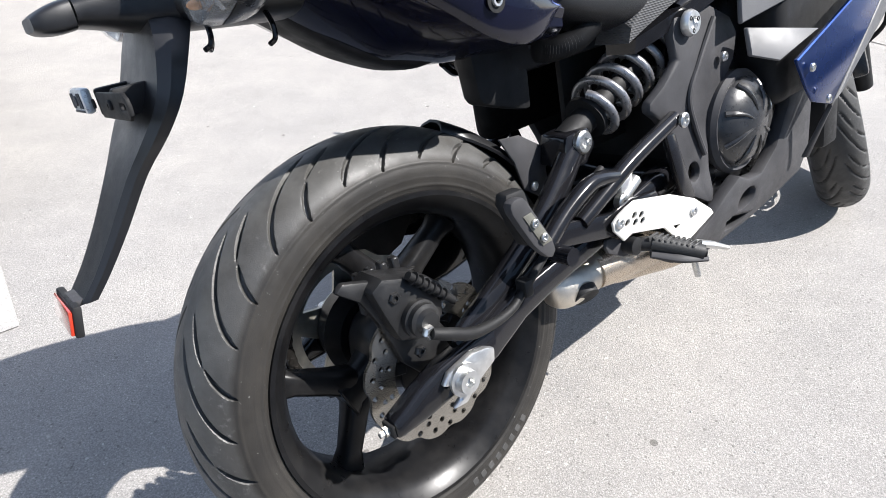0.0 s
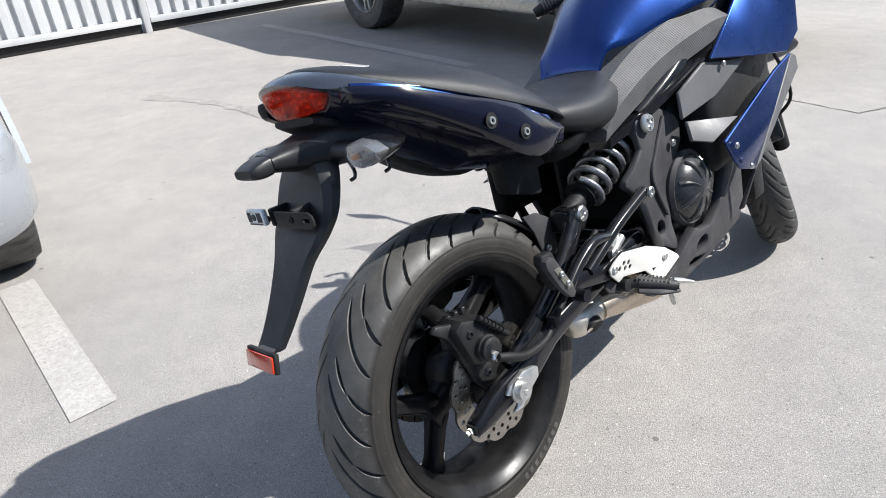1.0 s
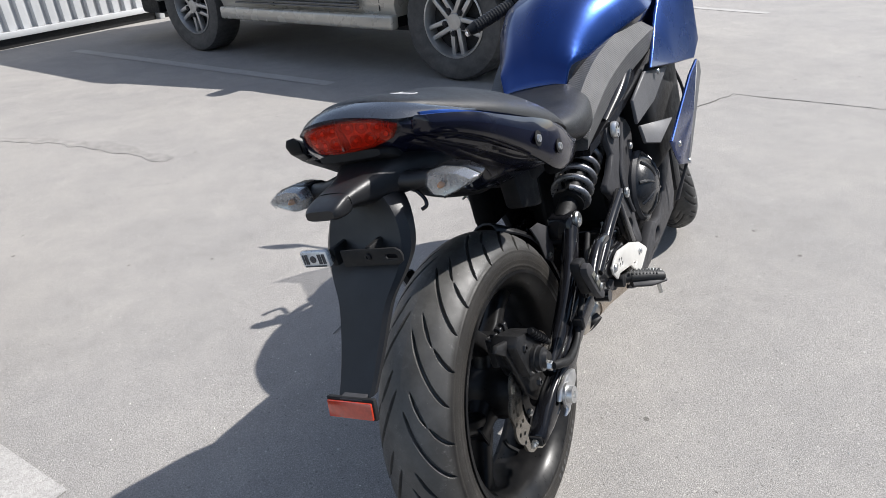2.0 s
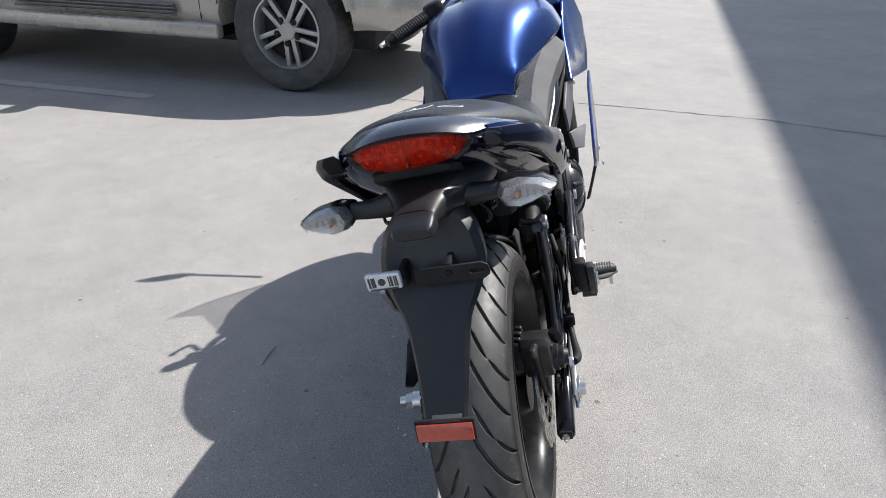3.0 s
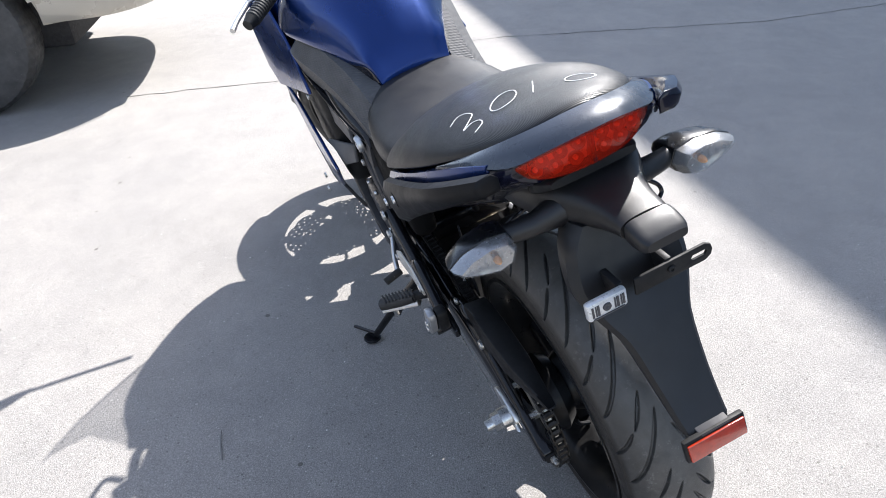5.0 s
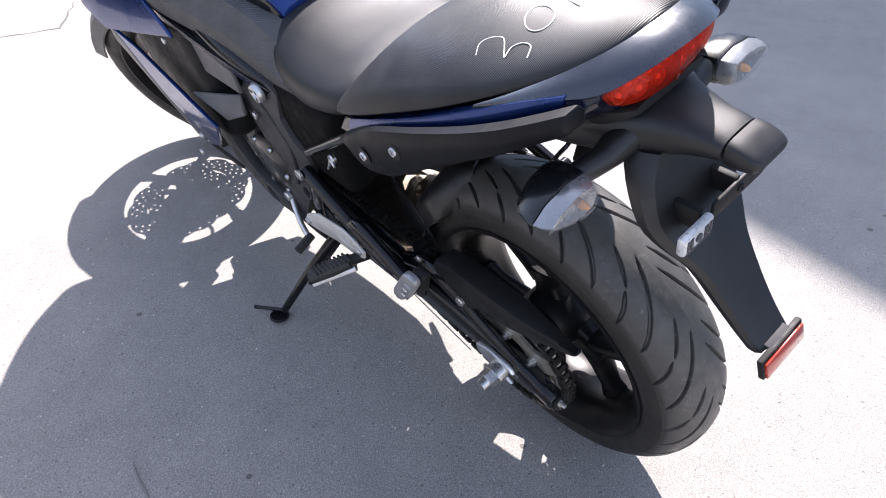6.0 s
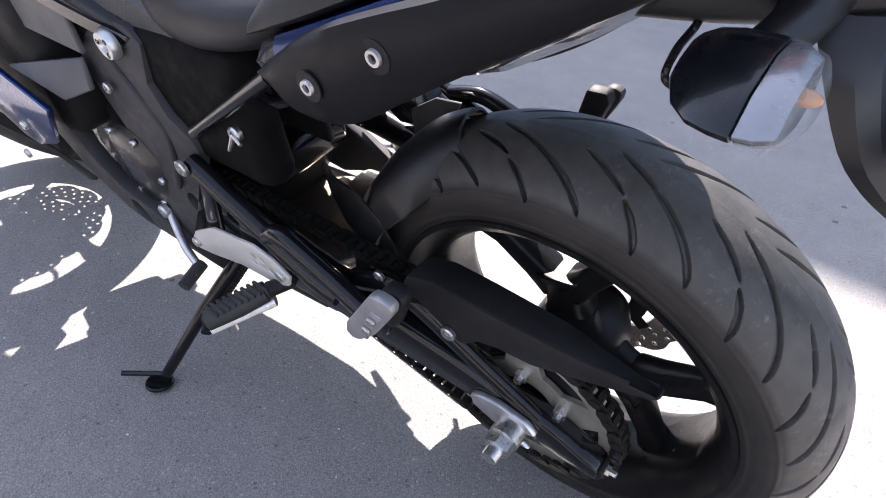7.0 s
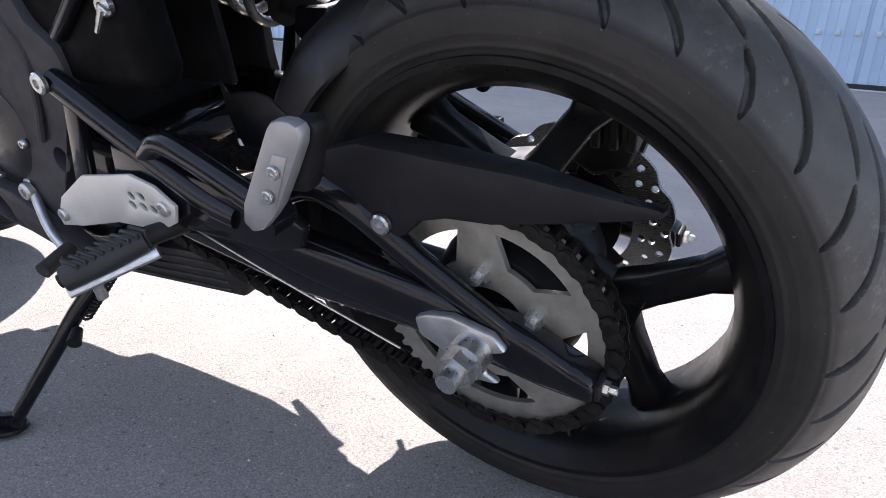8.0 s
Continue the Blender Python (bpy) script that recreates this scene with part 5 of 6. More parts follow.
    cap = part("end_cap", moved(hull([(0.238, 0.290, 0.266, 0.014), (0.244, 0.299, 0.252, 0.025), (0.258, 0.306, 0.240, 0.034), (0.285, 0.310, 0.236, 0.039), (0.325, 0.312, 0.240, 0.042), (0.336, 0.312, 0.242, 0.042), (0.339, 0.309, 0.245, 0.039)], 40, 2.2), Matrix.Translation((0.080, -0.006, 0.018))), MUFFLER_CAP, muffler, "satin steel end cap with a dark outlet")
    facing = Vector((1, 0, 0)).rotation_difference(Vector((0.74, -0.24, -0.60))).to_matrix().to_4x4()
    mouth = Matrix.Translation((0.1188, 0.2795, 0.2735)) @ facing
    part("outlet", moved(lathe([(-0.014, 0.0215), (-0.0004, 0.0210), (0.0, 0.0195), (-0.0020, 0.012), (-0.0022, 0.0004)], n=32), mouth), DARK_GAP, cap)
    part("heat_shield", moved(box(-0.110, -0.006, 0.34, 0.68, 0.206, 0.262, 0.006), Matrix.Translation((0, 0.34, 0.206)) @ Matrix.Rotation(radians(-6.5), 4, "X") @ Matrix.Translation((0, -0.34, -0.188))), SHIELD_GREY, muffler, "dark grey ribbed heat shield")
    for k in range(4):
        part("shield_rib", moved(box(-0.1125, -0.109, 0.36, 0.66, 0.211 + 0.012 * k, 0.216 + 0.012 * k, 0.001, 1), Matrix.Translation((0, 0.34, 0.206)) @ Matrix.Rotation(radians(-6.5), 4, "X") @ Matrix.Translation((0, -0.34, -0.188))), SHIELD_GREY, muffler)
    cowl_path = [(0.90, 0.50), (0.88, 0.42), (0.82, 0.35), (0.74, 0.305), (0.66, 0.280), (0.61, 0.245), (0.565, 0.232), (0.545, 0.240), (0.56, 0.268), (0.585, 0.315), (0.645, 0.345), (0.715, 0.355), (0.765, 0.385), (0.800, 0.44), (0.80, 0.50), (0.775, 0.55), (0.85, 0.56)]
    for side in (-1, 1):
        openings = [circle(0.690, 0.315, 0.018, 16, 1.5, 0.9)]
        if side > 0:
            cowl_path = [(0.90, 0.50), (0.892, 0.42), (0.884, 0.33), (0.852, 0.290), (0.794, 0.272), (0.715, 0.252), (0.675, 0.247), (0.645, 0.246), (0.612, 0.243), (0.56, 0.240), (0.52, 0.252), (0.47, 0.262), (0.440, 0.272), (0.425, 0.280), (0.452, 0.286), (0.534, 0.317), (0.580, 0.340), (0.625, 0.358), (0.655, 0.344), (0.701, 0.339), (0.755, 0.372), (0.80, 0.44), (0.80, 0.50), (0.775, 0.55), (0.85, 0.56)]
            openings = [circle(0.649, 0.309, 0.015, 16, 2.0, 0.25), [(0.601, 0.264), (0.592, 0.286), (0.604, 0.290), (0.680, 0.268), (0.664, 0.260), (0.640, 0.258)]]
        cowl = plate(cowl_path, 0.155 * side, 0.180 * side, 0.006, openings)
        for v in cowl.verts:
            v.co.x -= side * 0.05 * max(0.0, min(1.0, (0.30 - v.co.z) / 0.12))
        part("lower_cowl", cowl, FRAME_GREY, root, "dark grey belly cowl")
    return root


def stand():
    leg = part("side_stand", tube([(-0.115, 0.500, 0.300), (-0.212, 0.545, 0.208), (-0.308, 0.593, 0.098)], [0.014, 0.0105, 0.0090], 14, False), GLOSS_BLACK, bike, "black steel side stand, folded out")
    foot = Matrix.Translation((-0.322, 0.601, 0.0865)) @ Matrix.Rotation(radians(14.3), 4, "Y")
    part("foot", moved(soften(lathe([(-0.003, 0.022), (0.003, 0.0235)], n=28), 0.0015, 1), foot @ Matrix.Rotation(radians(90), 4, "Y")), GLOSS_BLACK, leg)
    part("toe_bar", tube([(-0.308, 0.593, 0.100), (-0.330, 0.625, 0.101), (-0.352, 0.655, 0.104)], 0.0046, 10), GLOSS_BLACK, leg)
    part("knob", tube([(-0.222, 0.537, 0.192), (-0.238, 0.522, 0.188)], [0.007, 0.009], 12, False), MATTE, leg)
    spring = []
    for k in range(240):
        f = k / 239
        q = Vector((-0.128, 0.488, 0.290)).lerp(Vector((-0.208, 0.530, 0.204)), f)
        spring.append(q + Vector((math.cos(f * 150) * 0.006, math.sin(f * 150) * 0.006, 0)))
    part("return_spring", tube(spring, 0.0019, 6, False), MATTE, leg)
    shift = part("gear_lever", tube([(-0.165, 0.62, 0.345), (-0.185, 0.575, 0.312), (-0.195, 0.535, 0.296)], 0.0062, 10), SILVER, bike, "alloy gear lever with rubber pad")
    part("toe_pad", tube([(-0.188, 0.536, 0.294), (-0.232, 0.525, 0.290)], 0.0098, 14, False), PEG_RUBBER, shift)
    part("pivot", bolt((-0.166, 0.622, 0.346), (-1, 0, 0), 0.012, 0.010), SILVER, shift)
    pedal = part("brake_pedal", tube([(0.158, 0.420, 0.298), (0.172, 0.450, 0.302), (0.186, 0.474, 0.298)], 0.0055, 10), SILVER, bike, "alloy rear brake pedal")
    part("pedal_tip", tube([(0.185, 0.470, 0.300), (0.191, 0.510, 0.281), (0.196, 0.546, 0.262)], [0.0060, 0.0065, 0.0040], 10, True, 5, 1.8, (1, 0, 0)), SILVER, pedal)
    return leg


def tail():
    rows = [(-0.156, 0.872, 0.828, 0.092), (-0.132, 0.868, 0.797, 0.112), (-0.09, 0.856, 0.760, 0.132), (-0.02, 0.828, 0.715, 0.152), (0.06, 0.792, 0.676, 0.163), (0.14, 0.758, 0.660, 0.168), (0.21, 0.728, 0.650, 0.168), (0.248, 0.712, 0.650, 0.164)]
    rings, under = [], []
    belly_y = [row[0] for row in rows]
    for y, top, low, w in between(rows, 4):
        h = top - low
        half = [(0.0, top), (0.72 * w, top), (0.93 * w, top - 0.004), (0.985 * w, top - 0.014), (w, top - 0.26 * h), (0.975 * w, top - 0.42 * h), (0.88 * w, top - 0.52 * h), (0.0, top - 0.48 * h)]
        rings.append([(x, y, z) for x, z in half] + [(-x, y, z) for x, z in reversed(half[1:-1])])
        # the lower panel tucks in below the rails to a narrow belly
        skirt = np.interp(y, belly_y, (0.846, 0.836, 0.812, 0.768, 0.724, 0.690, 0.672, 0.666))
        belly = np.interp(y, belly_y, (0.830, 0.812, 0.782, 0.731, 0.682, 0.660, 0.652, 0.652))
        half = [(0.0, top - 0.4 * h), (0.975 * w, top - 0.30 * h), (0.965 * w, skirt + 0.010), (0.90 * w, skirt), (0.055, belly), (0.0, belly - 0.004)]
        under.append([(x, y, z) for x, z in half] + [(-x, y, z) for x, z in reversed(half[1:-1])])
    cowl = part("tail_cowl", loft(rings), NAVY, bike, "gloss blue-black tail panels")
    part("tail_underside", loft(under), NAVY, cowl, "gloss blue-black lower tail panel")
    for side in (-1, 1):
        band = []
        for y, top, low, w in between(rows[1:-1], 4):
            x0 = side * w
            band.append([(x0 * 0.90, y, top + 0.001), (x0 * 0.975, y, top + 0.0005), (x0 * 1.004, y, top - 0.008), (x0 * 1.008, y, top - 0.019), (x0 * 0.93, y, top - 0.021)])
        part("paint_strip", loft(band), BLUE, cowl, "blue painted strip below the seat")
        groove = [(side * (w * 0.979), y, low + (top - low) * 0.60) for y, top, low, w in rows[1:7]]
        part("panel_edge", tube(groove, 0.0034, 8), NAVY, cowl)
        for y, z in (((0.040, 0.762), (0.108, 0.726)) if side > 0 else ((0.064, 0.763), (0.138, 0.721))):
            xs = (0.1915 if y < 0.1 else 0.1945) * side
            flip = Matrix.Rotation(0 if side > 0 else math.pi, 4, "Z")
            part("screw_recess", moved(lathe([(0.0, 0.0125), (0.0012, 0.0125), (0.0012, 0.002), (0.0, 0.002)], n=24, closed=True), Matrix.Translation((xs + side * 0.001, y, z)) @ flip), MATTE, cowl)
            part("screw_head", moved(lathe([(0.0, 0.0066), (0.0035, 0.0060), (0.0035, 0.0036), (0.0, 0.0032)], n=24, closed=True), Matrix.Translation((xs + side * 0.0015, y, z)) @ flip), SILVER, cowl)
        # grab rail: free at its rear end, running forward into the screwed side panel
        blade = []
        for y, top, x, deep, h in between([(-0.153, 0.8640, 0.124, 0.016, 0.014), (-0.151, 0.8680, 0.130, 0.026, 0.024), (-0.146, 0.8675, 0.135, 0.029, 0.028), (-0.125, 0.8610, 0.151, 0.028, 0.030), (-0.09, 0.8490, 0.170, 0.026, 0.036), (-0.04, 0.8290, 0.180, 0.022, 0.044), (0.02, 0.8060, 0.187, 0.020, 0.058), (0.06, 0.7920, 0.191, 0.018, 0.070), (0.11, 0.7720, 0.1925, 0.018, 0.083), (0.155, 0.7490, 0.190, 0.018, 0.076), (0.19, 0.7270, 0.186, 0.018, 0.052), (0.212, 0.7120, 0.183, 0.016, 0.020), (0.221, 0.7060, 0.181, 0.012, 0.006)], 5):
            blade.append([(side * (x - deep * 0.7), y, top), (side * (x - 0.003), y, top - 0.002), (side * (x + 0.002), y, top - min(0.012, h * 0.4)), (side * (x + 0.0025), y, top - h * 0.5), (side * (x - 0.002), y, top - h * 0.86), (side * (x - 0.008 - 0.10 * max(0.0, h - 0.04)), y, top - h), (side * (x - deep), y, top - h * 0.97), (side * (x - deep), y, top - min(0.008, h * 0.3))])
        part("grab_rail", loft(blade), RAIL if side < 0 else NAVY, cowl, "satin black grab rail with a screwed side panel" if side < 0 else "gloss blue-black grab rail and side panel", 50)
        part("rail_bridge", soften(moved(box(0.085, 0.150, -0.105, -0.070, 0.818, 0.834, 0.004), Matrix.Diagonal((side, 1, 1, 1))), 0), NAVY, cowl)
        for hook in (([(-0.050, -0.090, 0.770), (-0.064, -0.092, 0.762), (-0.080, -0.088, 0.752), (-0.089, -0.086, 0.738), (-0.086, -0.091, 0.730), (-0.080, -0.095, 0.732)],) if side < 0 else ([(0.078, -0.150, 0.764), (0.090, -0.153, 0.752), (0.092, -0.156, 0.742), (0.085, -0.160, 0.738)], [(0.076, -0.088, 0.762), (0.090, -0.090, 0.748), (0.092, -0.092, 0.735), (0.084, -0.095, 0.730)])):
            part("luggage_hook", tube(hook, 0.0028, 8), GLOSS_BLACK, cowl)
    part("undertray", hull([(-0.172, 0.838, 0.826, 0.055), (-0.14, 0.832, 0.806, 0.066), (-0.06, 0.80, 0.754, 0.045), (0.0, 0.755, 0.708, 0.042), (0.045, 0.73, 0.682, 0.044), (0.10, 0.71, 0.660, 0.050), (0.15, 0.70, 0.660, 0.060), (0.26, 0.69, 0.648, 0.070)], 28, 4.0), MATTE, cowl, "matte black undertray")
    part("splash_guard", soften(plate([(0.168, 0.690), (0.176, 0.604), (0.182, 0.594), (0.245, 0.572), (0.268, 0.567), (0.275, 0.690)], 0.034, 0.070), 0.006, 2), MATTE, cowl)
    # cap over the lamp
    low_edge = [(-0.143, -0.035, 0.836), (-0.122, -0.105, 0.859), (-0.092, -0.157, 0.869), (-0.055, -0.182, 0.8835), (-0.02, -0.1915, 0.8905), (0.02, -0.1915, 0.8905), (0.055, -0.182, 0.8835), (0.092, -0.157, 0.869), (0.122, -0.105, 0.859), (0.143, -0.035, 0.836)]
    high_edge = [(-0.140, -0.035, 0.838), (-0.108, -0.095, 0.868), (-0.078, -0.130, 0.8865), (-0.045, -0.148, 0.8965), (-0.015, -0.154, 0.9010), (0.015, -0.154, 0.9010), (0.045, -0.148, 0.8965), (0.078, -0.130, 0.8865), (0.108, -0.095, 0.868), (0.140, -0.035, 0.838)]
    strip = []
    for a, b in zip(spline(low_edge, 4), spline(high_edge, 4)):
        mid = (a + b) / 2 + Vector((0, -0.002, 0.003))
        strip.append([a, a.lerp(mid, 0.5) + Vector((0, -0.0008, 0.0008)), mid, mid.lerp(b, 0.5) + Vector((0, 0, 0.0006)), b, b + Vector((0, 0.006, -0.016)), a + Vector((0, 0.010, -0.010))])
    part("tail_cap", loft(strip), SLATE, cowl, "slate grey tail cap", 50)
    # tail lamp
    lamp_grid = []
    nx, nz = 29, 9
    for layer, back in ((0, 0.0), (1, 0.004)):
        for i in range(nx):
            f = -1 + 2 * i / (nx - 1)
            x = 0.089 * f
            top = 0.8885 - 0.015 * f * f - 0.010 * abs(f) ** 8
            low = 0.838 + 0.006 * f * f + 0.012 * abs(f) ** 6
            y = -0.1845 + 0.016 * f * f + 0.020 * abs(f) ** 5
            for k in range(nz):
                g = k / (nz - 1)
                z = low + (top - low) * g
                bulge = 0.006 * math.sin(math.pi * g)
                lamp_grid.append((x * (1 - 0.03 * layer), y + back - bulge + 0.010 * (1 - g), z))
    faces = []
    for i in range(nx - 1):
        for k in range(nz - 1):
            a = i * nz + k
            faces.append((a, a + nz, a + nz + 1, a + 1))
            b = a + nx * nz
            faces.append((b, b + 1, b + nz + 1, b + nz))
    o = nx * nz
    for i in range(nx - 1):
        faces += [(i * nz, o + i * nz, o + (i + 1) * nz, (i + 1) * nz), (i * nz + nz - 1, (i + 1) * nz + nz - 1, o + (i + 1) * nz + nz - 1, o + i * nz + nz - 1)]
    for k in range(nz - 1):
        faces += [(k, k + 1, o + k + 1, o + k), ((nx - 1) * nz + k, o + (nx - 1) * nz + k, o + (nx - 1) * nz + k + 1, (nx - 1) * nz + k + 1)]
    lamp = part("tail_lamp", (lamp_grid, faces), RED_LENS, bike, "red tail lamp with light emitting cells")
    back = [(x, y + 0.013, 0.863 + (z - 0.863) * 0.96) for x, y, z in lamp_grid[nx * nz:]]
    part("lamp_bowl", (back, [f for f in faces[0:2 * (nx - 1) * (nz - 1):2]]), RED_CELL, lamp)
    part("divider", box(-0.0022, 0.0022, -0.180, -0.164, 0.842, 0.885, 0.001), LID_RED, lamp)
    lip = [(0.0895 * f, -0.1855 + 0.016 * f * f + 0.020 * abs(f) ** 5, 0.8875 - 0.015 * f * f - 0.010 * abs(f) ** 8) for f in np.linspace(-1, 1, 17)]
    part("lamp_lid", tube(lip, 0.0022, 8, True, 2), LID_RED, lamp)
    for side in (-1, 1):
        for fx, fz in ((0.16, 0.68), (0.40, 0.66), (0.63, 0.60), (0.84, 0.52), (0.20, 0.28), (0.46, 0.26), (0.70, 0.27)):
            f = fx * side
            top, low = 0.8885 - 0.022 * f * f, 0.838 + 0.010 * f * f
            y = -0.1845 + 0.016 * f * f + 0.020 * abs(f) ** 5 + 0.010 * (1 - fz) + 0.0105
            cell = lathe([(0, 0.0084), (0.0056, 0.0084), (0.0056, 0.0074), (0.0010, 0.0046), (0.0008, 0.0034)], n=20)
            spot = Matrix.Translation((0.089 * f, y, low + (top - low) * fz)) @ Matrix.Rotation(radians(-90 + 26 * f), 4, "Z")
            cup = part("lamp_cell", moved(cell, spot), CELL_CUP, lamp)
            part("diode", moved(lathe([(0.0006, 0.0032), (0.0034, 0.0030), (0.0050, 0.0020), (0.0056, 0.0006)], n=12), spot), RED_CELL, cup)
    # number plate carrier
    neck = hull([(-0.050, 0.815, 0.748, 0.088), (-0.10, 0.822, 0.752, 0.082), (-0.145, 0.822, 0.756, 0.066), (-0.18, 0.815, 0.761, 0.047), (-0.21, 0.810, 0.769, 0.036), (-0.236, 0.8065, 0.776, 0.0315), (-0.245, 0.805, 0.777, 0.0305)], 32, 2.8)
    carrier = part("plate_carrier", moved(neck, Matrix.Translation((0.010, 0, 0))), PLASTIC, bike, "black plastic number plate carrier without a plate")
    part("plate_lamp", soften(moved(hull([(-0.247, 0.804, 0.776, 0.0290), (-0.260, 0.802, 0.775, 0.0295), (-0.274, 0.797, 0.777, 0.028), (-0.281, 0.793, 0.781, 0.024)], 24, 4.5), Matrix.Translation((0.012, 0, 0))), 0), PLASTIC, carrier)
    rings = []
    for z, front, back, w in between([(0.775, -0.150, -0.192, 0.048), (0.748, -0.168, -0.200, 0.068), (0.705, -0.192, -0.216, 0.077), (0.672, -0.214, -0.238, 0.066), (0.640, -0.240, -0.260, 0.048), (0.595, -0.272, -0.290, 0.039), (0.560, -0.300, -0.316, 0.034), (0.538, -0.320, -0.336, 0.031)], 3):
        rings.append([(0.006 + w * u, front + (back - front) * v, z) for u, v in ((-1, 0.0), (-1, 0.55), (-0.86, 0.93), (-0.55, 1.0), (0.55, 1.0), (0.86, 0.93), (1, 0.55), (1, 0.0), (0.90, 0.0), (0.90, 0.55), (-0.90, 0.55), (-0.90, 0.0))])
    part("mud_flap", loft(rings), PLASTIC, carrier, "", 30)
    part("flap_ledge", box(-0.012, 0.030, -0.345, -0.318, 0.536, 0.5425, 0.0015), FRAME_GREY, carrier)
    tilt = Matrix.Translation((0.006, -0.346, 0.528)) @ Matrix.Rotation(radians(-14), 4, "X")
    holder = part("rear_reflector", moved(box(-0.042, 0.042, -0.002, 0.006, -0.0155, 0.0155, 0.002), tilt), MATTE, bike, "red rectangular reflector in a black holder")
    part("reflector_face", moved(box(-0.039, 0.039, -0.0055, -0.001, -0.0135, 0.011, 0.0015), tilt), RED_PLASTIC, holder)
    slot = [(0.066, 0.699), (0.083, 0.699), (0.085, 0.7025), (0.083, 0.706), (0.066, 0.706), (0.064, 0.7025)]
    bar = [(-0.012, 0.690), (0.083, 0.690), (0.091, 0.695), (0.093, 0.7025), (0.091, 0.710), (0.083, 0.715), (-0.012, 0.715)]
    part("plate_bracket", moved(plate(bar, 0.0, 0.004, 0.001, [slot]), Matrix.Translation((0, -0.2405, 0.004)) @ Matrix.Rotation(radians(-90), 4, "Z")), MATTE, carrier)
    for x in (-0.030, 0.036):
        part("bracket_foot", box(x - 0.005, x + 0.005, -0.2415, -0.205, 0.694, 0.722, 0.003), MATTE, carrier)
        part("bracket_screw", bolt((x, -0.2445, 0.708), (0, -1, 0), 0.005, 0.003), MATTE, carrier)
    sticker = part("label_plate", box(-0.080, -0.028, -0.2550, -0.2445, 0.699, 0.725, 0.004), LABEL, carrier, "silver label plate with small print bars")
    for x, w, z, h in ((-0.0735, 0.0025, 0.713, 0.015), (-0.0695, 0.0015, 0.713, 0.015), (-0.0665, 0.003, 0.713, 0.015), (-0.0450, 0.0015, 0.713, 0.015), (-0.0415, 0.003, 0.713, 0.015), (-0.0370, 0.0015, 0.713, 0.015), (-0.0340, 0.0025, 0.713, 0.015), (-0.0540, 0.040, 0.7022, 0.0018)):
        part("print_bar", box(x - w / 2, x + w / 2, -0.2560, -0.2545, z - h / 2, z + h / 2), INK, sticker)
    part("label_screw", moved(lathe([(0, 0.0055), (0.002, 0.0050), (0.002, 0.002), (0.0012, 0.001)], n=20), Matrix.Translation((-0.0555, -0.2548, 0.713)) @ Matrix.Rotation(radians(-90), 4, "Z")), INK, sticker)
    # indicators
    for side in (-1, 1):
        outline = ((0.107, 0.777), (0.114, 0.793), (0.140, 0.7975), (0.172, 0.792), (0.193, 0.780), (0.187, 0.773), (0.162, 0.763), (0.136, 0.7555), (0.115, 0.760))
        cx, cz = 0.147, 0.776

        def ring(y, k, shift=0.0):
            return [((cx + (x - cx) * k + shift) * side, y, cz + (z - cz) * k) for x, z in outline]

        shell = part("indicator", soften(loft([ring(-0.1575, 1.0), ring(-0.146, 0.99, -0.001), ring(-0.134, 0.95, -0.003), ring(-0.122, 0.80, -0.008), ring(-0.112, 0.50, -0.016)]), 0.003, 2, 25), INDICATOR, bike, "turn indicator with a clear lens on a black stalk")
        part("lens", soften(loft([ring(-0.1577, 0.985), ring(-0.168, 0.96), ring(-0.178, 0.82), ring(-0.183, 0.5)]), 0.002, 2, 25), CLEAR_LENS, shell, "clear faceted lens")
        part("foil", loft([ring(-0.1583, 0.94), ring(-0.1670, 0.915), ring(-0.1755, 0.77), ring(-0.1745, 0.60), ring(-0.1725, 0.30)]), REFLECTOR, shell)
        for k in range(7):
            x = cx - 0.026 + 0.010 * k
            part("flute", tube([(x * side, -0.1705, cz - 0.0125 + 0.001 * abs(k - 2)), (x * side, -0.1745, cz), (x * side, -0.1705, cz + 0.0125 - 0.002 * max(0, k - 3))], 0.0016, 6), CLEAR_LENS, shell)
        part("bulb", moved(lathe([(0, 0.0046), (0.006, 0.0046), (0.010, 0.003), (0.012, 0.001)], n=16, ), Matrix.Translation((0.138 * side, -0.1715, 0.776)) @ Matrix.Rotation(radians(-90), 4, "Z")), AMBER, shell)
        part("stalk", tube([(0.040 * side, -0.150, 0.784), (0.075 * side, -0.150, 0.780), (0.118 * side, -0.142, 0.778)], [0.021, 0.0150, 0.0125], 14), PLASTIC, shell)
    return cowl


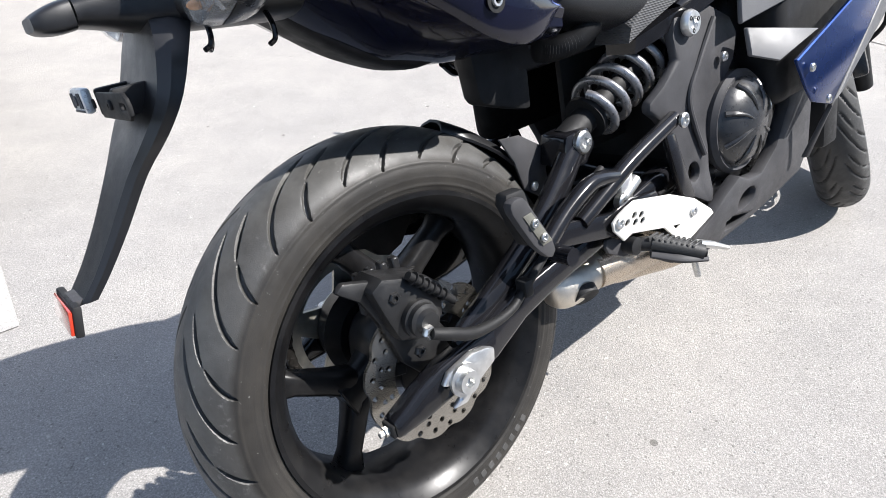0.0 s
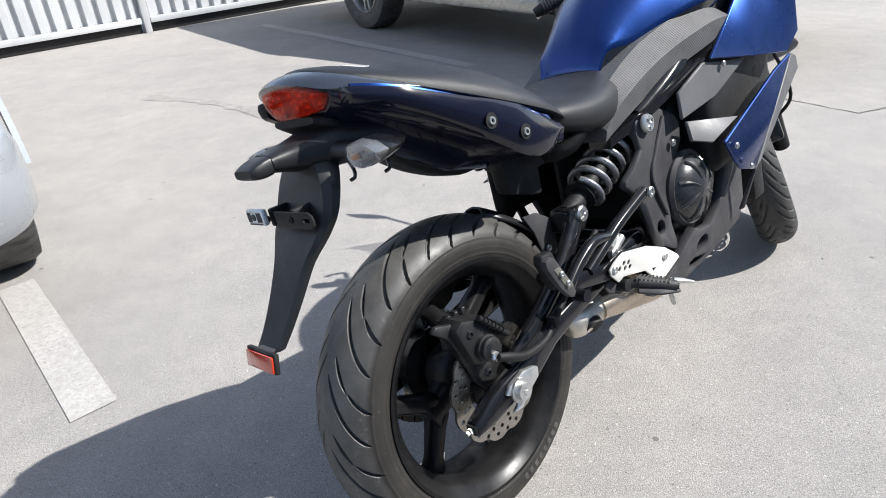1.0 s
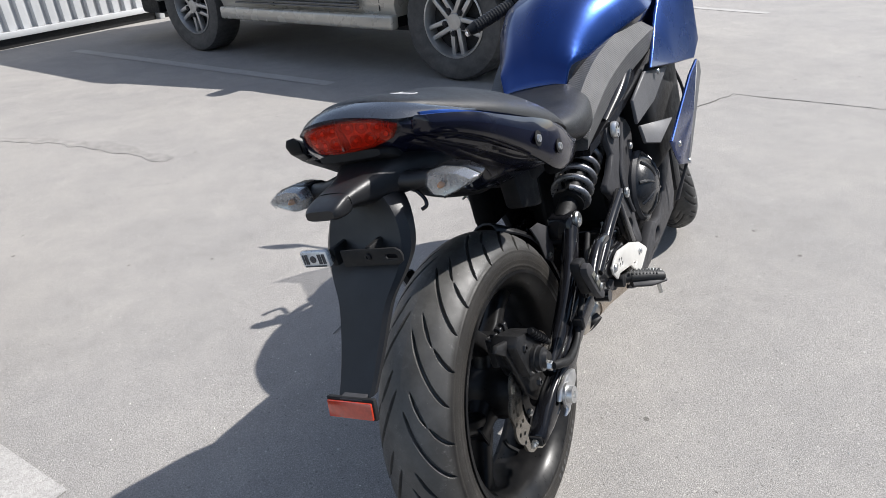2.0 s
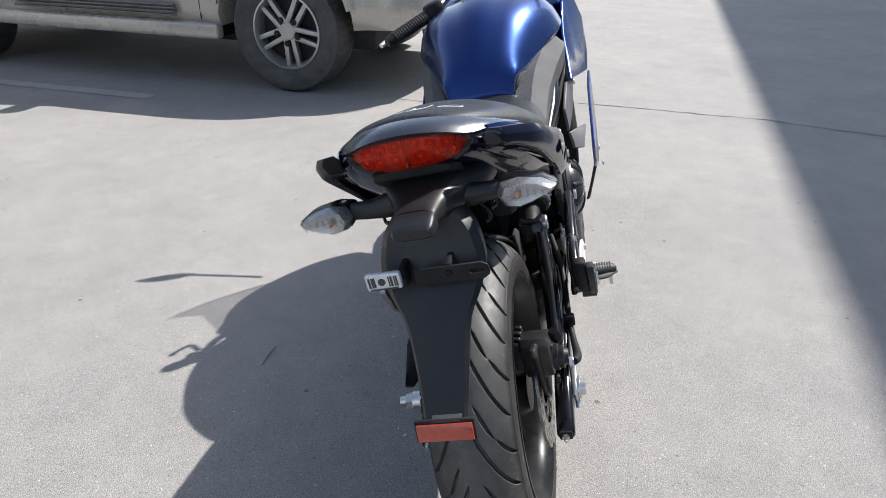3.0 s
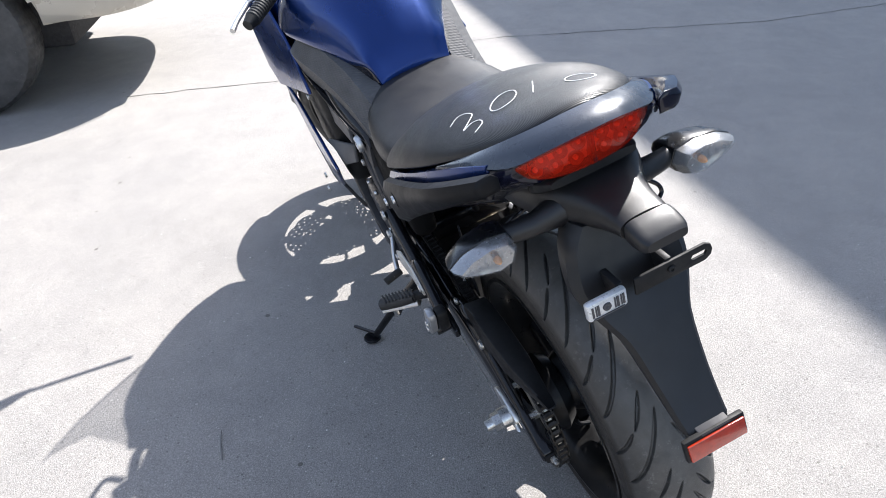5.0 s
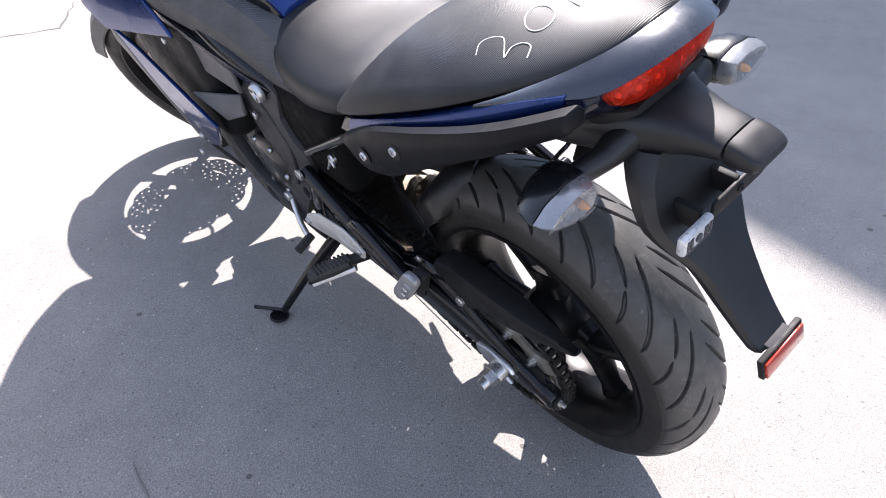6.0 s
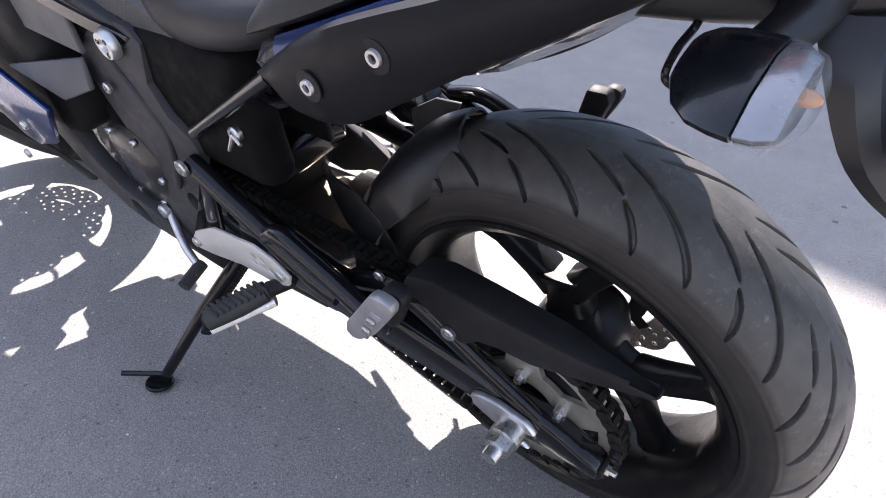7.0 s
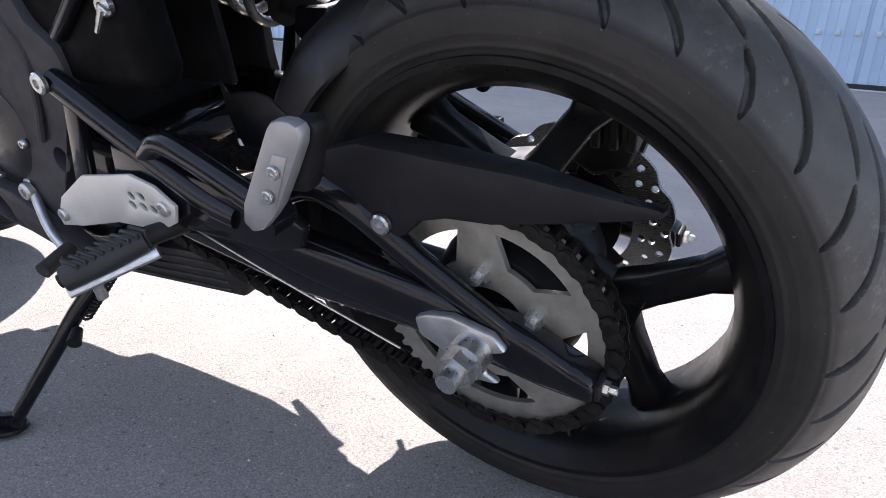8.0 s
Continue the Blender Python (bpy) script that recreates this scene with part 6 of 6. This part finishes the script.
def seats():
    pillion = part("pillion_seat", hull([(-0.153, 0.9015, 0.888, 0.028), (-0.140, 0.9045, 0.878, 0.066), (-0.10, 0.8990, 0.860, 0.101), (-0.04, 0.885, 0.832, 0.130), (0.03, 0.876, 0.797, 0.150), (0.12, 0.849, 0.757, 0.163), (0.17, 0.827, 0.736, 0.1665), (0.21, 0.801, 0.722, 0.166), (0.245, 0.770, 0.710, 0.160), (0.275, 0.740, 0.700, 0.148), (0.292, 0.716, 0.694, 0.128)], 56, 1.9, 0.20), SEAT_RIBBED, bike, "black vinyl pillion seat with ribbed top and chalk marks")
    rider = part("rider_seat", hull([(0.235, 0.730, 0.690, 0.110), (0.262, 0.744, 0.680, 0.140), (0.30, 0.746, 0.664, 0.150), (0.35, 0.744, 0.648, 0.152), (0.40, 0.745, 0.638, 0.150), (0.46, 0.751, 0.636, 0.140), (0.52, 0.756, 0.650, 0.118), (0.548, 0.752, 0.668, 0.096)], 40, 2.7, 0.45), SEAT, bike, "black vinyl rider seat")

    def stroke(points):
        out = []
        for x, y in points:
            f = np.interp(y, (-0.10, -0.04, 0.03, 0.12), (0.8990, 0.885, 0.876, 0.849))
            w = np.interp(y, (-0.10, -0.04, 0.03, 0.12), (0.101, 0.130, 0.150, 0.163))
            mid = np.interp(y, (-0.10, -0.04, 0.03, 0.12), (0.8678, 0.8426, 0.8128, 0.7754))
            z = mid + (f - mid) * (1 - min(0.99, abs(x) / w) ** 1.9) ** (1 / 1.9)
            out.append((x, y, z + 0.0006))
        return tube(out, 0.0008, 6, True, 5, 0.6, (0, 0, 1))

    part("chalk_mark", stroke([(-0.100, -0.002), (-0.086, 0.006), (-0.076, 0.000), (-0.072, -0.016), (-0.084, -0.030), (-0.095, -0.040), (-0.082, -0.038), (-0.074, -0.046), (-0.076, -0.060), (-0.090, -0.068)]), CHALK, pillion, "handwritten white chalk figure 3")
    part("chalk_mark", stroke([(-0.034 + 0.019 * math.cos(a * 0.6283) + 0.010 * math.sin(a * 0.6283), -0.034 + 0.022 * math.sin(a * 0.6283)) for a in range(11)]), CHALK, pillion, "handwritten white chalk figure 0")
    part("chalk_mark", stroke([(0.015, -0.018), (0.006, -0.038), (-0.006, -0.064)]), CHALK, pillion, "handwritten white chalk figure 1")
    part("chalk_mark", stroke([(0.053 + 0.018 * math.cos(a * 0.6283), -0.072 + 0.020 * math.sin(a * 0.6283)) for a in range(11)]), CHALK, pillion, "handwritten white chalk figure 0")
    return pillion


def tank():
    rings, flank = [], []
    for y, top, crease, w, foot, low in between([(0.512, 0.760, 0.742, 0.076, 0.070, 0.68), (0.54, 0.815, 0.786, 0.088, 0.078, 0.685), (0.60, 0.880, 0.790, 0.112, 0.092, 0.69), (0.67, 0.930, 0.808, 0.140, 0.108, 0.70), (0.75, 0.954, 0.824, 0.172, 0.116, 0.72), (0.84, 0.957, 0.834, 0.196, 0.128, 0.735), (0.93, 0.938, 0.842, 0.186, 0.130, 0.75), (0.99, 0.905, 0.836, 0.145, 0.120, 0.77)], 4):
        half = [(0.0, top), (0.14 * w, top - 0.001), (0.30 * w, top - 0.10 * (top - crease)), (0.52 * w, top - 0.16 * (top - crease)), (0.76 * w, top - 0.34 * (top - crease)), (0.92 * w, top - 0.66 * (top - crease)), (0.985 * w, crease + 0.008), (w, crease), (0.985 * w, crease - 0.006), (0.8 * w, crease - 0.012)]
        rings.append([(x, y, z) for x, z in half] + [(-x, y, z) for x, z in reversed(half[1:])])
        flank.append([(w * 0.984, y, crease - 0.005), (0.5 * (w + foot) + 0.010, y, 0.6 * crease + 0.4 * low), (0.5 * (w + foot) - 0.002, y, 0.35 * crease + 0.65 * low), (foot, y, low), (0.6 * foot, y, low), (0.7 * w, y, crease - 0.010)])
    body = part("fuel_tank", loft(rings), BLUE, bike, "deep blue metallic fuel tank", 45)
    for side in (-1, 1):
        part("tank_flank", loft([[(side * x, y, z) for x, y, z in ring] for ring in flank]), FLANK, body, "gloss black lower tank side", 40)
    part("filler_lid", moved(lathe([(0, 0.045), (0.006, 0.045), (0.010, 0.036), (0.010, 0.005)], n=36), Matrix.Translation((0, 0.79, 0.951)) @ Matrix.Rotation(radians(-90), 4, "Y")), SILVER, body)
    for side in (-1, 1):
        bands = []
        for y, low, top, x in between([(0.415, 0.622, 0.664, 0.130), (0.465, 0.642, 0.720, 0.136), (0.565, 0.676, 0.770, 0.146), (0.660, 0.706, 0.800, 0.163), (0.755, 0.728, 0.818, 0.182), (0.815, 0.742, 0.820, 0.192), (0.870, 0.758, 0.800, 0.192)], 3):
            bands.append([(side * x, y, low), (side * (x + 0.006), y, low + (top - low) * 0.5), (side * (x - 0.022), y, top), (side * (x - 0.06), y, top + 0.002), (side * (x - 0.07), y, low)])
        part("knee_pad", loft(bands), PAD, body, "dark textured plastic knee pad", 30)
        lower = []
        for y, low, top, x in between([(0.43, 0.604, 0.626, 0.128), (0.56, 0.640, 0.664, 0.158), (0.70, 0.684, 0.706, 0.178), (0.83, 0.722, 0.746, 0.190), (0.92, 0.745, 0.772, 0.188)], 3):
            lower.append([(side * x, y, low), (side * (x + 0.004), y, top), (side * (x - 0.05), y, top), (side * (x - 0.05), y, low)])
        part("side_trim", loft(lower), GLOSS_BLACK, body)
    return body


def fairing():
    root = part("fairing", hull([(0.97, 0.92, 0.70, 0.185), (1.05, 0.945, 0.66, 0.225), (1.15, 0.945, 0.64, 0.232), (1.27, 0.90, 0.64, 0.20), (1.38, 0.82, 0.66, 0.145), (1.45, 0.76, 0.69, 0.07)], 32, 3.0, 0.45), BLUE, bike, "blue metallic upper fairing")
    for side in (-1, 1):
        s = side
        inset = 0.0

        def sheet(points, thick=0.008):
            """A panel from (x, y, z) corners, given thickness inwards."""
            bm = bmesh.new()
            a = [bm.verts.new((s * (x - inset), y, z)) for x, y, z in points]
            b = [bm.verts.new((s * (x - inset - thick), y, z)) for x, y, z in points]
            bm.faces.new(a)
            bm.faces.new(b)
            for i in range(len(a)):
                j = (i + 1) % len(a)
                bm.faces.new((a[i], a[j], b[j], b[i]))
            bmesh.ops.recalc_face_normals(bm, faces=bm.faces)
            bmesh.ops.triangulate(bm, faces=[f for f in bm.faces if len(f.verts) > 4])
            return soften(bm, 0.002, 1, 50)

        part("side_panel", sheet([(0.205, 0.745, 0.706), (0.226, 0.93, 0.672), (0.246, 1.062, 0.652), (0.252, 1.125, 0.69), (0.250, 1.13, 0.80), (0.232, 1.08, 0.87), (0.205, 0.99, 0.88), (0.197, 0.90, 0.80)]), BLUE, root, "blue side fairing panel")
        if s < 0:
            inset = 0.018
        part("side_panel", sheet([(0.240, 0.690, 0.534), (0.238, 0.735, 0.476), (0.236, 0.763, 0.449), (0.241, 0.822, 0.430), (0.250, 0.940, 0.538), (0.252, 1.066, 0.648), (0.246, 0.979, 0.626)]), BLUE, root, "blue side fairing panel")
        part("edge_strip", sheet([(0.2415, 0.825, 0.429), (0.2505, 0.943, 0.537), (0.2525, 1.069, 0.647), (0.251, 1.100, 0.635), (0.250, 1.112, 0.602), (0.249, 0.985, 0.528), (0.245, 0.848, 0.440)]), FAIRING_GREY, root, "silver grey fairing edge")
        part("edge_sliver", sheet([(0.237, 0.835, 0.424), (0.238, 0.848, 0.434), (0.205, 0.828, 0.330), (0.200, 0.817, 0.330)]), FRAME_GREY, root)
        part("grey_panel", sheet([(0.192, 0.735, 0.702), (0.205, 0.915, 0.672), (0.195, 0.765, 0.620), (0.185, 0.625, 0.605), (0.182, 0.628, 0.662)]), FAIRING_GREY, root, "grey inner fairing panel")
        part("grey_panel", sheet([(0.186, 0.640, 0.597), (0.224, 0.806, 0.562), (0.214, 0.69, 0.534), (0.192, 0.640, 0.553)]), FAIRING_GREY, root, "grey inner fairing panel")
        part("duct", box(0.08 * s, 0.19 * s, 0.74, 1.105, 0.44, 0.73, 0.03, 3), MATTE, root)
        for x, y, z in ((0.246, 0.725, 0.515), (0.252, 0.775, 0.452), (0.204, 0.80, 0.684)):
            part("panel_bolt", bolt((s * x, y, z), (s, 0, 0), 0.007, 0.005), STEEL, root)
        arm = part("mirror", tube([(0.185 * s, 1.315, 0.90), (0.235 * s, 1.345, 0.985), (0.295 * s, 1.375, 1.080)], 0.0065, 10), MATTE, bike, "black rear view mirror on a stalk")
        part("housing", tube([(0.285 * s, 1.380, 1.072), (0.315 * s, 1.368, 1.094), (0.350 * s, 1.350, 1.112), (0.385 * s, 1.334, 1.128), (0.425 * s, 1.318, 1.142)], [0.006, 0.022, 0.027, 0.021, 0.004], 16, True, 4, 0.7, (0, 1, 0)), MATTE, arm)
    rings = []
    for y, z, w, sag in between([(1.36, 0.90, 0.170, 0.05), (1.34, 1.01, 0.165, 0.05), (1.31, 1.12, 0.150, 0.045), (1.28, 1.20, 0.120, 0.035)], 4):
        outer = [(w * f, y - 0.10 * f * f, z - sag * f * f) for f in np.linspace(-1, 1, 15)]
        rings.append(outer + [(x * 0.985, yy + 0.002, zz - 0.004) for x, yy, zz in reversed(outer)])
    part("windscreen", loft(rings), SCREEN, root, "lightly smoked clear windscreen")
    part("dashboard", box(-0.10, 0.10, 1.04, 1.10, 0.93, 0.99, 0.015, 3), MATTE, root)
    return root


AXIS_FOOT = Vector((0, 1.512, 0))
AXIS = Vector((0, -math.sin(radians(RAKE)), math.cos(radians(RAKE))))
TURNED = Matrix.Translation(AXIS_FOOT) @ Matrix.Rotation(radians(STEER), 4, AXIS) @ Matrix.Translation(-AXIS_FOOT)


def front_end():
    hub = TURNED @ Matrix.Translation((0, BASE, 0.296))
    root = cast_wheel("front_wheel", hub, 0.226, 0.052, 0.045, 90, 0.030, "satin black cast front wheel")
    profile = [(0.0, 0.299), (0.018, 0.2965), (0.036, 0.288), (0.050, 0.273), (0.058, 0.256), (0.058, 0.243), (0.054, 0.232), (0.048, 0.2245)]
    part("tyre", tyre_mesh(hub, profile, 540, 72, 18, 0.0030, 0.004), TYRE, root, "black road tyre with chevron grooves", 60)
    for side in (-1, 1):
        disc = wave_disc(0.150, 0.098, 12, 0.007, 0.056 * side, 0.061 * side, ((0.138, 30, 0.0042, 0.0), (0.125, 30, 0.0042, 0.5), (0.111, 30, 0.0038, 0.0)))
        disc = part("front_brake_disc", moved(disc, hub), DISC, bike, "drilled wave-edged steel brake disc")
        part("disc_carrier", moved(lathe([(0.050 * side, 0.028), (0.058 * side, 0.028), (0.058 * side, 0.055), (0.050 * side, 0.055)], n=32, closed=True), hub), RIM_BLACK, disc)
        for k in range(5):
            part("carrier_arm", moved(box(0.052 * side, 0.058 * side, -0.012, 0.012, 0.045, 0.102, 0.002, 1), hub @ Matrix.Rotation(radians(72 * k + 10), 4, "X")), RIM_BLACK, disc)
    fork = part("front_fork", moved(tube([(0, 1.05, 0.93), (0, 1.03, 0.975)], 0.022, 16, False), TURNED), GLOSS_BLACK, bike, "black telescopic front fork with handlebar")
    for side in (-1, 1):
        x = 0.095 * side
        part("fork_leg", moved(tube([(x, 1.425, 0.285), (x, 1.36, 0.43), (x, 1.300, 0.56)], [0.024, 0.027, 0.027], 18, False), TURNED), MATTE, fork)
        part("stanchion", moved(tube([(x, 1.32, 0.52), (x, 1.115, 0.955)], 0.0205, 18, False), TURNED), STEEL, fork)
        part("caliper", moved(box(0.056 * side, 0.105 * side, 1.30, 1.38, 0.33, 0.43, 0.012), TURNED), ENGINE, fork)
    for z, y in ((0.70, 1.205), (0.94, 1.09)):
        part("fork_clamp", moved(box(-0.125, 0.125, y - 0.03, y + 0.03, z - 0.018, z + 0.018, 0.01), TURNED), GLOSS_BLACK, fork)
    bar = part("handlebar", moved(tube([(-0.352, 0.938, 0.962), (-0.215, 0.975, 0.970), (-0.10, 1.06, 0.985), (0, 1.07, 0.99), (0.10, 1.06, 0.985), (0.215, 0.975, 0.970), (0.352, 0.938, 0.962)], 0.0111, 14), TURNED), GLOSS_BLACK, bike, "black handlebar with ribbed grips")
    for side in (-1, 1):
        a, b = Vector((0.352 * side, 0.938, 0.962)), Vector((0.235 * side, 0.968, 0.968))
        profile, radii = [], []
        for k in range(15):
            for f, r in ((0.0, 0.0165), (0.30, 0.0165), (0.36, 0.0179), (0.80, 0.0179), (0.86, 0.0165)):
                profile.append(a.lerp(b, (k + f) / 15))
                radii.append(r)
        part("grip", moved(tube(profile, radii, 18, False), TURNED), PEG_RUBBER, bar)
        part("bar_end", moved(tube([a + (a - b).normalized() * 0.022, a + (a - b).normalized() * 0.001], [0.012, 0.0165], 18, False), TURNED), MATTE, bar)
        part("lever", moved(tube([(0.215 * side, 1.010, 0.974), (0.28 * side, 1.032, 0.966), (0.35 * side, 1.010, 0.960), (0.382 * side, 0.994, 0.956)], [0.007, 0.0065, 0.0055, 0.007], 10), TURNED), SILVER, bar)
        part("switch_box", moved(box(0.180 * side, 0.232 * side, 0.952, 1.002, 0.945, 0.995, 0.010), TURNED), MATTE, bar)
    part("reservoir", moved(lathe([(0, 0.02), (0.035, 0.02), (0.04, 0.016)], n=20), TURNED @ Matrix.Translation((0.20, 1.02, 0.975)) @ Matrix.Rotation(radians(-90), 4, "Y")), MATTE, bar)
    rows = []
    for k in range(13):
        a = radians(28 + 118 * k / 12)
        row = [(x, 0, 0) for x in ()]
        for x, drop in ((-0.074, 0.060), (-0.068, 0.022), (-0.04, 0.006), (0, 0), (0.04, 0.006), (0.068, 0.022), (0.074, 0.060)):
            r = 0.320 - drop
            row.append((x, r * math.cos(a), r * math.sin(a)))
        rows.append(row + [(x * 0.96, y * 0.988, z * 0.988) for x, y, z in reversed(row)])
    part("front_mudguard", moved(loft(rows), hub), FAIRING_GREY, fork, "grey front mudguard", 50)
    part("hose", moved(tube([(0.10, 1.30, 0.40), (0.15, 1.25, 0.46), (0.14, 1.22, 0.60), (0.10, 1.15, 0.75)], 0.005, 8), TURNED), MATTE, fork)
    return root


rear_wheel()
chain()
swingarm()
shock()
chassis()
engine()
stand()
tail()
seats()
tank()
fairing()
front_end()
